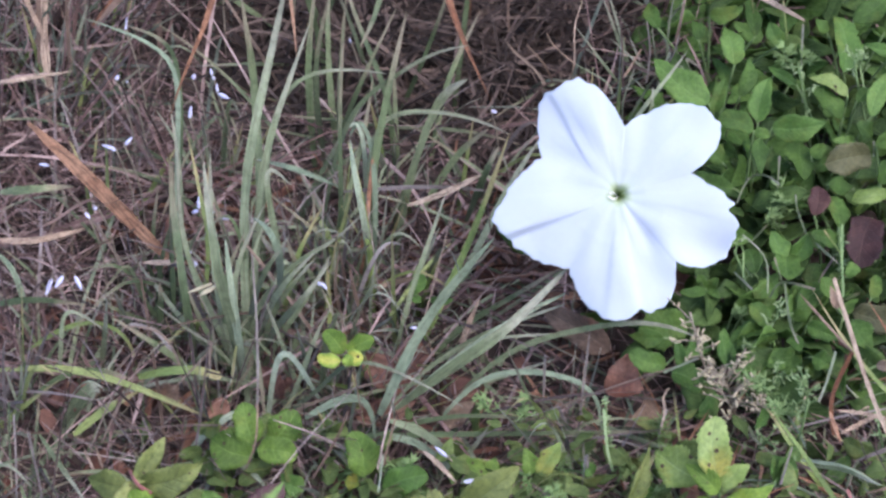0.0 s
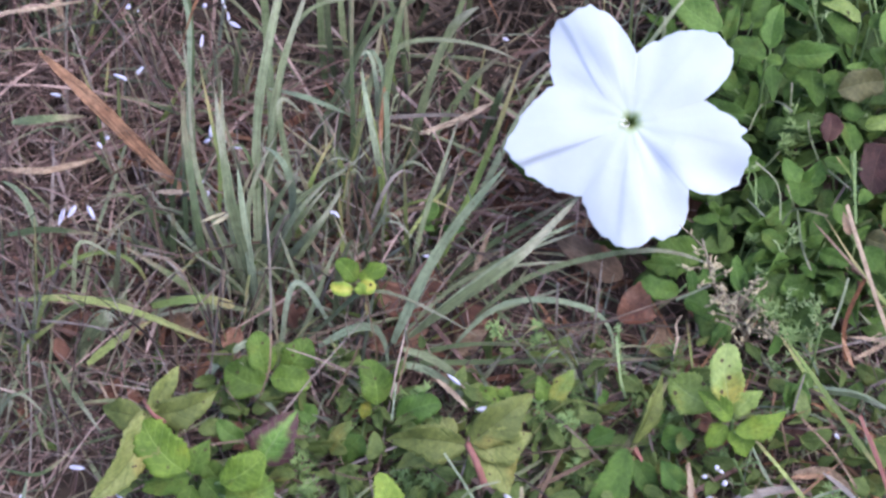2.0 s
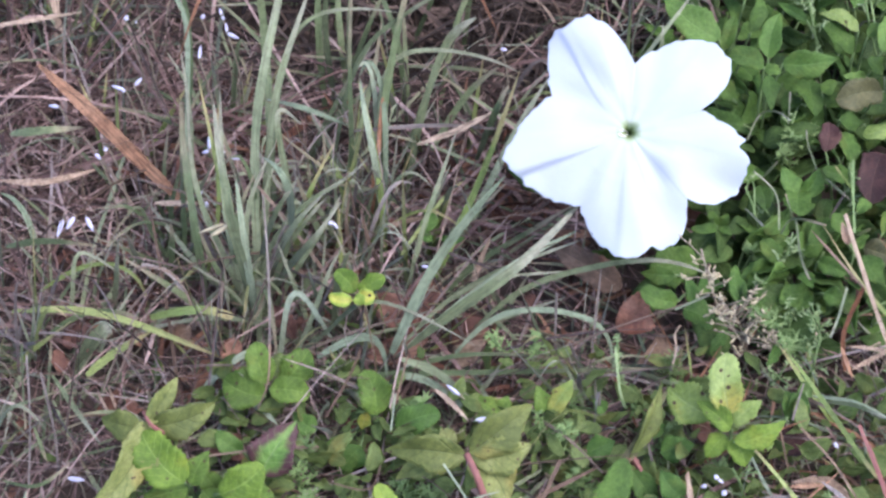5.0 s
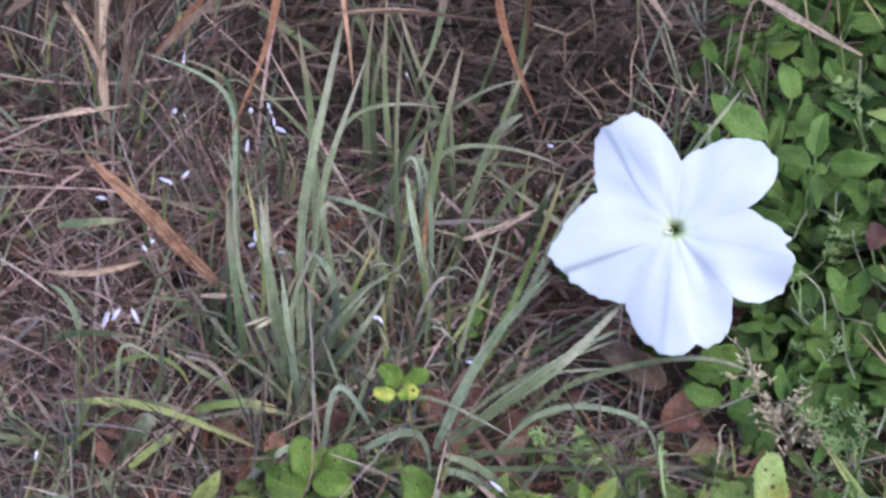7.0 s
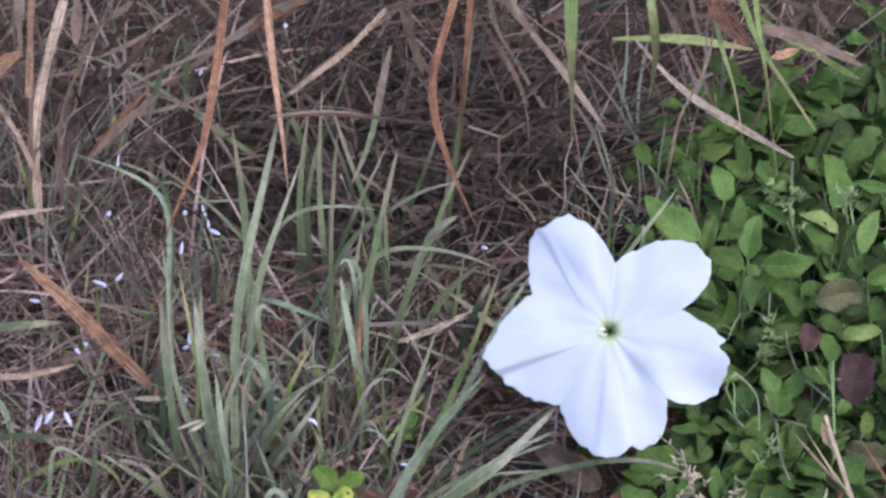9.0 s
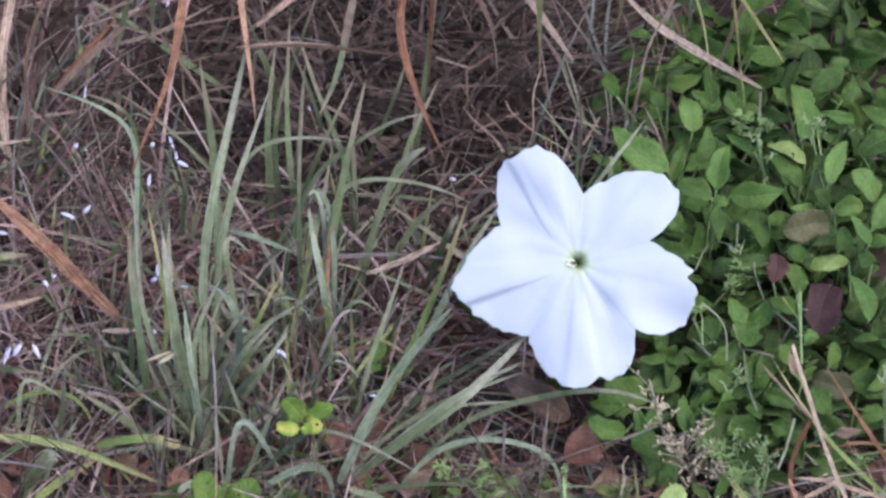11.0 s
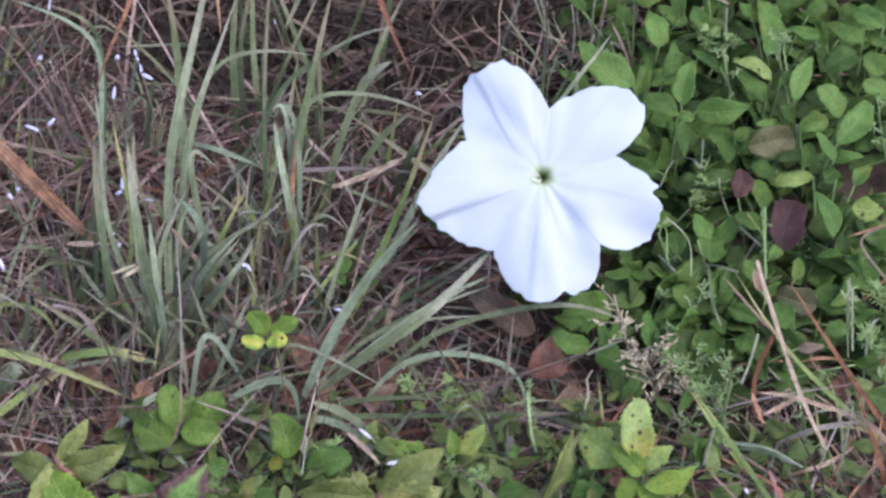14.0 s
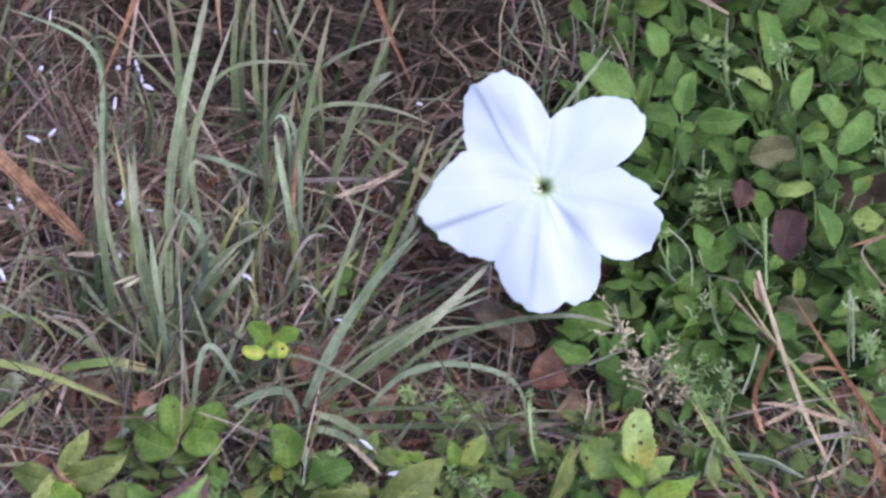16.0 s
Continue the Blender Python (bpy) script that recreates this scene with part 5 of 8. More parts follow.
blade(stalk, [(-0.0997, -0.1806, 0.0048), (-0.0967, -0.1654, 0.037), (-0.0965, -0.1332, 0.067), (-0.0996, -0.1008, 0.097)], 0.0010, STRAW_GREY, "stem")
blade(stalk, [(-0.2205, -0.0933, 0.042), (-0.1935, -0.0679, 0.064), (-0.1661, -0.0575, 0.073)], 0.0010, STRAW_BROWN, "stem")
blade(stalk, [(-0.0577, -0.0172, 0.062), (-0.0075, -0.0232, 0.072), (0.0301, -0.0172, 0.062)], 0.0023, STRAW_GREY)
blade(stalk, [(0.008, -0.1006, 0.0048), (0.0111, -0.0931, 0.024), (0.0196, -0.0796, 0.041)], 0.0034, STRAW, "lance")
blade(stalk, [(-0.0378, -0.0817, 0.052), (-0.0133, -0.083, 0.062)], 0.0031, STRAW, "lance")
blade(stalk, [(-0.0198, -0.0337, 0.067), (0.0019, -0.0277, 0.072), (0.0205, -0.0194, 0.077)], 0.0034, STRAW, "lance")
blade(stalk, [(-0.2269, -0.2703, 0.032), (-0.1919, -0.2729, 0.042), (-0.1621, -0.2654, 0.042)], 0.0047, STRAW, "lance")
blade(stalk, [(-0.2157, -0.2832, 0.042), (-0.2096, -0.2847, 0.062), (-0.2045, -0.2832, 0.082)], 0.0021, GRASS_PALE)

# straw and dry grass in front of the leafy cover
straw = thing("dry_straw", (0.2553, -0.1977, 0), "bent pinkish and orange dry straws in front of leaves", "dry straw", "dry straws")
blade(straw, [(0.2532, -0.2035, 0.0048), (0.2311, -0.1971, 0.0495), (0.2177, -0.1875, 0.0735), (0.2055, -0.1751, 0.1065), (0.2, -0.1704, 0.12), (0.1921, -0.1629, 0.1425)], 0.0021, STRAW, "stem")
blade(straw, [(0.283, -0.1671, 0.0048), (0.2634, -0.1657, 0.0375), (0.2386, -0.1518, 0.0705), (0.2156, -0.1389, 0.1035)], 0.0026, STRAW_ORANGE)
blade(straw, [(0.2813, -0.1788, 0.0048), (0.2606, -0.1724, 0.0294), (0.2364, -0.1592, 0.0458), (0.213, -0.1423, 0.0645), (0.1914, -0.1196, 0.0898)], 0.0026, GRASS_YELLOW)
blade(straw, [(0.2044, -0.1748, 0.102), (0.1975, -0.1797, 0.082), (0.1956, -0.1861, 0.072), (0.1996, -0.1858, 0.052)], 0.0021, STRAW_ORANGE, "stem")
blade(straw, [(0.2497, -0.1859, 0.052), (0.2308, -0.1869, 0.062), (0.2145, -0.1848, 0.067), (0.1992, -0.1872, 0.072)], 0.0023, STRAW, "lance")
blade(straw, [(0.2069, -0.1996, 0.0048), (0.1835, -0.1916, 0.0387), (0.1744, -0.184, 0.05), (0.1653, -0.1762, 0.0617)], 0.0023, GRASS_YELLOW)
blade(straw, [(0.212, -0.1944, 0.042), (0.2312, -0.1935, 0.052), (0.2534, -0.1855, 0.047)], 0.0026, STRAW_GREY, "lance")
blade(straw, [(0.18, -0.1943, 0.042), (0.2008, -0.2066, 0.052), (0.2216, -0.2113, 0.042)], 0.0021, GRASS_PALE, "lance")
blade(straw, [(0.2044, -0.1748, 0.102), (0.1914, -0.1581, 0.107), (0.1802, -0.1439, 0.112)], 0.0016, STRAW)
blade(straw, [(0.2695, -0.207, 0.016), (0.261, -0.1983, 0.042), (0.2474, -0.1824, 0.072)], 0.0029, STRAW_ORANGE)
blade(straw, [(0.2476, -0.1908, 0.062), (0.2547, -0.2125, 0.072), (0.274, -0.2179, 0.052)], 0.0029, STRAW, "lance")
blade(straw, [(0.2778, -0.1513, 0.0048), (0.277, -0.1242, 0.047), (0.2781, -0.0859, 0.081)], 0.0023, GRASS_YELLOW, "stem")
blade(straw, [(0.2549, -0.1359, 0.042), (0.2503, -0.1352, 0.072), (0.25, -0.1258, 0.092)], 0.0010, GRASS, "stem")
blade(straw, [(0.2519, -0.1899, 0.032), (0.2334, -0.2095, 0.042), (0.2144, -0.2086, 0.032)], 0.0021, STRAW, "lance")
loose_blades(straw, 30, 0.11, 0.07, 41, STRAW, 0.0018)
loose_blades(straw, 20, 0.11, 0.08, 42, GRASS, 0.0018)
blade(straw, [(0.223, -0.2624, 0.016), (0.2102, -0.2619, 0.052), (0.2013, -0.2514, 0.072)], 0.0016, STEM_RED, "stem")
blade(straw, [(0.1665, -0.2503, 0.042), (0.184, -0.2526, 0.047), (0.1992, -0.2569, 0.032)], 0.0034, STRAW, "lance")
blade(straw, [(0.1327, -0.2618, 0.032), (0.15, -0.2626, 0.042), (0.1707, -0.2553, 0.037)], 0.0047, STRAW_GREY, "lance")
blade(straw, [(0.1182, -0.2636, 0.016), (0.1161, -0.2606, 0.042), (0.1126, -0.2605, 0.062)], 0.0031, STRAW, "stem")
blade(straw, [(0.1805, -0.2743, 0.032), (0.1614, -0.2542, 0.047), (0.1445, -0.2412, 0.062)], 0.0023, GRASS_YELLOW)

# broad-leaved plants beside the flower
weed = thing("leafy_weed", (0.1589, 0.0599, 0), "leafy weed with large toothed pale green leaves", "weed", "leafy weeds")
leaf(weed, (0.1490, 0.0280, 0.0870), (0.1189, 0.0524, 0.1004), 0.0262, LEAF_PALE, "ovate", twist=4, fold=0.25)
leaf(weed, (0.1652, 0.0558, 0.0918), (0.1620, 0.0841, 0.0964), 0.0195, LEAF_PALE, "ovate", twist=12, fold=0.21)
leaf(weed, (0.1614, 0.0544, 0.0778), (0.1543, 0.0745, 0.0819), 0.0102, LEAF, "ovate", twist=-1, fold=0.21)
leaf(weed, (0.1674, 0.0358, 0.0857), (0.1739, 0.0583, 0.0961), 0.0126, LEAF, "ovate", twist=10, fold=0.25)
leaf(weed, (0.1520, 0.0287, 0.0799), (0.1594, 0.0441, 0.0922), 0.0126, LEAF, "ovate", twist=-15, fold=0.35)
weed = thing("leafy_weed", (0.1747, 0.0225, 0), "leafy weed with a whorl of broad green leaves", "weed", "leafy weeds")
leaf(weed, (0.1756, 0.0159, 0.0842), (0.1838, 0.0408, 0.0961), 0.0175, LEAF_PALE, "ovate", twist=-16, fold=0.39)
leaf(weed, (0.1836, 0.0136, 0.0821), (0.2132, 0.0115, 0.0876), 0.0209, LEAF_PALE, "ovate", twist=16, fold=0.22)
leaf(weed, (0.1702, -0.0057, 0.0974), (0.1505, -0.0008, 0.1022), 0.0139, LEAF, "elliptic", twist=6, fold=0.20)
leaf(weed, (0.1727, -0.0127, 0.0975), (0.1726, -0.0328, 0.0896), 0.0123, LEAF, "ovate", twist=-9, fold=0.24)
leaf(weed, (0.1723, 0.0060, 0.0847), (0.1821, 0.0060, 0.0826), 0.0100, LEAF, "ovate", twist=-7, fold=0.35)
weed = thing("leafy_weed", (0.1787, 0.0275, 0), "low weed with soft green leaves beside the white flower", "weed", "leafy weeds")
leaf(weed, (0.1609, -0.0135, 0.0614), (0.1401, -0.0082, 0.0671), 0.0125, LEAF, "elliptic", twist=-7, fold=0.23)
leaf(weed, (0.2011, 0.0182, 0.0651), (0.2025, -0.0058, 0.0601), 0.0288, LEAF, "ovate", twist=-14, fold=0.27)
leaf(weed, (0.1953, 0.0149, 0.0548), (0.1853, 0.0081, 0.0522), 0.0153, LEAF, "ovate", twist=20, fold=0.24)
leaf(weed, (0.1573, 0.0105, 0.0585), (0.1477, 0.0184, 0.0642), 0.0135, LEAF, "ovate", twist=-6, fold=0.29)
weed = thing("leafy_weed", (0.1615, 0.1177, 0), "leafy weed with upright green leaves at the edge of the grass", "weed", "leafy weeds")
leaf(weed, (0.1832, 0.1043, 0.0721), (0.1819, 0.1348, 0.0773), 0.0123, LEAF, "ovate", twist=5, fold=0.39)
leaf(weed, (0.1262, 0.1090, 0.0739), (0.1219, 0.1283, 0.0786), 0.0123, LEAF, "ovate", twist=-7, fold=0.24)
leaf(weed, (0.1562, 0.1122, 0.0804), (0.1758, 0.1126, 0.0868), 0.0141, LEAF, "ovate", twist=4, fold=0.35)
leaf(weed, (0.1485, 0.0944, 0.0779), (0.1457, 0.1079, 0.0817), 0.0122, LEAF, "ovate", twist=20, fold=0.17)
leaf(weed, (0.1966, 0.0905, 0.0775), (0.1902, 0.1021, 0.0849), 0.0140, LEAF_PALE, "ovate", twist=-7, fold=0.38)
weed = thing("leafy_weed", (0.2282, 0.0478, 0), "leafy weed with yellowing and dark green leaves", "weed", "leafy weeds")
leaf(weed, (0.2010, 0.0517, 0.0807), (0.1852, 0.0633, 0.0844), 0.0085, LEAF_PALE, "ovate", twist=-9, fold=0.35)
leaf(weed, (0.2291, 0.0408, 0.0820), (0.2069, 0.0475, 0.0898), 0.0136, LEAF_SPOTTED, "ovate", twist=22, fold=0.19)
leaf(weed, (0.2259, 0.0317, 0.0728), (0.2086, 0.0437, 0.0857), 0.0136, LEAF, "elliptic", twist=19, fold=0.16)
leaf(weed, (0.2396, 0.0208, 0.0838), (0.2530, 0.0485, 0.0928), 0.0143, LEAF_PALE, "ovate", twist=-2, fold=0.26)
leaf(weed, (0.2311, 0.0125, 0.0729), (0.2169, 0.0065, 0.0793), 0.0101, LEAF_PALE, "ovate", twist=13, fold=0.23)
leaf(weed, (0.2397, 0.0123, 0.0753), (0.2306, 0.0136, 0.0849), 0.0118, LEAF, "elliptic", twist=20, fold=0.31)
leaf(weed, (0.2328, 0.0331, 0.0846), (0.2405, 0.0444, 0.0854), 0.0102, LEAF, "ovate", twist=-6, fold=0.16)
weed = thing("leafy_weed", (0.2412, 0.1040, 0), "leafy weed with a tall pale green oval leaf", "weed", "leafy weeds")
leaf(weed, (0.2283, 0.0585, 0.0837), (0.2281, 0.0981, 0.0931), 0.0189, LEAF_PALE, "elliptic", twist=15, fold=0.39)
leaf(weed, (0.2390, 0.1037, 0.0843), (0.2591, 0.1173, 0.0905), 0.0141, LEAF, "elliptic", twist=-8, fold=0.22)
leaf(weed, (0.2607, 0.0756, 0.0845), (0.2413, 0.0739, 0.0922), 0.0104, LEAF_PALE, "ovate", twist=-5, fold=0.40)
leaf(weed, (0.2209, 0.0835, 0.0924), (0.2142, 0.0890, 0.0984), 0.0104, LEAF, "ovate", twist=16, fold=0.20)
leaf(weed, (0.2561, 0.0929, 0.0849), (0.2663, 0.1001, 0.0898), 0.0123, LEAF, "elliptic", twist=16, fold=0.24)
weed = thing("leafy_weed", (0.2528, 0.0069, 0), "bushy weed with bright green oval leaves", "weed", "leafy weeds")
leaf(weed, (0.2632, 0.0049, 0.0846), (0.2516, 0.0198, 0.0956), 0.0143, LEAF_PALE, "elliptic", twist=4, fold=0.16)
leaf(weed, (0.2611, -0.0079, 0.0769), (0.2811, 0.0159, 0.0877), 0.0159, LEAF_PALE, "elliptic", twist=-10, fold=0.27)
leaf(weed, (0.2557, -0.0296, 0.0843), (0.2459, -0.0152, 0.0943), 0.0107, LEAF_PALE, "ovate", twist=20, fold=0.24)
leaf(weed, (0.2575, -0.0196, 0.0749), (0.2736, -0.0227, 0.0812), 0.0091, LEAF_PALE, "ovate", twist=2, fold=0.21)
leaf(weed, (0.2397, -0.0005, 0.0827), (0.2563, 0.0015, 0.0855), 0.0117, LEAF, "elliptic", twist=6, fold=0.35)
leaf(weed, (0.2396, -0.0272, 0.0776), (0.2438, -0.0163, 0.0857), 0.0116, LEAF, "elliptic", twist=19, fold=0.25)
weed = thing("leafy_weed", (0.2909, 0.0867, 0), "bushy weed with pointed green leaves", "weed", "leafy weeds")
leaf(weed, (0.3000, 0.0870, 0.0818), (0.2830, 0.0988, 0.0835), 0.0132, LEAF_PALE, "elliptic", twist=-2, fold=0.24)
leaf(weed, (0.3025, 0.0828, 0.0723), (0.2905, 0.0940, 0.0735), 0.0115, LEAF_PALE, "ovate", twist=-13, fold=0.24)
leaf(weed, (0.2861, 0.0754, 0.0807), (0.2665, 0.0886, 0.0843), 0.0140, LEAF, "ovate", twist=10, fold=0.33)
leaf(weed, (0.2981, 0.0606, 0.0697), (0.2861, 0.0661, 0.0778), 0.0148, LEAF, "elliptic", twist=1, fold=0.38)
leaf(weed, (0.2638, 0.0602, 0.0718), (0.2823, 0.0688, 0.0777), 0.0156, LEAF, "elliptic", twist=-10, fold=0.40)
leaf(weed, (0.2957, 0.0380, 0.0701), (0.2826, 0.0447, 0.0760), 0.0129, LEAF_PALE, "elliptic", twist=7, fold=0.20)
weed = thing("leafy_weed", (0.2193, 0.0159, 0), "low weed with a large browning leaf", "weed", "leafy weeds")
leaf(weed, (0.2386, 0.0007, 0.0730), (0.2119, -0.0084, 0.0746), 0.0201, LEAF_DULL, "elliptic", twist=-20, fold=0.27)
leaf(weed, (0.2138, -0.0150, 0.0656), (0.2271, -0.0140, 0.0626), 0.0150, LEAF, "ovate", twist=-17, fold=0.39)
leaf(weed, (0.2056, 0.0038, 0.0697), (0.2136, 0.0083, 0.0744), 0.0117, LEAF, "ovate", twist=-2, fold=0.25)
weed = thing("leafy_weed", (0.1809, -0.0523, 0), "weed with leaves of three rounded leaflets", "weed", "leafy weeds")
leaf(weed, (0.1846, -0.0687, 0.0618), (0.1780, -0.0557, 0.0700), 0.0154, LEAF_PALE, "ovate", twist=10, fold=0.24)
leaf(weed, (0.1893, -0.0651, 0.0576), (0.1982, -0.0567, 0.0691), 0.0159, LEAF_PALE, "ovate", twist=16, fold=0.32)
leaf(weed, (0.1878, -0.0654, 0.0608), (0.1850, -0.0855, 0.0629), 0.0182, LEAF, "elliptic", twist=5, fold=0.17)
leaf(weed, (0.1676, -0.0793, 0.0607), (0.1648, -0.0656, 0.0659), 0.0103, LEAF, "elliptic", twist=-9, fold=0.24)
leaf(weed, (0.1760, -0.0781, 0.0541), (0.1676, -0.0889, 0.0519), 0.0113, LEAF, "elliptic", twist=6, fold=0.24)
weed = thing("leafy_weed", (0.2159, -0.0395, 0), "low weed with large dark maroon leaves", "weed", "leafy weeds")
leaf(weed, (0.2350, -0.0403, 0.0643), (0.2252, -0.0721, 0.0578), 0.0231, LEAF_MAROON, "elliptic", twist=3, fold=0.39)
leaf(weed, (0.2009, -0.0520, 0.0775), (0.2032, -0.0380, 0.0862), 0.0120, LEAF_MAROON, "elliptic", twist=-7, fold=0.37)
leaf(weed, (0.2167, -0.0450, 0.0620), (0.2136, -0.0244, 0.0661), 0.0140, LEAF, "elliptic", twist=18, fold=0.28)
leaf(weed, (0.2144, -0.0602, 0.0672), (0.1987, -0.0621, 0.0743), 0.0098, LEAF, "elliptic", twist=-5, fold=0.26)
leaf(weed, (0.2156, -0.0868, 0.0656), (0.2223, -0.0802, 0.0677), 0.0080, LEAF, "elliptic", twist=-5, fold=0.39)
weed = thing("leafy_weed", (0.2557, -0.0349, 0), "leafy weed with pale and yellow-green leaves", "weed", "leafy weeds")
leaf(weed, (0.2496, -0.0801, 0.0766), (0.2401, -0.0564, 0.0886), 0.0153, LEAF_PALE, "ovate", twist=11, fold=0.23)
leaf(weed, (0.2654, -0.0473, 0.0660), (0.2842, -0.0460, 0.0627), 0.0165, LEAF_SPOTTED, "ovate", twist=-0, fold=0.22)
leaf(weed, (0.2462, -0.0265, 0.0696), (0.2250, -0.0283, 0.0668), 0.0108, LEAF_SPOTTED, "elliptic", twist=20, fold=0.21)
leaf(weed, (0.2703, -0.0258, 0.0626), (0.2822, -0.0127, 0.0646), 0.0117, LEAF_PALE, "ovate", twist=-21, fold=0.28)
leaf(weed, (0.2427, -0.0851, 0.0664), (0.2542, -0.0904, 0.0730), 0.0068, LEAF_PALE, "ovate", twist=-11, fold=0.22)
leaf(weed, (0.2594, -0.0831, 0.0645), (0.2643, -0.1001, 0.0678), 0.0113, LEAF, "ovate", twist=-0, fold=0.40)
leaf(weed, (0.2601, -0.0225, 0.0703), (0.2517, -0.0352, 0.0737), 0.0100, LEAF, "elliptic", twist=17, fold=0.15)
weed = thing("leafy_weed", (0.2266, -0.0817, 0), "low weed with broad dull green and tan leaves", "weed", "leafy weeds")
leaf(weed, (0.2197, -0.0963, 0.0490), (0.2424, -0.1023, 0.0466), 0.0177, LEAF_DULL, "elliptic", twist=9, fold=0.30)
leaf(weed, (0.2168, -0.1118, 0.0587), (0.2269, -0.1266, 0.0498), 0.0175, LEAF, "ovate", twist=-6, fold=0.34)
leaf(weed, (0.2291, -0.0932, 0.0565), (0.2340, -0.0770, 0.0584), 0.0105, LEAF, "ovate", twist=2, fold=0.32)
leaf(weed, (0.2611, -0.0871, 0.0487), (0.2490, -0.1041, 0.0481), 0.0155, LEAF_PALE, "ovate", twist=-21, fold=0.34)
leaf(weed, (0.2073, -0.0909, 0.0538), (0.2044, -0.0816, 0.0607), 0.0097, LEAF, "elliptic", twist=20, fold=0.31)
leaf(weed, (0.2096, -0.1055, 0.0607), (0.2055, -0.0977, 0.0706), 0.0064, LEAF_TAN, "ovate", twist=-5, fold=0.36)
leaf(weed, (0.2444, -0.1202, 0.0501), (0.2564, -0.1232, 0.0490), 0.0128, LEAF, "ovate", twist=-9, fold=0.15)
weed = thing("leafy_weed", (0.1895, -0.0950, 0), "low weed with green leaves, one browned at its tip", "weed", "leafy weeds")
leaf(weed, (0.1929, -0.1122, 0.0545), (0.2071, -0.1210, 0.0551), 0.0111, LEAF, "elliptic", twist=12, fold=0.38)
leaf(weed, (0.2086, -0.1188, 0.0443), (0.1976, -0.1154, 0.0479), 0.0064, LEAF_TAN, "elliptic", twist=17, fold=0.39)
leaf(weed, (0.1706, -0.1092, 0.0506), (0.1646, -0.0972, 0.0565), 0.0131, LEAF, "elliptic", twist=14, fold=0.17)
leaf(weed, (0.1875, -0.0981, 0.0457), (0.1978, -0.0979, 0.0526), 0.0097, LEAF, "ovate", twist=7, fold=0.16)
leaf(weed, (0.1831, -0.1198, 0.0536), (0.1874, -0.1337, 0.0576), 0.0111, LEAF, "ovate", twist=9, fold=0.16)
leaf(weed, (0.1935, -0.1358, 0.0555), (0.2024, -0.1396, 0.0530), 0.0110, LEAF, "elliptic", twist=14, fold=0.18)
weed = thing("leafy_weed", (0.1324, -0.0820, 0), "small weed with narrow green leaves below the flower", "weed", "leafy weeds")
leaf(weed, (0.1411, -0.0871, 0.0563), (0.1263, -0.0952, 0.0628), 0.0067, LEAF, "elliptic", twist=18, fold=0.19)
leaf(weed, (0.1418, -0.0827, 0.0518), (0.1494, -0.0893, 0.0510), 0.0068, LEAF, "ovate", twist=-19, fold=0.20)
leaf(weed, (0.1413, -0.0823, 0.0509), (0.1379, -0.0770, 0.0574), 0.0064, LEAF, "elliptic", twist=-19, fold=0.16)
leaf(weed, (0.1427, -0.0810, 0.0512), (0.1477, -0.0796, 0.0575), 0.0058, LEAF, "elliptic", twist=-16, fold=0.26)
leaf(weed, (0.1250, -0.1348, 0.0470), (0.1226, -0.1226, 0.0554), 0.0094, LEAF_PALE, "ovate", twist=-6, fold=0.31)
leaf(weed, (0.1160, -0.1232, 0.0566), (0.0981, -0.1200, 0.0557), 0.0126, LEAF, "ovate", twist=-15, fold=0.31)
leaf(weed, (0.1172, -0.1360, 0.0501), (0.0972, -0.1350, 0.0586), 0.0128, LEAF, "elliptic", twist=2, fold=0.21)
weed = thing("leafy_weed", (0.1637, -0.1072, 0), "weed with broad green leaves among seed heads", "weed", "leafy weeds")
leaf(weed, (0.1519, -0.1329, 0.0430), (0.1500, -0.1090, 0.0506), 0.0126, LEAF_PALE, "ovate", twist=1, fold=0.18)
leaf(weed, (0.1690, -0.1158, 0.0458), (0.1617, -0.1331, 0.0406), 0.0175, LEAF, "elliptic", twist=-5, fold=0.18)
leaf(weed, (0.1810, -0.1218, 0.0423), (0.1885, -0.1302, 0.0399), 0.0143, LEAF, "elliptic", twist=7, fold=0.17)
leaf(weed, (0.1570, -0.1153, 0.0440), (0.1658, -0.1148, 0.0480), 0.0096, LEAF, "ovate", twist=-5, fold=0.27)
weed = thing("leafy_weed", (0.1831, -0.1304, 0), "low weed with rounded green leaves under dry straw", "weed", "leafy weeds")
leaf(weed, (0.1196, -0.1432, 0.0524), (0.1348, -0.1510, 0.0470), 0.0171, LEAF, "elliptic", twist=-21, fold=0.33)
leaf(weed, (0.1416, -0.1465, 0.0379), (0.1335, -0.1561, 0.0324), 0.0094, LEAF_PALE, "ovate", twist=8, fold=0.21)
leaf(weed, (0.1905, -0.1221, 0.0389), (0.1706, -0.1306, 0.0448), 0.0131, LEAF, "elliptic", twist=-0, fold=0.20)
leaf(weed, (0.1785, -0.2000, 0.0482), (0.1666, -0.2110, 0.0450), 0.0153, LEAF, "ovate", twist=-9, fold=0.38)
leaf(weed, (0.1661, -0.1654, 0.0483), (0.1603, -0.1801, 0.0494), 0.0093, LEAF, "ovate", twist=-16, fold=0.36)
leaf(weed, (0.2278, -0.1345, 0.0474), (0.2406, -0.1377, 0.0528), 0.0082, LEAF_TAN, "ovate", twist=20, fold=0.24)
leaf(weed, (0.2592, -0.1372, 0.0376), (0.2685, -0.1372, 0.0467), 0.0096, LEAF, "ovate", twist=11, fold=0.25)

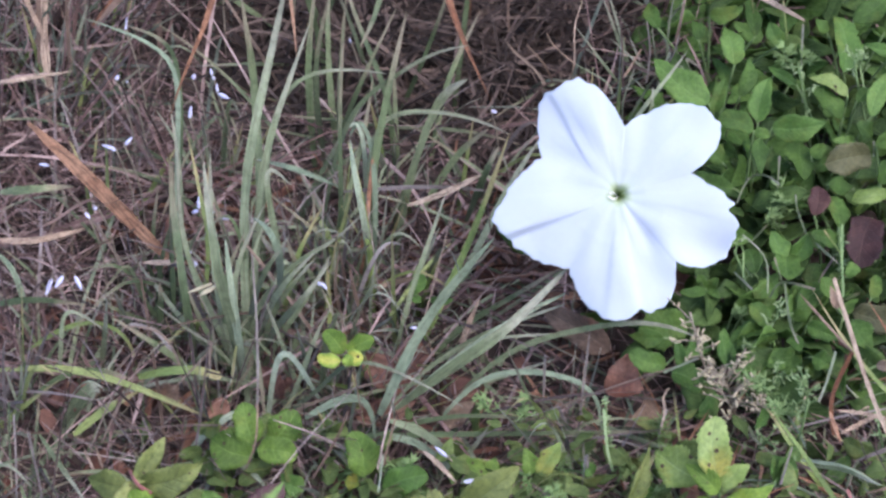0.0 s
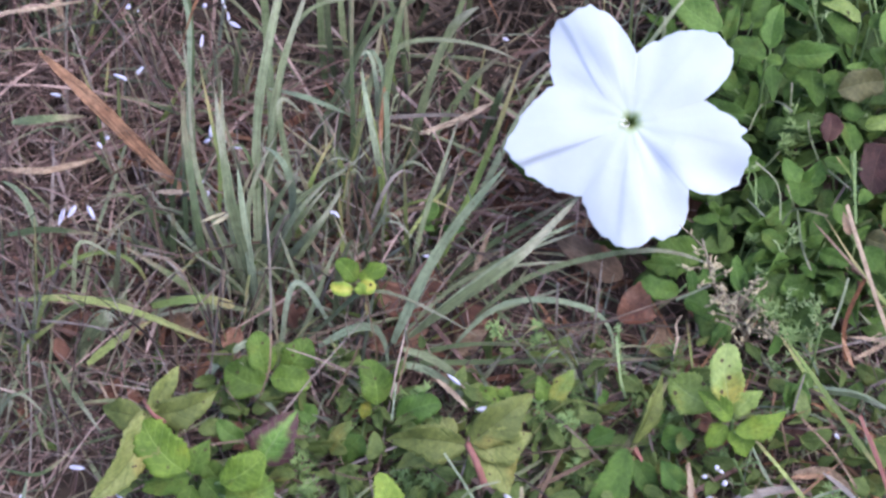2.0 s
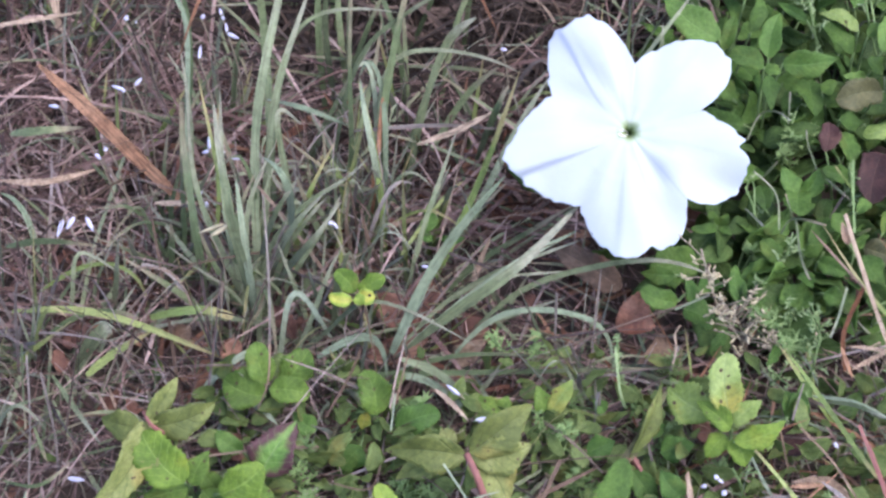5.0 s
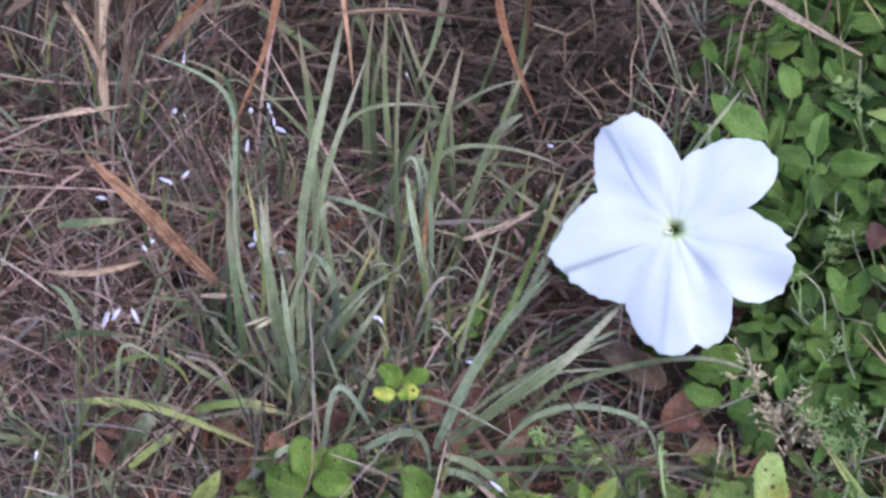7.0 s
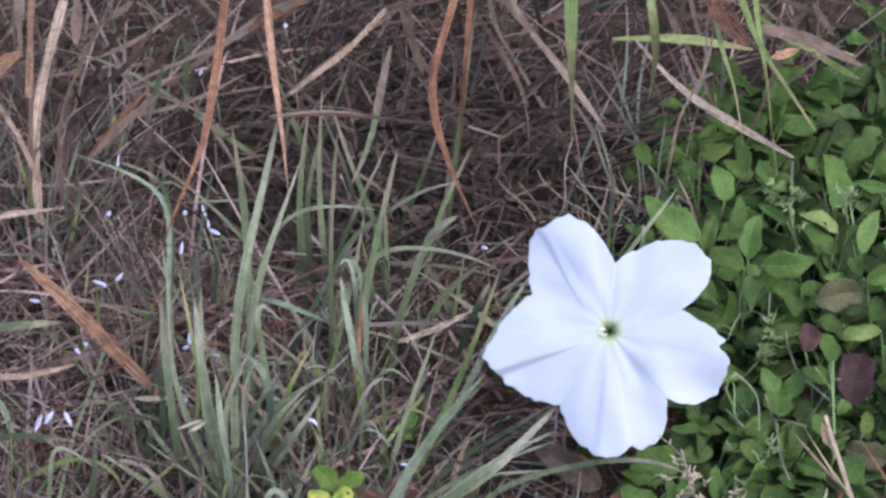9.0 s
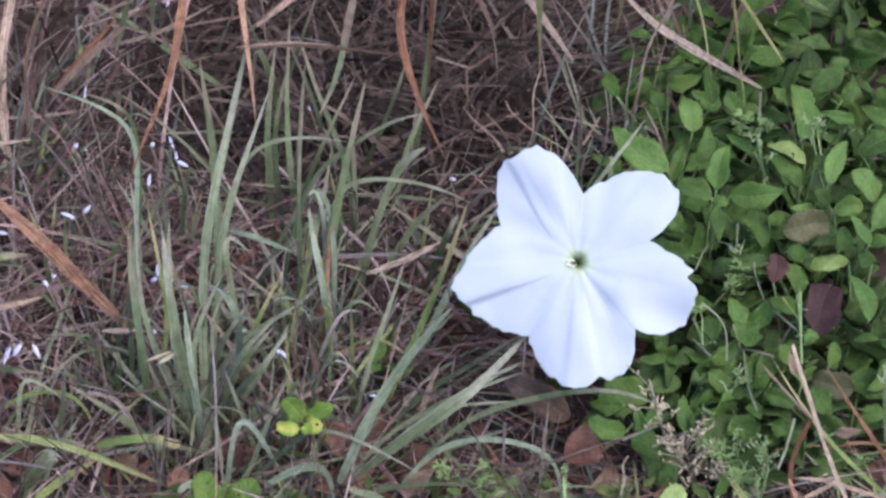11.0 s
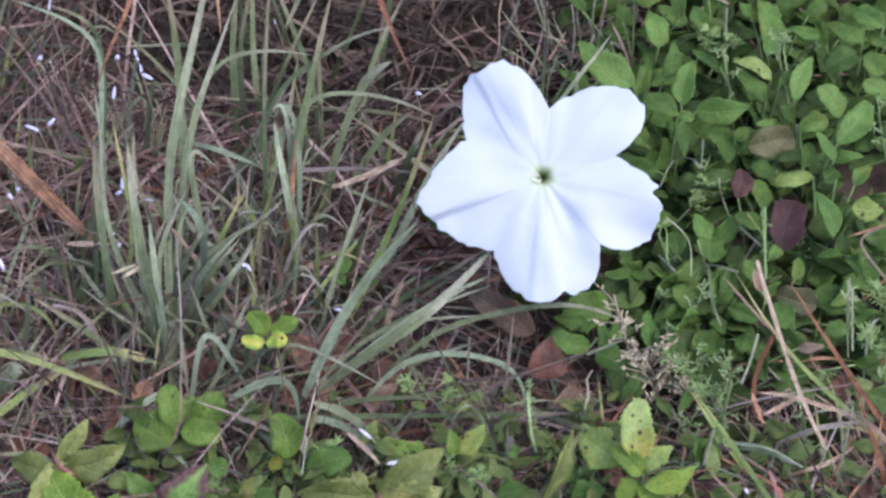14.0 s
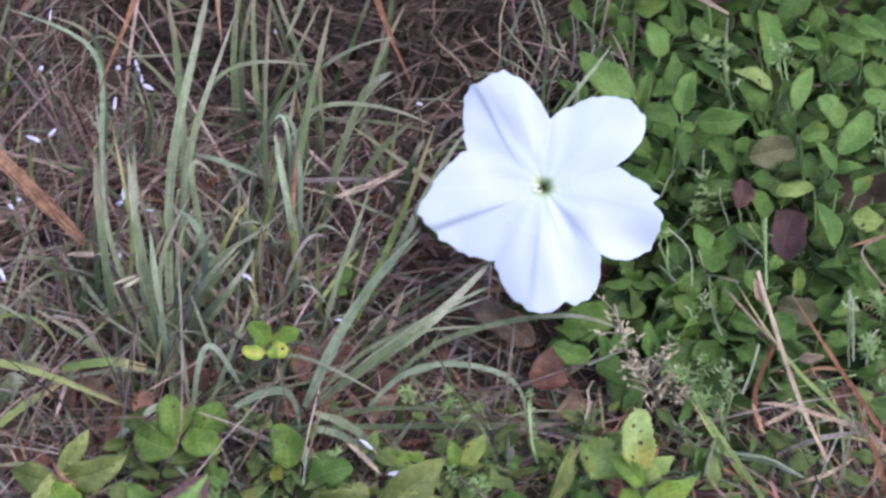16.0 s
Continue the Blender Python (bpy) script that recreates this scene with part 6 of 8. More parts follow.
# plants at the foot of the grass
weed = thing("sprout", (-0.0526, -0.1099, 0), "young sprout with green and yellow oval leaves", "seedling", "seedlings")
leaf(weed, (-0.0511, -0.1535, 0.078), (-0.0608, -0.145, 0.086), 0.0114, LEAF_LIME, "elliptic", stem=STEM_BROWN)
leaf(weed, (-0.0494, -0.152, 0.078), (-0.0354, -0.1471, 0.0828), 0.0095, LEAF_LIME, "elliptic", stem=STEM_BROWN)
leaf(weed, (-0.0521, -0.159, 0.078), (-0.0642, -0.1572, 0.0796), 0.0082, LEAF_YELLOW, "elliptic", label="yellow leaf", stem=STEM_BROWN)
leaf(weed, (-0.0504, -0.159, 0.078), (-0.0405, -0.1575, 0.0796), 0.0088, LEAF_YELLOW, "elliptic", stem=STEM_BROWN)
leaf(weed, (-0.0498, -0.1622, 0.078), (-0.0474, -0.158, 0.082), 0.0069, LEAF_LIME, "elliptic", stem=STEM_BROWN)
weed = thing("sprout", (-0.0982, -0.1637, 0), "seedling with four rounded bright green leaves", "seedling", "seedlings")
leaf(weed, (-0.0962, -0.1924, 0.052), (-0.1017, -0.177, 0.0668), 0.0160, LEAF_BRIGHT, "elliptic")
leaf(weed, (-0.0968, -0.1973, 0.048), (-0.118, -0.1908, 0.054), 0.0205, LEAF_BRIGHT, "elliptic")
leaf(weed, (-0.0943, -0.1962, 0.052), (-0.0736, -0.1981, 0.0504), 0.0160, LEAF_BRIGHT, "elliptic")
leaf(weed, (-0.0883, -0.1908, 0.05), (-0.0742, -0.1785, 0.062), 0.0173, LEAF_BRIGHT, "elliptic")
leaf(weed, (-0.0979, -0.1944, 0.032), (-0.0891, -0.1924, 0.034), 0.0097, LEAF_BRIGHT)
weed = thing("sprout", (-0.1329, -0.2351, 0), "young plant with broad bright green leaves", "seedling", "seedlings")
leaf(weed, (-0.1321, -0.2638, 0.062), (-0.1526, -0.2463, 0.08), 0.0248, LEAF_LIME, "elliptic")
leaf(weed, (-0.1292, -0.2624, 0.058), (-0.1201, -0.2506, 0.0704), 0.0147, LEAF_BRIGHT)
leaf(weed, (-0.1313, -0.2594, 0.052), (-0.155, -0.264, 0.047), 0.0192, LEAF_BRIGHT)
leaf(weed, (-0.1151, -0.2678, 0.058), (-0.0934, -0.2585, 0.068), 0.0191, LEAF_LIME, "elliptic")
leaf(weed, (-0.1125, -0.2719, 0.052), (-0.089, -0.2674, 0.057), 0.0224, LEAF_BRIGHT, "elliptic")
leaf(weed, (-0.1247, -0.2581, 0.048), (-0.1138, -0.2681, 0.038), 0.0192, LEAF_BRIGHT)
leaf(weed, (-0.1303, -0.26, 0.046), (-0.139, -0.2717, 0.034), 0.0192, LEAF_BRIGHT)
leaf(weed, (-0.1042, -0.2812, 0.046), (-0.0876, -0.2776, 0.05), 0.0192, LEAF_BRIGHT)
leaf(weed, (-0.1237, -0.2491, 0.05), (-0.1168, -0.2551, 0.044), 0.0160, LEAF_BRIGHT)
weed = thing("sprout", (-0.0988, -0.2171, 0), "low plant with a purple-edged leaf", "seedling", "seedlings")
leaf(weed, (-0.0964, -0.251, 0.052), (-0.0782, -0.2328, 0.0708), 0.0294, LEAF_PURPLE, label="green leaf browned purple along its edge")
leaf(weed, (-0.1071, -0.2285, 0.042), (-0.1212, -0.2202, 0.05), 0.0141, LEAF_PALE)
leaf(weed, (-0.071, -0.2101, 0.037), (-0.0824, -0.2038, 0.043), 0.0142, LEAF_PALE)
weed = thing("sprout", (-0.0454, -0.1722, 0), "low plant with spotted green oval leaves", "seedling", "seedlings")
leaf(weed, (-0.0396, -0.2103, 0.048), (-0.0459, -0.1939, 0.064), 0.0179, LEAF_BRIGHT, "elliptic")
leaf(weed, (-0.045, -0.2034, 0.042), (-0.048, -0.2096, 0.036), 0.0096, LEAF_YELLOW)
leaf(weed, (-0.0305, -0.2147, 0.042), (-0.0076, -0.2089, 0.048), 0.0161, LEAF_PALE, "elliptic")
leaf(weed, (-0.0536, -0.2177, 0.037), (-0.0679, -0.2217, 0.033), 0.0142, LEAF_PALE)
leaf(weed, (-0.0478, -0.2215, 0.037), (-0.0595, -0.2292, 0.024), 0.0193, LEAF_PALE)
weed = thing("sprout", (-0.0369, -0.2578, 0), "single upright bright yellow-green leaf", "seedling", "seedlings")
leaf(weed, (-0.0349, -0.2921, 0.057), (-0.0368, -0.2752, 0.075), 0.0153, LEAF_LIME, "elliptic", twist=10)
weed = thing("vine_leaf", (-0.1499, -0.1908, 0), "olive green lobed vine leaf with dark veins on its red stalk", "vine leaf", "vine leaves")
leaf(weed, (-0.1507, -0.2399, 0.0800), (-0.1773, -0.2827, 0.0620), 0.0258, LEAF_OLIVE, "ovate", twist=-18, fold=0.34, stem=STEM_RED)
leaf(weed, (-0.1507, -0.2426, 0.0810), (-0.1359, -0.2180, 0.0880), 0.0133, LEAF_OLIVE, "ovate", twist=20, stalk=False)
leaf(weed, (-0.1534, -0.2427, 0.0790), (-0.1743, -0.2341, 0.0760), 0.0188, LEAF_OLIVE, "ovate", twist=-10, stalk=False)
leaf(weed, (-0.1480, -0.2410, 0.0780), (-0.1171, -0.2319, 0.0840), 0.0235, LEAF_OLIVE, "ovate", twist=20, fold=0.3, stem=STEM_RED)
part("stalk", tube([(-0.1524, -0.2361, 0.0830), (-0.1483, -0.2451, 0.0840), (-0.1424, -0.2443, 0.0760)], 0.0009, 0.0013), STEM_RED, weed, "dark red leaf stalk")
weed = thing("vine_leaf", (0.0066, -0.2124, 0), "large olive lobed vine leaf on a thick red stalk", "vine leaf", "vine leaves")
leaf(weed, (0.0053, -0.2613, 0.0780), (-0.0346, -0.2564, 0.0760), 0.0235, LEAF_OLIVE, "ovate", twist=-24, fold=0.4, stem=STEM_RED)
leaf(weed, (0.0039, -0.2556, 0.0700), (-0.0297, -0.2610, 0.0600), 0.0188, LEAF_OLIVE, "ovate", twist=14, stalk=False)
leaf(weed, (-0.0016, -0.2547, 0.0760), (-0.0064, -0.2445, 0.0800), 0.0125, LEAF_OLIVE, "ovate", stalk=False)
leaf(weed, (0.0069, -0.2612, 0.0800), (0.0381, -0.2389, 0.0900), 0.0266, LEAF_OLIVE, "ovate", twist=16, fold=0.3, stem=STEM_RED)
leaf(weed, (0.0073, -0.2589, 0.0740), (0.0258, -0.2760, 0.0580), 0.0290, LEAF_OLIVE, "ovate", twist=-14, stalk=False)
leaf(weed, (0.0077, -0.2606, 0.0770), (0.0373, -0.2525, 0.0760), 0.0235, LEAF_OLIVE, "ovate", twist=6, stalk=False)
part("stalk", tube([(0.0052, -0.2659, 0.0850), (0.0098, -0.2755, 0.0820), (0.0135, -0.2800, 0.0700)], 0.0017, 0.0021), STEM_RED, weed, "thick red stalk")
weed = thing("vine_leaf", (0.0968, -0.2232, 0), "wilted dull green vine leaf with a dark red stalk", "vine leaf", "vine leaves")
leaf(weed, (0.0857, -0.2465, 0.057), (0.1027, -0.2198, 0.0846), 0.0115, LEAF_OLIVE, "lance", twist=40, stem=STEM_RED)
leaf(weed, (0.0843, -0.2465, 0.057), (0.0618, -0.2698, 0.033), 0.0220, LEAF, stem=STEM_RED)
leaf(weed, (0.0876, -0.2457, 0.047), (0.0988, -0.2623, 0.0272), 0.0160, LEAF, stem=STEM_RED)
weed = thing("sprout", (0.142, -0.2051, 0), "light green plant with spotted yellowing leaves", "seedling", "seedlings")
leaf(weed, (0.1352, -0.2314, 0.072), (0.1342, -0.21, 0.094), 0.0190, LEAF_SPOTTED, "elliptic")
leaf(weed, (0.1286, -0.2207, 0.058), (0.1067, -0.2105, 0.068), 0.0210, LEAF_SPOTTED, "elliptic")
leaf(weed, (0.1355, -0.2375, 0.068), (0.1189, -0.2275, 0.078), 0.0146, LEAF_LIME)
leaf(weed, (0.1368, -0.2437, 0.066), (0.1623, -0.2367, 0.0736), 0.0152, LEAF_LIME)
leaf(weed, (0.1333, -0.2361, 0.062), (0.1237, -0.2439, 0.054), 0.0159, LEAF_LIME)
leaf(weed, (0.137, -0.2332, 0.068), (0.1515, -0.2259, 0.0756), 0.0140, LEAF_SPOTTED)
leaf(weed, (0.1364, -0.2387, 0.062), (0.143, -0.2486, 0.052), 0.0178, LEAF_LIME)
leaf(weed, (0.1488, -0.2243, 0.042), (0.163, -0.2224, 0.044), 0.0161, LEAF_SPOTTED)
weed = thing("sprout", (0.1129, -0.201, 0), "small dark green leaves low beside the vine", "seedling", "seedlings")
leaf(weed, (0.1028, -0.231, 0.042), (0.1199, -0.2282, 0.045), 0.0180, LEAF_PALE)
leaf(weed, (0.1122, -0.2598, 0.042), (0.1011, -0.2498, 0.052), 0.0161, LEAF_PALE)
leaf(weed, (0.1035, -0.2201, 0.042), (0.0979, -0.2139, 0.048), 0.0129, LEAF_PALE)
leaf(weed, (0.066, -0.2306, 0.042), (0.0802, -0.2267, 0.046), 0.0161, LEAF_PALE)
leaf(weed, (0.1758, -0.2099, 0.042), (0.1673, -0.1995, 0.052), 0.0180, LEAF_PALE)
weed = thing("sprout", (0.0432, -0.1655, 0), "small plant with pale rounded leaves in the thatch", "seedling", "seedlings")
leaf(weed, (0.0441, -0.2045, 0.042), (0.0414, -0.1941, 0.052), 0.0116, LEAF_BRIGHT)
leaf(weed, (0.0485, -0.2045, 0.042), (0.0601, -0.1923, 0.054), 0.0135, LEAF_SPOTTED)
leaf(weed, (0.0241, -0.2001, 0.037), (0.0098, -0.1936, 0.043), 0.0142, LEAF_BRIGHT)
leaf(weed, (0.0241, -0.2001, 0.037), (0.0271, -0.1938, 0.043), 0.0116, LEAF_BRIGHT)
leaf(weed, (0.0761, -0.2007, 0.037), (0.0704, -0.1954, 0.042), 0.0103, LEAF_PALE)
weed = thing("sprout", (-0.0124, -0.0535, 0), "tiny seedling with small green leaves in dead grass", "seedling", "seedlings")
leaf(weed, (-0.015, -0.0812, 0.047), (-0.0141, -0.0695, 0.057), 0.0109, LEAF_PALE)
leaf(weed, (-0.0074, -0.0806, 0.042), (0.0064, -0.0806, 0.042), 0.0077, LEAF_PALE)
leaf(weed, (-0.0119, -0.0827, 0.042), (-0.0196, -0.0781, 0.046), 0.0071, LEAF_PALE)

# straws and stems over the seedlings
straw = thing("dry_straw", (0.19, -0.2, 0), "crossing dry straws and thin stems over low seedlings", "dry straw", "dry straws")
blade(straw, [(0.1628, -0.2036, 0.0900), (0.1780, -0.2193, 0.0767), (0.2017, -0.2586, 0.0633), (0.2091, -0.2561, 0.0500)], 0.0023, GRASS_YELLOW, "lance", twist=20)
blade(straw, [(0.1697, -0.2384, 0.0700), (0.1847, -0.2512, 0.0600), (0.1959, -0.2666, 0.0500)], 0.0010, STRAW, "stem", twist=20)
blade(straw, [(0.1975, -0.2411, 0.0750), (0.2054, -0.2699, 0.0675), (0.2104, -0.2867, 0.0600)], 0.0016, STEM_RED, "stem", twist=20)
blade(straw, [(0.1123, -0.2654, 0.0700), (0.1138, -0.2712, 0.0550), (0.1149, -0.2807, 0.0400)], 0.0027, STRAW, "lance", twist=20)
blade(straw, [(0.1314, -0.2781, 0.0500), (0.1442, -0.2732, 0.0525), (0.1587, -0.2718, 0.0550)], 0.0031, STRAW_GREY, "lance", twist=20)
blade(straw, [(0.1451, -0.2404, 0.0550), (0.1528, -0.2512, 0.0425), (0.1644, -0.2649, 0.0300)], 0.0014, GRASS_PALE, "stem", twist=20)
blade(straw, [(0.1645, -0.2594, 0.0500), (0.1815, -0.2582, 0.0500)], 0.0031, STRAW_RUST, "lance", twist=20)
blade(straw, [(0.1784, -0.2645, 0.0600), (0.1899, -0.2722, 0.0550), (0.2031, -0.2885, 0.0500)], 0.0023, STRAW_GREY, "lance", twist=20)
blade(straw, [(0.1465, -0.2642, 0.0500), (0.1477, -0.2726, 0.0300)], 0.0008, STRAW, "stem", twist=20)
blade(straw, [(0.1595, -0.2392, 0.0700), (0.1659, -0.2404, 0.0400)], 0.0008, STRAW, "stem", twist=20)
blade(straw, [(0.0944, -0.2338, 0.0600), (0.0994, -0.2423, 0.0400)], 0.0010, STRAW_GREY, "stem", twist=20)
blade(straw, [(0.0880, -0.2433, 0.0550), (0.0947, -0.2487, 0.0425), (0.1026, -0.2570, 0.0300)], 0.0016, STEM_RED, "stem", twist=20)
blade(straw, [(0.1047, -0.2188, 0.0750), (0.0929, -0.2361, 0.0650), (0.0843, -0.2459, 0.0550), (0.0672, -0.2593, 0.0450)], 0.0053, LEAF_DULL, "lance", twist=20)
blade(straw, [(0.2013, -0.1921, 0.0600), (0.2225, -0.1789, 0.0600)], 0.0026, STRAW, "lance", twist=20)
blade(straw, [(0.1952, -0.1855, 0.0700), (0.2006, -0.1979, 0.0600)], 0.0021, STRAW_ORANGE, "lance", twist=20)
blade(straw, [(0.1154, -0.1668, 0.0500), (0.1117, -0.1756, 0.0400)], 0.0010, STRAW_GREY, "stem", twist=20)
blade(straw, [(0.0817, -0.1796, 0.0650), (0.0834, -0.1975, 0.0525), (0.0867, -0.2003, 0.0400)], 0.0012, HUSK_GREEN, "stem", twist=20)
blade(straw, [(0.1960, -0.2719, 0.0500), (0.2041, -0.2859, 0.0500)], 0.0017, STRAW_ORANGE, "lance", twist=20)
blade(straw, [(0.1602, -0.2819, 0.0500), (0.1752, -0.2716, 0.0500), (0.1897, -0.2665, 0.0500)], 0.0013, GRASS_PALE, "lance", twist=20)
blade(straw, [(0.1758, -0.2013, 0.0600), (0.1694, -0.2172, 0.0500)], 0.0008, STRAW_GREY, "stem", twist=20)
blade(straw, [(-0.2124, -0.2835, 0.0500), (-0.2112, -0.2760, 0.0550), (-0.2086, -0.2677, 0.0600)], 0.0010, STRAW, "stem", twist=20)
blade(straw, [(-0.2166, -0.1878, 0.0700), (-0.2141, -0.2161, 0.0500), (-0.2147, -0.2405, 0.0300)], 0.0008, STRAW_GREY, "stem", twist=20)
blade(straw, [(-0.2081, -0.1993, 0.0700), (-0.2039, -0.2125, 0.0567), (-0.2016, -0.2201, 0.0433), (-0.2009, -0.2315, 0.0300)], 0.0011, STRAW_GREY, "stem", twist=20)
blade(straw, [(-0.2200, -0.1800, 0.0700), (-0.2181, -0.2019, 0.0600), (-0.2160, -0.2198, 0.0500)], 0.0007, GRASS_DARK, "stem", twist=20)
blade(straw, [(-0.2043, -0.1926, 0.0600), (-0.1957, -0.2013, 0.0500), (-0.1799, -0.2204, 0.0400)], 0.0027, GRASS, "lance", twist=20)
blade(straw, [(-0.1728, -0.1831, 0.0750), (-0.1642, -0.1920, 0.0675), (-0.1548, -0.2018, 0.0600)], 0.0007, STRAW_GREY, "stem", twist=20)
blade(straw, [(-0.1806, -0.2034, 0.0600), (-0.1742, -0.2160, 0.0600)], 0.0013, STRAW, "lance", twist=20)
blade(straw, [(-0.1752, -0.1997, 0.0600), (-0.1700, -0.2153, 0.0600)], 0.0013, STRAW, "lance", twist=20)
blade(straw, [(-0.2099, -0.2263, 0.0600), (-0.2054, -0.2321, 0.0400)], 0.0019, GRASS_DARK, "lance", twist=20)
blade(straw, [(-0.0928, -0.1905, 0.0800), (-0.0935, -0.2064, 0.0700), (-0.0987, -0.2157, 0.0600)], 0.0008, STRAW, "stem", twist=20)
blade(straw, [(-0.2232, -0.2525, 0.0500), (-0.2058, -0.2563, 0.0500), (-0.1917, -0.2421, 0.0500)], 0.0019, GRASS_DARK, "lance", twist=20)
blade(straw, [(-0.0649, -0.2217, 0.0600), (-0.0531, -0.1989, 0.0650), (-0.0481, -0.1861, 0.0700)], 0.0010, STRAW_BROWN, "stem", twist=20)
blade(straw, [(-0.0242, -0.1815, 0.0600), (-0.0304, -0.2053, 0.0500)], 0.0008, STRAW, "stem", twist=20)
blade(straw, [(-0.0058, -0.2716, 0.0850), (0.0037, -0.2801, 0.0725), (0.0151, -0.2946, 0.0600)], 0.0010, GRASS_PALE, "stem", twist=20)
blade(straw, [(-0.0019, -0.3020, 0.0800), (0.0063, -0.2902, 0.0800), (0.0206, -0.2847, 0.0800)], 0.0014, GRASS, "lance", twist=20)
blade(straw, [(0.0308, -0.2880, 0.0800), (0.0320, -0.2873, 0.0500)], 0.0026, HUSK, "lance", twist=20)
blade(straw, [(0.0403, -0.2649, 0.0400), (0.0516, -0.2496, 0.0600)], 0.0019, STRAW_BROWN, "stem", twist=20)
blade(straw, [(0.0360, -0.2634, 0.0450), (0.0704, -0.2463, 0.0500)], 0.0021, STRAW_BROWN, "lance", twist=20)
blade(straw, [(-0.0101, -0.1994, 0.0550), (-0.0029, -0.2050, 0.0525), (0.0064, -0.2156, 0.0500)], 0.0026, STRAW, "lance", twist=20)
blade(straw, [(-0.0301, -0.2062, 0.0600), (-0.0324, -0.2221, 0.0500)], 0.0008, GRASS_PALE, "stem", twist=20)
blade(straw, [(-0.0623, -0.2545, 0.0500), (-0.0425, -0.2601, 0.0500), (-0.0371, -0.2440, 0.0500)], 0.0008, STRAW_BROWN, "stem", twist=20)
blade(straw, [(-0.0534, -0.2758, 0.0500), (-0.0397, -0.2619, 0.0500)], 0.0017, GRASS_DARK, "lance", twist=20)

# dead leaves lying in the thatch
dead_leaf((0.0867, -0.1403, 0.032), (0.1009, -0.1192, 0.042), 0.0269, LEAF_RED, "dry red-brown dead leaf lying in thatch", 10)
dead_leaf((0.0898, -0.1098, 0.032), (0.0524, -0.0873, 0.042), 0.0237, LEAF_TAN, "dry tan dead leaf half under grass", -10)
dead_leaf((-0.0075, -0.1238, 0.024), (-0.0499, -0.1121, 0.032), 0.0256, LEAF_RED, "dry red-brown dead leaf lying in thatch", 0)
dead_leaf((-0.0467, -0.1452, 0.0192), (-0.0136, -0.1379, 0.024), 0.0192, LEAF_RED, "dry red-brown dead leaf lying in thatch", 0)
dead_leaf((-0.0017, -0.1498, 0.0192), (0.0163, -0.1453, 0.032), 0.0160, LEAF_TAN, "dry tan dead leaf half under grass", 0)
dead_leaf((-0.1151, -0.1437, 0.032), (-0.1207, -0.1603, 0.024), 0.0141, LEAF_RED, "dry red-brown dead leaf lying in thatch", 0)
dead_leaf((-0.1095, -0.2065, 0.024), (-0.1254, -0.2202, 0.032), 0.0192, LEAF_RED, "dry red-brown dead leaf lying in thatch", 0)
dead_leaf((0.1126, -0.1395, 0.024), (0.0959, -0.1622, 0.032), 0.0211, LEAF_TAN, "dry tan dead leaf half under grass", 0)
dead_leaf((-0.1505, -0.0071, 0.037), (-0.1452, -0.0469, 0.032), 0.0115, LEAF_RED, "dry red-brown dead leaf lying in thatch", 0)
dead_leaf((-0.0859, -0.1369, 0.024), (-0.0982, -0.1196, 0.032), 0.0141, LEAF_RED, "dry red-brown dead leaf lying in thatch", 0)
dead_leaf((0.1768, -0.209, 0.032), (0.1582, -0.2236, 0.032), 0.0211, LEAF_MAROON, "dark maroon dead leaf on the ground", 0)
dead_leaf((0.013, -0.1698, 0.024), (-0.0135, -0.1802, 0.032), 0.0141, LEAF_TAN, "dry tan dead leaf half under grass", 0)
dead_leaf((-0.151, -0.1432, 0.032), (-0.1395, -0.1353, 0.032), 0.0141, LEAF_TAN, "dry tan dead leaf half under grass", 0)
dead_leaf((0.2025, -0.1195, 0.042), (0.2234, -0.1062, 0.032), 0.0160, LEAF_RED, "dry red-brown dead leaf lying in thatch", 0)
dead_leaf((0.1992, -0.0723, 0.032), (0.1782, -0.0636, 0.032), 0.0128, LEAF_MAROON, "dark maroon dead leaf on the ground", 0)

# small blossoms and seeding weeds
blossom((-0.175, -0.0091, 0), (-0.179, -0.0151, 0.092), [(-0.0088, 0.0022, 0.0022, 0.0016), (-0.0025, -0.0004, -0.0004, 0.0013)])
blossom((-0.1706, -0.0059, 0), (-0.1746, -0.0119, 0.092), [(0.0050, 0.0038, 0.0038, 0.0016)])
blossom((-0.212, -0.0115, 0), (-0.216, -0.0175, 0.082), [(-0.0069, 0.0009, 0.0009, 0.0016)])
blossom((-0.135, 0.0043, 0), (-0.139, -0.0017, 0.102), [(0.0012, 0.0062, 0.0062, 0.0016)])
blossom((-0.1209, 0.0262, 0), (-0.1249, 0.0202, 0.102), [(0.0075, -0.0026, -0.0026, 0.0019), (-0.0006, 0.0044, 0.0044, 0.0012)])
blossom((-0.1247, 0.0405, 0), (-0.1287, 0.0345, 0.102), [(-0.0012, 0.0035, 0.0035, 0.0012), (0.0016, -0.0018, -0.0018, 0.0012)])
blossom((-0.1783, 0.0367, 0), (-0.1823, 0.0307, 0.102), [(0.0019, 0.0026, 0.0026, 0.0019)])
blossom((-0.1714, 0.0343, 0), (-0.1754, 0.0283, 0.102), [(-0.0006, 0.0013, 0.0013, 0.0009)])
blossom((-0.1745, 0.0677, 0), (-0.1785, 0.0617, 0.112), [(0.0000, 0.0031, 0.0031, 0.0009), (0.0006, 0.0066, 0.0066, 0.0006)])
blossom((-0.1263, -0.0566, 0), (-0.1303, -0.0626, 0.092), [(0.0000, 0.0062, 0.0062, 0.0016), (-0.0044, -0.0013, -0.0013, 0.0016)])
blossom((-0.1177, -0.0587, 0), (-0.1217, -0.0647, 0.092), [(-0.0056, 0.0009, 0.0009, 0.0016)])
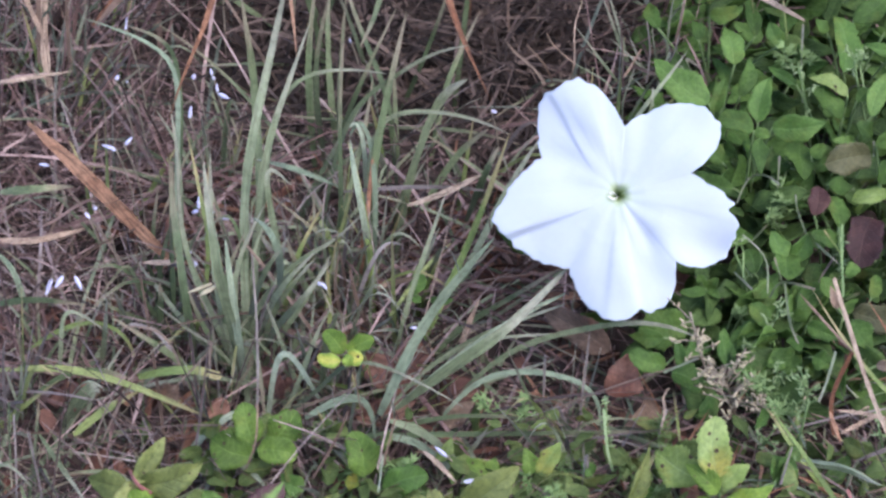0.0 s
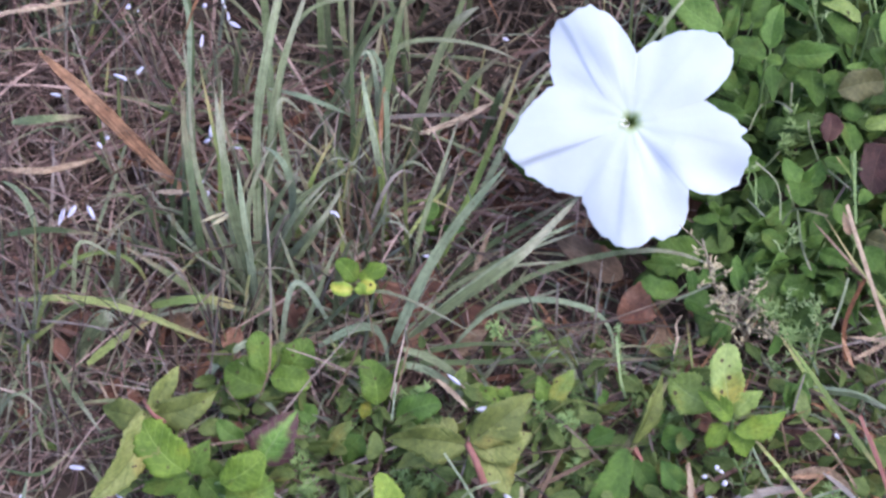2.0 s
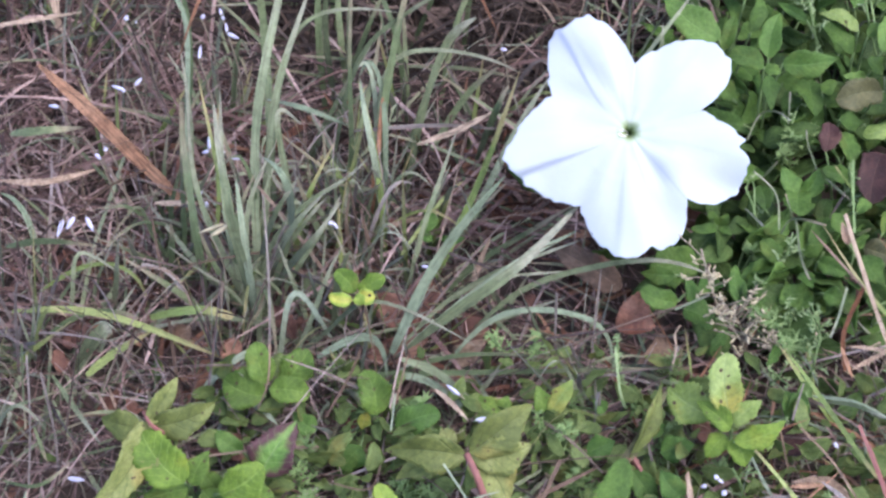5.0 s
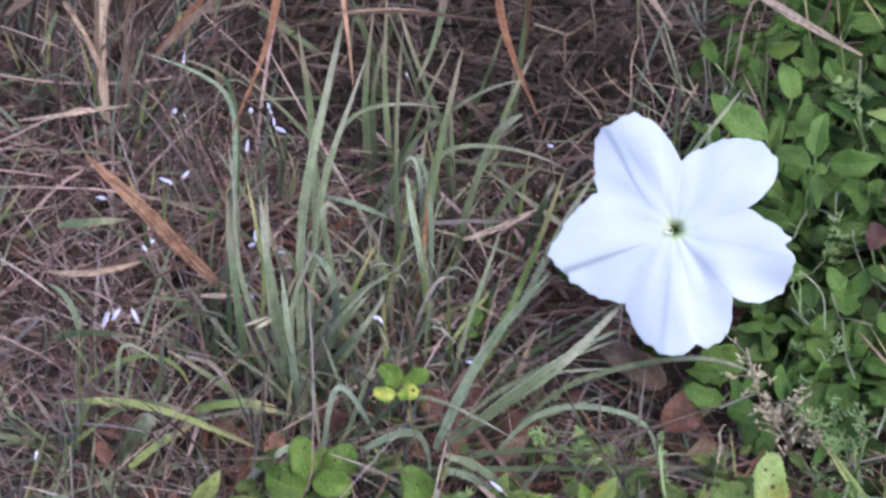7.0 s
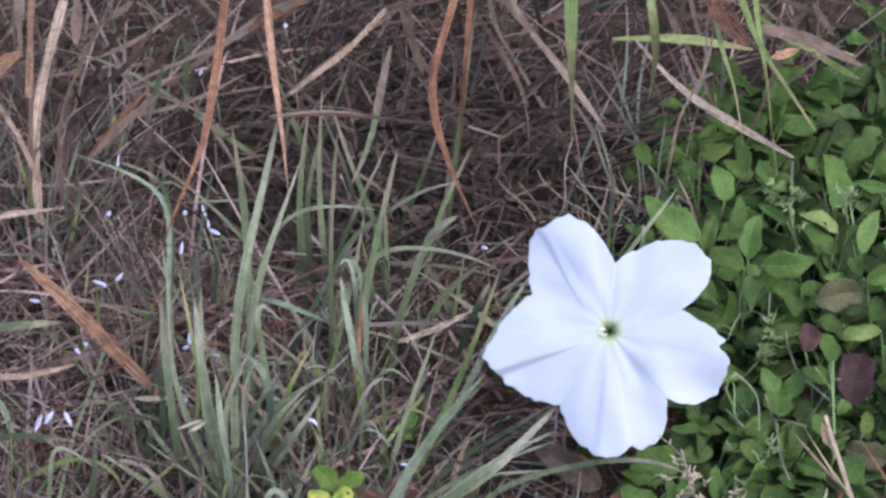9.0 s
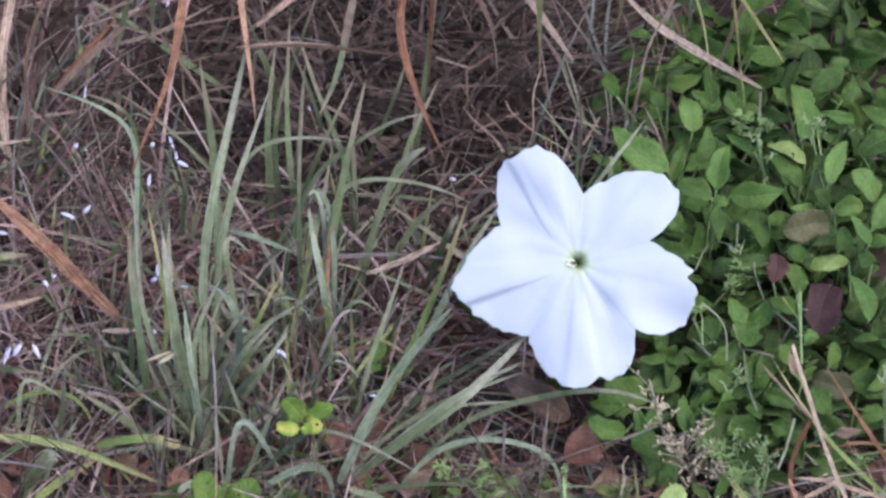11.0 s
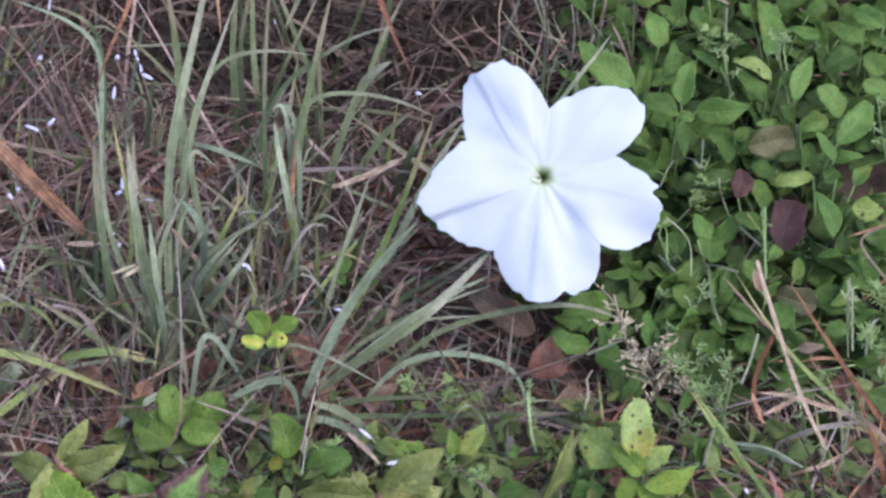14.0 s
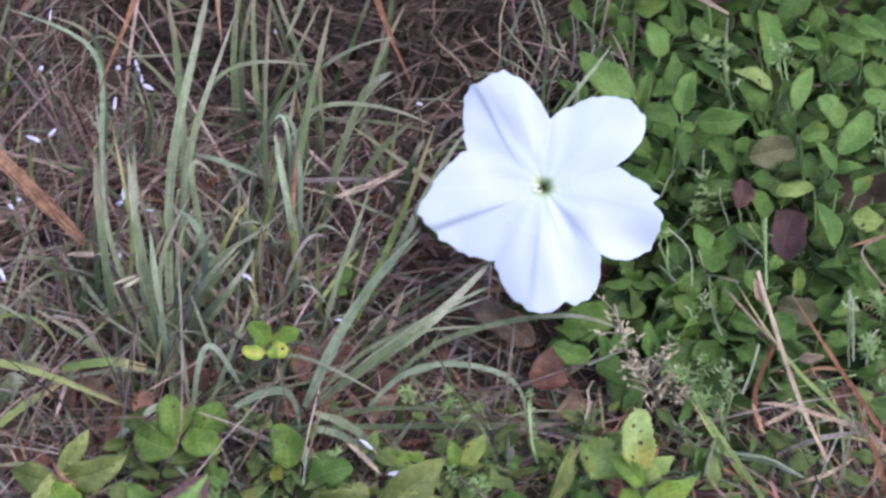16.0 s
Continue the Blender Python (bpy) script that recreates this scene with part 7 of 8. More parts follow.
blossom((-0.1144, -0.0626, 0), (-0.1184, -0.0686, 0.092), [(0.0069, -0.0004, -0.0004, 0.0013)])
blossom((-0.189, -0.048, 0), (-0.193, -0.054, 0.082), [(0.0031, -0.0027, -0.0027, 0.0016)])
blossom((-0.1828, -0.0436, 0), (-0.1868, -0.0496, 0.082), [(-0.0025, -0.0013, -0.0013, 0.0019)])
blossom((-0.2034, -0.0876, 0), (-0.2074, -0.0936, 0.072), [(-0.0038, -0.0076, -0.0076, 0.0019)])
blossom((-0.1976, -0.0859, 0), (-0.2016, -0.0919, 0.072), [(-0.0051, -0.0054, -0.0054, 0.0022)])
blossom((-0.1916, -0.0859, 0), (-0.1956, -0.0919, 0.072), [(0.0044, -0.0063, -0.0063, 0.0019)])
blossom((-0.134, -0.0699, 0), (-0.138, -0.0759, 0.072), [(0.0038, 0.0009, 0.0009, 0.0019)])
blossom((-0.1285, -0.075, 0), (-0.1325, -0.081, 0.072), [(0.0006, -0.0027, -0.0027, 0.0016)])
blossom((-0.0613, -0.0812, 0), (-0.0653, -0.0872, 0.062), [(-0.0019, -0.0013, -0.0013, 0.0019), (0.0038, -0.0031, -0.0031, 0.0016)])
blossom((0.031, 0.0452, 0), (0.027, 0.0392, 0.072), [(0.0044, -0.0009, -0.0009, 0.0016)])
blossom((-0.0509, 0.1086, 0), (-0.0549, 0.1026, 0.072), [(0.0013, -0.0022, -0.0022, 0.0009)])
blossom((-0.0077, -0.1058, 0), (-0.0117, -0.1118, 0.052), [(-0.0070, 0.0005, 0.0005, 0.0013)])
blossom((-0.1162, -0.1015, 0), (-0.1202, -0.1075, 0.082), [(-0.0157, -0.0040, -0.0040, 0.0016)], HUSK, "curled yellowed leaf tip on a thin stalk")
blossom((-0.1232, -0.1106, 0), (-0.1272, -0.1166, 0.082), [(0.0151, 0.0062, 0.0062, 0.0019)], HUSK, "curled yellowed leaf tip on a thin stalk")
blossom((-0.2359, -0.1604, 0), (-0.2399, -0.1664, 0.042), [(-0.0006, -0.0050, -0.0050, 0.0016)])
blossom((-0.1894, -0.2387, 0), (-0.1934, -0.2447, 0.042), [(0.0096, -0.0009, -0.0009, 0.0019)])
blossom((-0.1678, -0.2502, 0), (-0.1718, -0.2562, 0.042), [(0.0077, -0.0064, -0.0064, 0.0019)])
blossom((-0.2113, -0.2563, 0), (-0.2153, -0.2623, 0.042), [(0.0026, -0.0027, -0.0027, 0.0022)])
blossom((0.0065, -0.1952, 0), (0.0025, -0.2012, 0.052), [(-0.0077, 0.0045, 0.0045, 0.0016)])
blossom((0.0209, -0.2019, 0), (0.0169, -0.2079, 0.042), [(-0.0090, -0.0009, -0.0009, 0.0019)])
blossom((0.0271, -0.2576, 0), (0.0231, -0.2636, 0.042), [(0.0084, -0.0041, -0.0041, 0.0019), (0.0045, -0.0014, -0.0014, 0.0016)])
blossom((0.1283, -0.2458, 0), (0.1243, -0.2518, 0.042), [(-0.0032, -0.0009, -0.0009, 0.0016)])
blossom((0.1335, -0.2462, 0), (0.1295, -0.2522, 0.047), [(-0.0019, 0.0018, 0.0018, 0.0019), (0.0032, -0.0014, -0.0014, 0.0013)])
blossom((0.1378, -0.2494, 0), (0.1338, -0.2554, 0.042), [(-0.0026, -0.0018, -0.0018, 0.0022)])
blossom((0.1307, -0.2561, 0), (0.1267, -0.2621, 0.037), [(-0.0039, 0.0000, 0.0000, 0.0019)])
blossom((0.2021, -0.2247, 0), (0.1981, -0.2307, 0.042), [(0.0026, -0.0014, -0.0014, 0.0016)])
blossom((0.1942, -0.2191, 0), (0.1902, -0.2251, 0.042), [(0.0026, -0.0023, -0.0023, 0.0016)])
blossom((-0.1373, 0.0493, 0), (-0.1413, 0.0433, 0.092), [(0.0019, 0.0022, 0.0022, 0.0019)])
blossom((0.0574, 0.1712, 0), (0.0534, 0.1652, 0.082), [(-0.0013, 0.0018, 0.0018, 0.0013)])
blossom((-0.086, 0.198, 0), (-0.09, 0.192, 0.112), [(0.0006, 0.0026, 0.0026, 0.0019)])
blossom((-0.1354, 0.1635, 0), (-0.1394, 0.1575, 0.102), [(0.0012, 0.0035, 0.0035, 0.0016)])
seed_weed((0.1535, -0.1307, 0), (0.1279, -0.1284, 0.082), 0.015, 51, "dry weed head with pale tan husks", HUSK, 45, 0.0028)
seed_weed((0.1563, -0.1348, 0), (0.1385, -0.1459, 0.062), 0.018, 52, "dry weed head with pale tan husks", HUSK, 66, 0.0028)
seed_weed((0.159, -0.1388, 0), (0.1443, -0.1566, 0.052), 0.018, 53, "dry weed head with pale tan husks", HUSK, 48, 0.0028)
seed_weed((0.1682, -0.1389, 0), (0.1628, -0.1645, 0.052), 0.01, 54, "dry weed head with pale tan husks", HUSK, 30, 0.0026)
seed_weed((0.1873, -0.1308, 0), (0.1739, -0.1459, 0.062), 0.007, 55, "weed with small pale green buds", HUSK_GREEN, 15, 0.0026)
seed_weed((0.192, -0.1308, 0), (0.1837, -0.1598, 0.062), 0.009, 56, "weed with small pale green buds", HUSK_GREEN, 15, 0.0026)
seed_weed((0.1859, -0.0808, 0), (0.1765, -0.1115, 0.062), 0.007, 57, "weed with small pale green buds", HUSK_GREEN, 21, 0.003)
seed_weed((0.2208, -0.0505, 0), (0.2118, -0.0655, 0.082), 0.004, 58, "weed with small pale green buds", HUSK_GREEN, 12, 0.003)
seed_weed((0.2516, 0.0515, 0.032), (0.2286, 0.0416, 0.112), 0.008, 59, "weed with small pale green buds", HUSK_GREEN, 24, 0.003)
seed_weed((0.3007, 0.0227, 0.032), (0.2842, 0.0144, 0.092), 0.012, 60, "weed with small pale green buds", HUSK_GREEN, 27, 0.003)
seed_weed((0.2141, 0.0417, 0.032), (0.1992, 0.0458, 0.102), 0.01, 61, "weed with small pale green buds", HUSK_GREEN, 18, 0.003)
seed_weed((0.1657, -0.0786, 0.016), (0.156, -0.0727, 0.072), 0.006, 62, "weed with small pale green buds", HUSK_GREEN, 12, 0.003)
seed_weed((0.2051, 0.0513, 0.032), (0.1878, -0.0137, 0.062), 0.008, 63, "weed with small pale green buds", HUSK_GREEN, 12, 0.003)
seed_weed((0.2617, -0.1124, 0.016), (0.2536, -0.1107, 0.072), 0.006, 64, "weed with small pale green buds", HUSK_GREEN, 15, 0.003)
seed_weed((0.0898, -0.17, 0), (0.0821, -0.1801, 0.072), 0.0016, 65, "slender yellow-green flower spike", HUSK_GREEN, 60, 0.0024)
feathery_weed((0.0302, -0.1415, 0), (0.0185, -0.1567, 0.047), 0.009, 71, "feathery yellow-green weed in thatch", TINY_LEAF)
feathery_weed((0.0391, -0.1496, 0), (0.0412, -0.1626, 0.052), 0.009, 72, "feathery yellow-green weed in thatch", TINY_LEAF)
feathery_weed((0.0537, -0.2078, 0), (0.0547, -0.224, 0.052), 0.012, 73, "feathery yellow-green weed in thatch", TINY_LEAF)
feathery_weed((0.0452, -0.1964, 0), (0.0413, -0.2045, 0.042), 0.007, 74, "feathery yellow-green weed in thatch", TINY_LEAF)
feathery_weed((0.094, -0.17, 0), (0.0892, -0.1884, 0.032), 0.009, 75, "feathery yellow-green weed in thatch", TINY_LEAF)
feathery_weed((-0.014, -0.2365, 0), (-0.0135, -0.2508, 0.037), 0.012, 76, "feathery yellow-green weed in thatch", TINY_LEAF)
feathery_weed((-0.0379, -0.1723, 0), (-0.0339, -0.1914, 0.032), 0.009, 77, "feathery yellow-green weed in thatch", TINY_LEAF)
feathery_weed((0.1614, -0.1189, 0), (0.1579, -0.1452, 0.052), 0.012, 78, "feathery yellow-green weed in thatch", TINY_LEAF)
feathery_weed((0.1813, -0.1354, 0), (0.1707, -0.1651, 0.052), 0.012, 79, "feathery yellow-green weed in thatch", TINY_LEAF)
feathery_weed((0.0585, -0.2337, 0), (0.0598, -0.245, 0.042), 0.01, 80, "feathery yellow-green weed in thatch", TINY_LEAF)
feathery_weed((-0.0776, -0.2394, 0), (-0.0739, -0.2537, 0.037), 0.01, 81, "feathery yellow-green weed in thatch", TINY_LEAF)
feathery_weed((0.1975, 0.0085, 0), (0.187, -0.0228, 0.062), 0.012, 82, "feathery yellow-green weed in thatch", TINY_LEAF)
feathery_weed((0.1926, 0.0085, 0), (0.1804, -0.0312, 0.057), 0.01, 83, "feathery yellow-green weed in thatch", TINY_LEAF)
feathery_weed((0.2756, -0.1063, 0), (0.2635, -0.1288, 0.052), 0.011, 84, "feathery yellow-green weed in thatch", TINY_LEAF)
feathery_weed((0.2073, 0.148, 0), (0.1947, 0.0722, 0.092), 0.01, 85, "feathery yellow-green weed in thatch", TINY_LEAF)
feathery_weed((0.2896, -0.0636, 0), (0.2715, -0.1053, 0.062), 0.014, 86, "feathery yellow-green weed in thatch", TINY_LEAF)

# wispy grass behind the flower
tuft = thing("grass_tuft", (0.115, 0.1, 0), "thin pale stems and grey-green blades behind the white flower", "grass tuft", "grass tufts")
blade(tuft, [(0.0732, 0.0792, 0.0600), (0.0766, 0.0790, 0.0733), (0.0757, 0.0934, 0.0867), (0.0806, 0.1025, 0.1000)], 0.0007, STRAW, "stem", twist=15)
blade(tuft, [(0.0759, 0.0579, 0.0900), (0.0927, 0.0492, 0.0850), (0.0963, 0.0437, 0.0800)], 0.0006, GRASS, "stem", twist=15)
blade(tuft, [(0.0752, 0.0586, 0.0900), (0.0636, 0.0677, 0.0950), (0.0591, 0.0740, 0.1000)], 0.0006, STRAW, "stem", twist=15)
blade(tuft, [(0.1036, 0.0591, 0.0800), (0.1094, 0.0672, 0.0850), (0.1135, 0.0718, 0.0900)], 0.0010, STRAW, "stem", twist=15)
blade(tuft, [(0.1038, 0.0550, 0.0500), (0.1029, 0.0498, 0.0700), (0.1085, 0.0545, 0.0900)], 0.0007, GRASS, "stem", twist=15)
blade(tuft, [(0.1072, 0.0550, 0.0500), (0.1154, 0.0567, 0.0700), (0.1218, 0.0510, 0.0900)], 0.0013, GRASS, "blade", twist=15)
blade(tuft, [(0.1109, 0.0585, 0.0500), (0.1215, 0.0589, 0.0650), (0.1243, 0.0522, 0.0800)], 0.0012, WISPS, "blade", twist=15)
blade(tuft, [(0.0929, 0.0689, 0.0500), (0.1108, 0.0728, 0.0650), (0.1185, 0.0608, 0.0800)], 0.0010, WISPS, "blade", twist=15)
blade(tuft, [(0.1182, 0.0767, 0.0600), (0.1196, 0.0800, 0.0800), (0.1169, 0.0846, 0.1000)], 0.0008, STRAW_GREY, "stem", twist=15)
blade(tuft, [(0.1294, 0.0891, 0.0600), (0.1347, 0.0835, 0.0800), (0.1369, 0.0917, 0.1000)], 0.0007, STRAW_GREY, "stem", twist=15)
blade(tuft, [(0.0598, 0.0864, 0.0500), (0.0537, 0.0891, 0.0600), (0.0419, 0.0917, 0.0700), (0.0349, 0.0942, 0.0800)], 0.0020, STRAW_BROWN, "hanging", twist=15)
blade(tuft, [(0.0645, 0.0882, 0.0500), (0.0594, 0.0869, 0.0650), (0.0486, 0.0871, 0.0800)], 0.0010, STRAW_BROWN, "stem", twist=15)

# leaning stalks at the back and thin stems over the leaves
stalk = thing("dry_stalks", (-0.15, 0.16, 0), "brown and pinkish dry leaves leaning through the tangle", "dry stalk", "dry stalks")
blade(stalk, [(-0.2597, 0.0676, 0.1600), (-0.2459, 0.0773, 0.1675), (-0.2296, 0.0858, 0.1750)], 0.0099, STRAW_RUST, "lance", twist=25)
blade(stalk, [(-0.2232, 0.1065, 0.2000), (-0.2264, 0.0990, 0.1700), (-0.2293, 0.0892, 0.1400)], 0.0038, STRAW_RUST, "stem", twist=25)
blade(stalk, [(-0.2326, 0.1202, 0.1900), (-0.2335, 0.1109, 0.1750), (-0.2330, 0.1041, 0.1600)], 0.0064, STRAW_BROWN, "hanging", twist=25)
blade(stalk, [(-0.1999, 0.1177, 0.1900), (-0.2008, 0.0992, 0.1700)], 0.0064, STRAW_BROWN, "lance", twist=25)
blade(stalk, [(-0.1538, 0.0798, 0.1500), (-0.1750, 0.0715, 0.1350), (-0.1948, 0.0568, 0.1200)], 0.0044, STRAW_BROWN, "lance", twist=25)
blade(stalk, [(-0.0700, 0.1024, 0.2000), (-0.0965, 0.1099, 0.1825), (-0.1178, 0.1051, 0.1650), (-0.1577, 0.1051, 0.1475), (-0.1818, 0.1048, 0.1300)], 0.0064, STRAW_BROWN, "hanging", twist=25)
blade(stalk, [(-0.2571, 0.1122, 0.1100), (-0.2642, 0.0827, 0.1000)], 0.0023, GRASS_DARK, "blade", twist=25)
blade(stalk, [(-0.1702, 0.1262, 0.1800), (-0.1852, 0.1220, 0.1700)], 0.0038, STRAW_BROWN, "lance", twist=25)
blade(stalk, [(-0.1573, 0.1182, 0.1700), (-0.1705, 0.1085, 0.1550), (-0.1784, 0.1119, 0.1400)], 0.0026, STRAW_BROWN, "lance", twist=25)
blade(stalk, [(-0.1542, 0.1045, 0.1500), (-0.1650, 0.1024, 0.1100)], 0.0032, GRASS_DARK, "blade", twist=25)
blade(stalk, [(-0.1415, 0.1179, 0.1500), (-0.1448, 0.1184, 0.1100)], 0.0032, GRASS_DARK, "blade", twist=25)
blade(stalk, [(-0.1039, 0.0986, 0.1800), (-0.0849, 0.1079, 0.1900), (-0.0701, 0.1051, 0.2000)], 0.0087, STRAW_RUST, "lance", twist=25)
blade(stalk, [(-0.0190, 0.1193, 0.1800), (-0.0125, 0.1165, 0.1600), (-0.0065, 0.1107, 0.1400)], 0.0050, STRAW_BROWN, "lance", twist=25)
blade(stalk, [(0.0359, 0.1059, 0.2000), (0.0544, 0.1145, 0.1700), (0.0757, 0.1126, 0.1400)], 0.0050, STRAW_BROWN, "hanging", twist=25)
blade(stalk, [(0.0303, 0.1032, 0.2000), (0.0341, 0.1130, 0.1750), (0.0429, 0.1181, 0.1500)], 0.0041, STRAW_BROWN, "hanging", twist=25)
blade(stalk, [(-0.0249, 0.1242, 0.1500), (-0.0313, 0.1047, 0.1300), (-0.0353, 0.0891, 0.1100)], 0.0046, STRAW_BROWN, "lance", twist=25)
blade(stalk, [(-0.0275, 0.1233, 0.1300), (-0.0374, 0.0767, 0.1150), (-0.0469, 0.0617, 0.1000)], 0.0032, GRASS_DARK, "blade", twist=25)
blade(stalk, [(-0.0918, 0.0586, 0.1500), (-0.0543, 0.0689, 0.1450), (0.0095, 0.0642, 0.1400)], 0.0020, STRAW_BROWN, "lance", twist=25)
blade(stalk, [(0.0367, 0.0511, 0.1200), (0.0368, 0.0763, 0.1200), (0.0388, 0.0788, 0.1200), (0.0521, 0.0918, 0.1200)], 0.0013, STRAW_BROWN, "stem", twist=25)
blade(stalk, [(0.0388, 0.0788, 0.1200), (0.0194, 0.0889, 0.1200)], 0.0013, STRAW_BROWN, "stem", twist=25)
blade(stalk, [(0.1588, 0.1508, 0.1700), (0.1659, 0.1329, 0.1650), (0.1784, 0.1127, 0.1600)], 0.0125, STRAW_RUST, "lance", twist=25)
blade(stalk, [(0.1792, 0.1302, 0.1600), (0.2104, 0.1276, 0.1550), (0.2434, 0.1064, 0.1500)], 0.0076, STRAW_BROWN, "lance", twist=25)
blade(stalk, [(0.0522, 0.1012, 0.1800), (0.0740, 0.0998, 0.1500), (0.0975, 0.0857, 0.1200)], 0.0046, STRAW_BROWN, "lance", twist=25)
blade(stalk, [(0.1623, 0.1534, 0.1600), (0.1576, 0.1108, 0.1450), (0.1394, 0.0917, 0.1300), (0.1348, 0.0679, 0.1150), (0.1316, 0.0656, 0.1000)], 0.0013, STRAW_BROWN, "stem", twist=25)
blade(stalk, [(0.2192, 0.1538, 0.1600), (0.2309, 0.1338, 0.1500)], 0.0038, STRAW_BROWN, "lance", twist=25)
blade(stalk, [(0.1924, 0.1139, 0.1500), (0.2087, 0.1221, 0.1500)], 0.0050, STRAW_ORANGE, "lance", twist=25)
blade(stalk, [(0.1967, 0.1592, 0.1600), (0.2173, 0.1536, 0.1550), (0.2293, 0.1453, 0.1500)], 0.0032, STRAW_BROWN, "lance", twist=25)
blade(stalk, [(0.2431, 0.1074, 0.1400), (0.2321, 0.1179, 0.1400), (0.2192, 0.1339, 0.1400)], 0.0044, GRASS_YELLOW, "lance", twist=25)
weed = thing("thin_stemmed_weed", (0.19, 0.02, 0), "thin pale weed stems and tendrils rising between leaves", "weed", "thin stemmed weeds")
blade(weed, [(0.2053, 0.0479, 0.0700), (0.2060, 0.0703, 0.0775), (0.2094, 0.0997, 0.0850)], 0.0010, GRASS, "stem", twist=15)
blade(weed, [(0.1650, -0.0225, 0.0700), (0.1697, -0.0181, 0.0750), (0.1775, -0.0226, 0.0800), (0.1829, -0.0357, 0.0850)], 0.0008, GRASS, "stem", twist=15)
blade(weed, [(0.1844, -0.0223, 0.0700), (0.1850, -0.0129, 0.0850)], 0.0009, GRASS, "stem", twist=15)
blade(weed, [(0.2020, 0.1045, 0.0700), (0.1999, 0.1204, 0.0850)], 0.0009, GRASS_YELLOW, "stem", twist=15)
blade(weed, [(0.2404, 0.0028, 0.0700), (0.2382, -0.0006, 0.0850)], 0.0010, GRASS, "stem", twist=15)
blade(weed, [(0.2419, 0.0545, 0.0700), (0.2401, 0.0683, 0.0775), (0.2378, 0.0785, 0.0850)], 0.0008, STEM_GREEN, "stem", twist=15)
blade(weed, [(0.1609, -0.0347, 0.0700), (0.1637, -0.0312, 0.0775), (0.1670, -0.0300, 0.0850)], 0.0008, GRASS, "stem", twist=15)
blade(weed, [(0.1964, -0.0588, 0.0700), (0.1920, -0.0466, 0.0775), (0.1908, -0.0432, 0.0850)], 0.0008, GRASS, "stem", twist=15)
blade(weed, [(0.1716, -0.1032, 0.0700), (0.1717, -0.0840, 0.0775), (0.1596, -0.0744, 0.0850)], 0.0008, GRASS, "stem", twist=15)
blade(weed, [(0.1663, -0.0646, 0.0700), (0.1732, -0.0666, 0.0850)], 0.0013, GRASS_DARK, "lance", twist=15)
blade(weed, [(0.2004, -0.0653, 0.0700), (0.2085, -0.0963, 0.0850)], 0.0013, GRASS_DARK, "lance", twist=15)
blade(weed, [(0.1721, -0.1063, 0.0700), (0.1785, -0.1019, 0.0775), (0.1938, -0.1147, 0.0850)], 0.0011, GRASS_DARK, "stem", twist=15)
blade(weed, [(0.1799, -0.0946, 0.0700), (0.1749, -0.0914, 0.0850)], 0.0008, GRASS_DARK, "stem", twist=15)
blade(weed, [(0.1814, -0.0946, 0.0700), (0.1797, -0.1299, 0.0775), (0.1812, -0.1530, 0.0850)], 0.0011, GRASS_DARK, "stem", twist=15)
blade(weed, [(0.2112, -0.1059, 0.0700), (0.2123, -0.0835, 0.0775), (0.2134, -0.0661, 0.0850)], 0.0011, STEM_GREEN, "stem", twist=15)
blade(weed, [(0.2137, -0.0739, 0.0700), (0.2088, -0.0728, 0.0775), (0.2031, -0.0706, 0.0850)], 0.0014, GRASS_YELLOW, "lance", twist=15)
blade(weed, [(0.2121, -0.1080, 0.0700), (0.2168, -0.1172, 0.0850)], 0.0020, GRASS_YELLOW, "lance", twist=15)
blade(weed, [(0.2505, -0.1566, 0.0700), (0.2524, -0.1261, 0.0850)], 0.0011, GRASS, "stem", twist=15)
blade(weed, [(0.2749, -0.1042, 0.0700), (0.2648, -0.0891, 0.0750), (0.2641, -0.0833, 0.0800), (0.2759, -0.0806, 0.0850)], 0.0011, STRAW_BROWN, "stem", twist=15)
blade(weed, [(0.2805, -0.0645, 0.0700), (0.2558, -0.0884, 0.0850)], 0.0014, STRAW_RUST, "lance", twist=15)
blade(weed, [(0.1596, -0.0917, 0.0700), (0.1601, -0.0798, 0.0775), (0.1582, -0.0819, 0.0850)], 0.0008, STEM_GREEN, "stem", twist=15)
blade(weed, [(0.1553, -0.0874, 0.0700), (0.1609, -0.1146, 0.0850)], 0.0011, GRASS, "stem", twist=15)
blade(weed, [(0.1095, -0.1964, 0.0700), (0.1118, -0.1893, 0.0750), (0.1102, -0.1861, 0.0800), (0.1133, -0.1838, 0.0850)], 0.0009, STRAW, "stem", twist=15)
blade(weed, [(0.2029, -0.1449, 0.0700), (0.1949, -0.1716, 0.0775), (0.1875, -0.1928, 0.0850)], 0.0012, GRASS, "stem", twist=15)
blade(weed, [(0.1806, -0.2221, 0.0700), (0.1959, -0.2301, 0.0775), (0.2094, -0.2457, 0.0850)], 0.0022, GRASS, "lance", twist=15)
blade(weed, [(0.1130, -0.1596, 0.0700), (0.1293, -0.1632, 0.0850)], 0.0011, GRASS, "stem", twist=15)
feathery_weed((0.2072, 0.0274, 0), (0.1976, -0.0130, 0.0550), 0.013, 601, "feathery green weed between leaves and straw", TINY_LEAF)
feathery_weed((0.2775, -0.0992, 0), (0.2673, -0.1256, 0.0450), 0.013, 602, "feathery green weed between leaves and straw", TINY_LEAF)
feathery_weed((0.1647, -0.0658, 0), (0.1578, -0.0979, 0.0500), 0.008, 603, "feathery green weed between leaves and straw", TINY_LEAF)
feathery_weed((0.2018, 0.0238, 0), (0.1934, -0.0113, 0.0500), 0.01, 604, "feathery green weed between leaves and straw", TINY_LEAF)
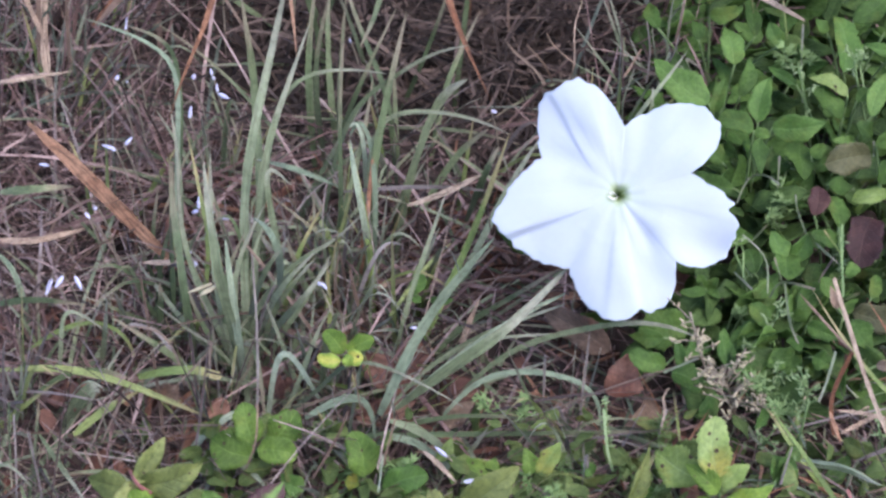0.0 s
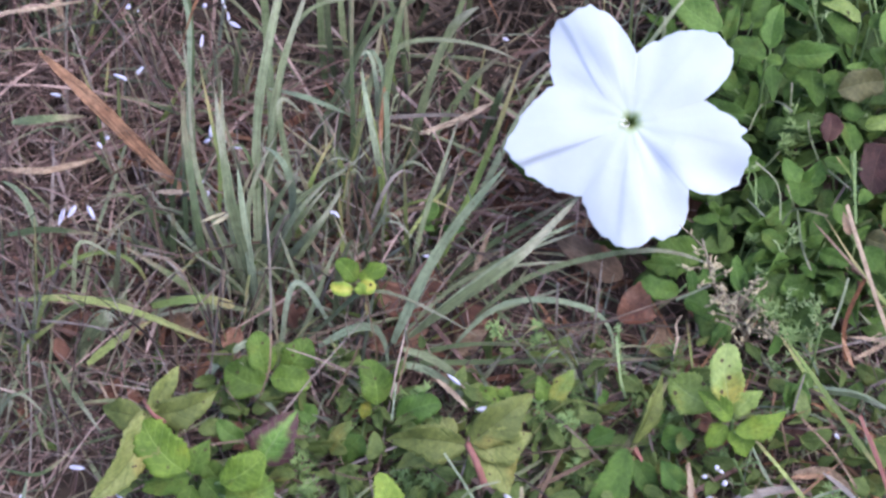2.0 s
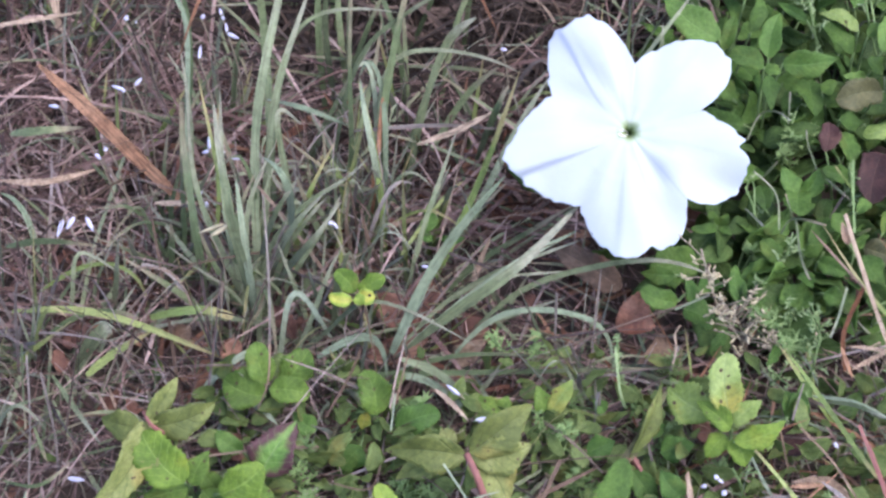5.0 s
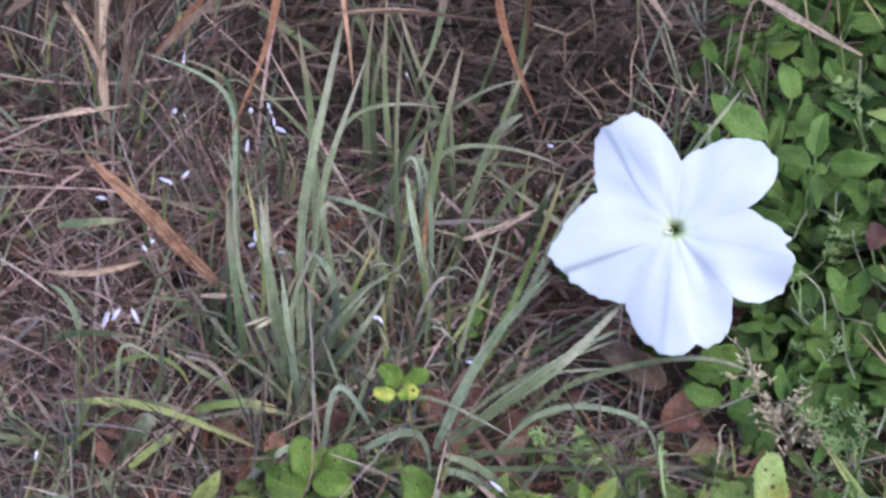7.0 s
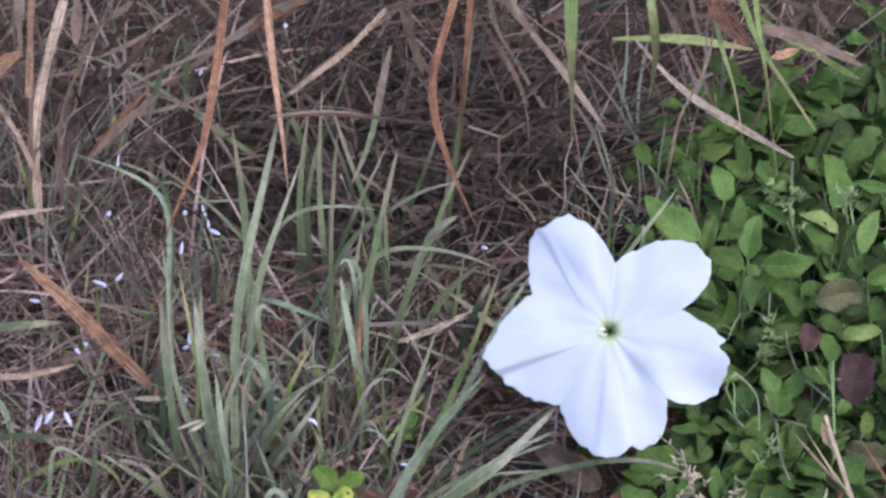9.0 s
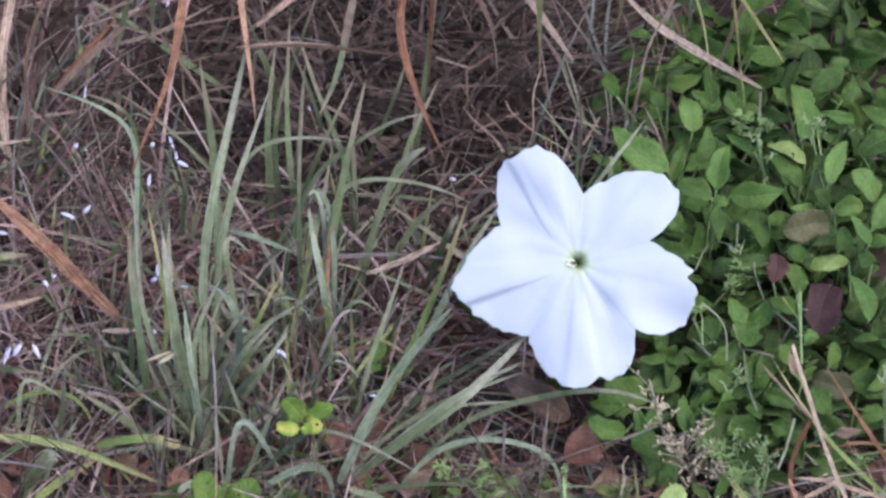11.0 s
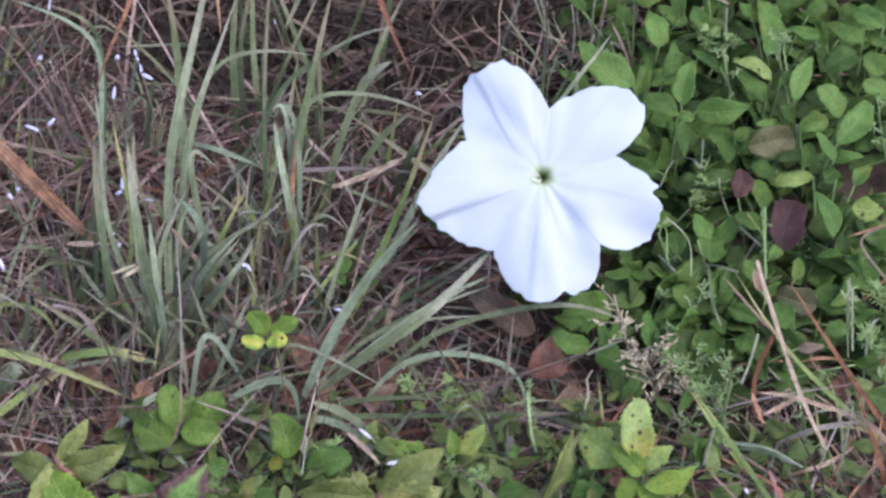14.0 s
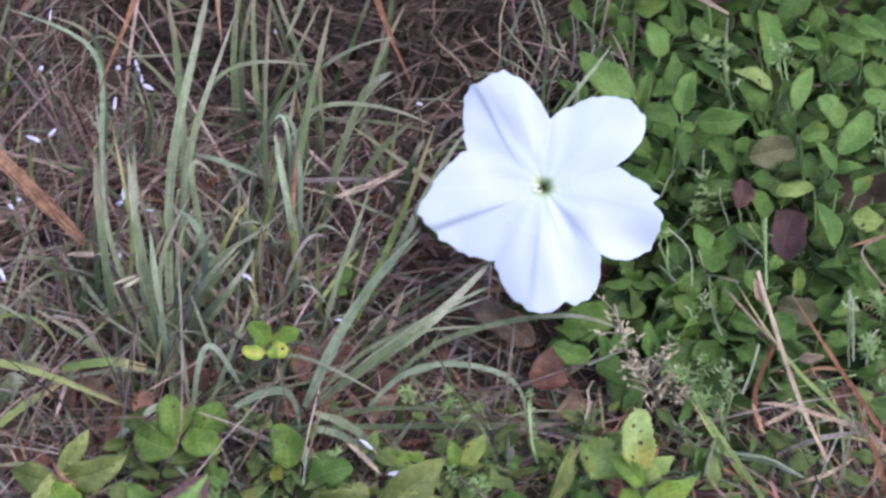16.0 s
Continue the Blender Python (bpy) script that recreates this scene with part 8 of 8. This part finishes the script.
feathery_weed((0.1729, -0.1209, 0), (0.1657, -0.1511, 0.0500), 0.012, 606, "feathery green weed between leaves and straw", TINY_LEAF)
feathery_weed((0.2770, -0.1033, 0), (0.2654, -0.1341, 0.0500), 0.014, 607, "feathery green weed between leaves and straw", TINY_LEAF)
feathery_weed((0.1691, -0.0915, 0), (0.1620, -0.1227, 0.0500), 0.008, 608, "feathery green weed between leaves and straw", TINY_LEAF)
feathery_weed((0.2242, 0.1518, 0), (0.2084, 0.0775, 0.0800), 0.008, 609, "feathery green weed between leaves and straw", TINY_LEAF)
seed_weed((0.2575, 0.1618, 0), (0.2365, 0.0726, 0.0900), 0.007, 631, "weed with small pale grey-green buds", HUSK_GREEN, 24, 0.0022)
seed_weed((0.2589, 0.1510, 0), (0.2384, 0.0649, 0.0880), 0.008, 632, "weed with small pale grey-green buds", HUSK_GREEN, 24, 0.0022)
seed_weed((0.2783, 0.1486, 0), (0.2611, 0.0836, 0.0700), 0.006, 633, "weed with small pale grey-green buds", HUSK_GREEN, 15, 0.0022)
seed_weed((0.3124, 0.1056, 0), (0.2901, 0.0318, 0.0800), 0.004, 634, "weed with small pale grey-green buds", HUSK_GREEN, 12, 0.0022)
seed_weed((0.1890, -0.0633, 0), (0.1790, -0.1072, 0.0600), 0.008, 635, "weed with small pale grey-green buds", HUSK_GREEN, 30, 0.0022)
seed_weed((0.1694, -0.0874, 0), (0.1613, -0.1254, 0.0550), 0.006, 636, "weed with small pale grey-green buds", HUSK_GREEN, 24, 0.0022)
seed_weed((0.1866, -0.1083, 0), (0.1767, -0.1500, 0.0600), 0.008, 637, "weed with small pale grey-green buds", HUSK_GREEN, 21, 0.002)
seed_weed((0.1968, -0.1165, 0), (0.1864, -0.1579, 0.0600), 0.011, 638, "weed with small pale grey-green buds", HUSK_GREEN, 27, 0.002)
seed_weed((0.1894, -0.1290, 0), (0.1803, -0.1653, 0.0550), 0.012, 639, "weed with small pale grey-green buds", HUSK_GREEN, 24, 0.002)
seed_weed((0.1729, -0.1574, 0), (0.1672, -0.1797, 0.0400), 0.009, 640, "weed with small pale grey-green buds", HUSK_GREEN, 30, 0.0022)
seed_weed((0.2797, -0.1180, 0), (0.2677, -0.1502, 0.0500), 0.006, 641, "weed with small pale grey-green buds", HUSK_GREEN, 24, 0.0022)

# ---------------------------------------------------------------- repeated clumps
def free_of_flower(x, y):
    return math.hypot(x - 0.09, y + 0.05) > 0.10


def small_tuft(seed):
    rnd = random.Random(seed)
    t = thing("small_grass_tuft", (0, 0, 0), "small green grass tuft among dead grass", "grass tuft", "small grass tufts")
    for k in range(11):
        a, lean = rnd.uniform(0, 2 * math.pi), rnd.uniform(0.15, 0.9)
        top = rnd.uniform(0.05, 0.11) * (1.1 - 0.5 * lean)
        out = np.array((math.cos(a), math.sin(a), 0)) * 0.07 * lean
        p0 = np.array((rnd.gauss(0, 0.006), rnd.gauss(0, 0.006), -0.004))
        points = [p0, p0 + 0.45 * out + (0, 0, 0.55 * top), p0 + 0.9 * out + (0, 0, top)]
        if rnd.random() < 0.3:
            points.append(points[-1] + 0.4 * out - (0, 0, top * rnd.uniform(0.1, 0.4)))
        part("blade", ribbon(points, rnd.uniform(0.0014, 0.0034), "blade", rnd.uniform(-60, 60), 12), rnd.choice([GRASS, GRASS_DARK, STRAW_GREY, GRASS_YELLOW]), t)
    return t


def dry_clump(seed):
    rnd = random.Random(seed)
    t = thing("dry_grass_clump", (0, 0, 0), "clump of grey-brown dead grass stalks", "dry grass", "dry grass clumps")
    for k in range(14):
        a, lean = rnd.uniform(0, 2 * math.pi), rnd.uniform(0.3, 1.0)
        le = rnd.uniform(0.07, 0.17)
        top = le * rnd.uniform(0.15, 0.6)
        out = np.array((math.cos(a), math.sin(a), 0)) * le * lean
        p0 = np.array((rnd.gauss(0, 0.012), rnd.gauss(0, 0.012), -0.003))
        points = [p0, p0 + 0.5 * out + np.array((rnd.gauss(0, .004), rnd.gauss(0, .004), 0.65 * top)), p0 + out + (0, 0, top)]
        part("stalk", ribbon(points, rnd.uniform(0.0006, 0.0018), rnd.choice(["blade", "blade", "lance"]), rnd.uniform(-90, 90), 10), rnd.choice([DEAD, DEAD, DEAD, STRAW_BROWN]), t)
    return t


def leafy_clump(seed):
    rnd = random.Random(seed)
    t = thing("leafy_ground_plant", (0, 0, 0), "low ground plant with pointed green leaves", "weed", "low leafy plants")
    for k in range(8):
        a = k * 2.4 + rnd.uniform(-0.4, 0.4)
        r, z = rnd.uniform(0.006, 0.02), rnd.uniform(0.018, 0.05)
        d = np.array((math.cos(a), math.sin(a), 0))
        le = rnd.uniform(0.014, 0.034)
        base = d * r + (0, 0, z)
        leaf(t, base, base + d * le * 0.9 + (0, 0, le * rnd.uniform(-0.2, 0.45)), le * rnd.uniform(0.6, 0.78), rnd.choice([LEAF, LEAF, LEAF, LEAF_PALE]), rnd.choice(["ovate", "ovate", "elliptic"]), twist=rnd.uniform(-25, 25))
    return t


def spread(kinds, count, seed, area, fits):
    """Copies of a few built clumps over a stretch of ground; the built ones stand in the first places."""
    rnd = random.Random(seed)
    placed = 0
    while placed < count:
        x, y = rnd.uniform(area[0], area[1]), rnd.uniform(area[2], area[3])
        if not fits(x, y, rnd.random()):
            continue
        m = pose(x, y, 0, 0, 0, rnd.uniform(0, 360))
        if placed < len(kinds):
            kinds[placed].matrix_basis = m
        else:
            copy_thing(kinds[placed % len(kinds)], m)
        placed += 1


spread([small_tuft(201 + k) for k in range(6)], 24, 91, (-0.33, 0.12, -0.26, 0.22), lambda x, y, r: free_of_flower(x, y) and r > leafy(x, y) * 1.2 and r < hollow(x, y))
spread([small_tuft(221 + k) for k in range(4)], 9, 95, (-0.16, 0.09, -0.16, 0.05), lambda x, y, r: free_of_flower(x, y) and r > leafy(x, y) * 1.5)
spread([dry_clump(301 + k) for k in range(7)], 70, 92, (-0.36, 0.30, -0.28, 0.42), lambda x, y, r: free_of_flower(x, y) and r > leafy(x, y) * 1.1 and r < 0.02 + hollow(x, y))
spread([leafy_clump(401 + k) for k in range(7)], 52, 93, (0.10, 0.40, -0.11, 0.36), lambda x, y, r: math.hypot(x - 0.09, y + 0.05) > 0.07 and r < leafy(x, y) * 0.95)

FERN = "feathery green weed between leaves and straw"
spread([feathery_weed((0, 0, 0), (0.004 * k, -0.006, 0.035 + 0.004 * k), 0.010 + 0.001 * k, 501 + k, FERN, TINY_LEAF) for k in range(4)], 26, 96, (-0.12, 0.34, -0.30, -0.07), lambda x, y, r: free_of_flower(x, y) and (x > 0.1 or y < -0.17))
BUDS = "low weed with pale green buds"
spread([seed_weed((0, 0, 0), (0.005, -0.008, 0.05), 0.011, 511 + k, BUDS, HUSK_GREEN, 15, 0.0028) for k in range(3)], 15, 97, (0.1, 0.36, -0.26, 0.12), lambda x, y, r: free_of_flower(x, y))
STRAWS = "short dry straws lying over low weeds"


def low_straw(seed):
    rnd = random.Random(seed)
    t = thing("dry_straw", (0, 0, 0), STRAWS, "dry straw", "dry straws")
    for k in range(6):
        a, le = rnd.uniform(0, 2 * math.pi), rnd.uniform(0.03, 0.09)
        d = np.array((math.cos(a), math.sin(a), 0)) * le
        p0 = np.array((rnd.gauss(0, 0.015), rnd.gauss(0, 0.015), rnd.uniform(-0.002, 0.02)))
        part("straw", ribbon([p0, p0 + 0.5 * d + (0, 0, rnd.uniform(0.01, 0.03)), p0 + d + (0, 0, rnd.uniform(0.005, 0.035))], rnd.uniform(0.0008, 0.002), "blade", rnd.uniform(-60, 60), 8), rnd.choice([STRAW, STRAW_ORANGE, STRAW_GREY, GRASS_PALE, GRASS_YELLOW]), t)
    return t


spread([low_straw(521 + k) for k in range(5)], 44, 98, (0.10, 0.36, -0.30, -0.09), lambda x, y, r: free_of_flower(x, y) and r < 1.2 + 6 * (-0.1 - y) + 3 * (x - 0.2))
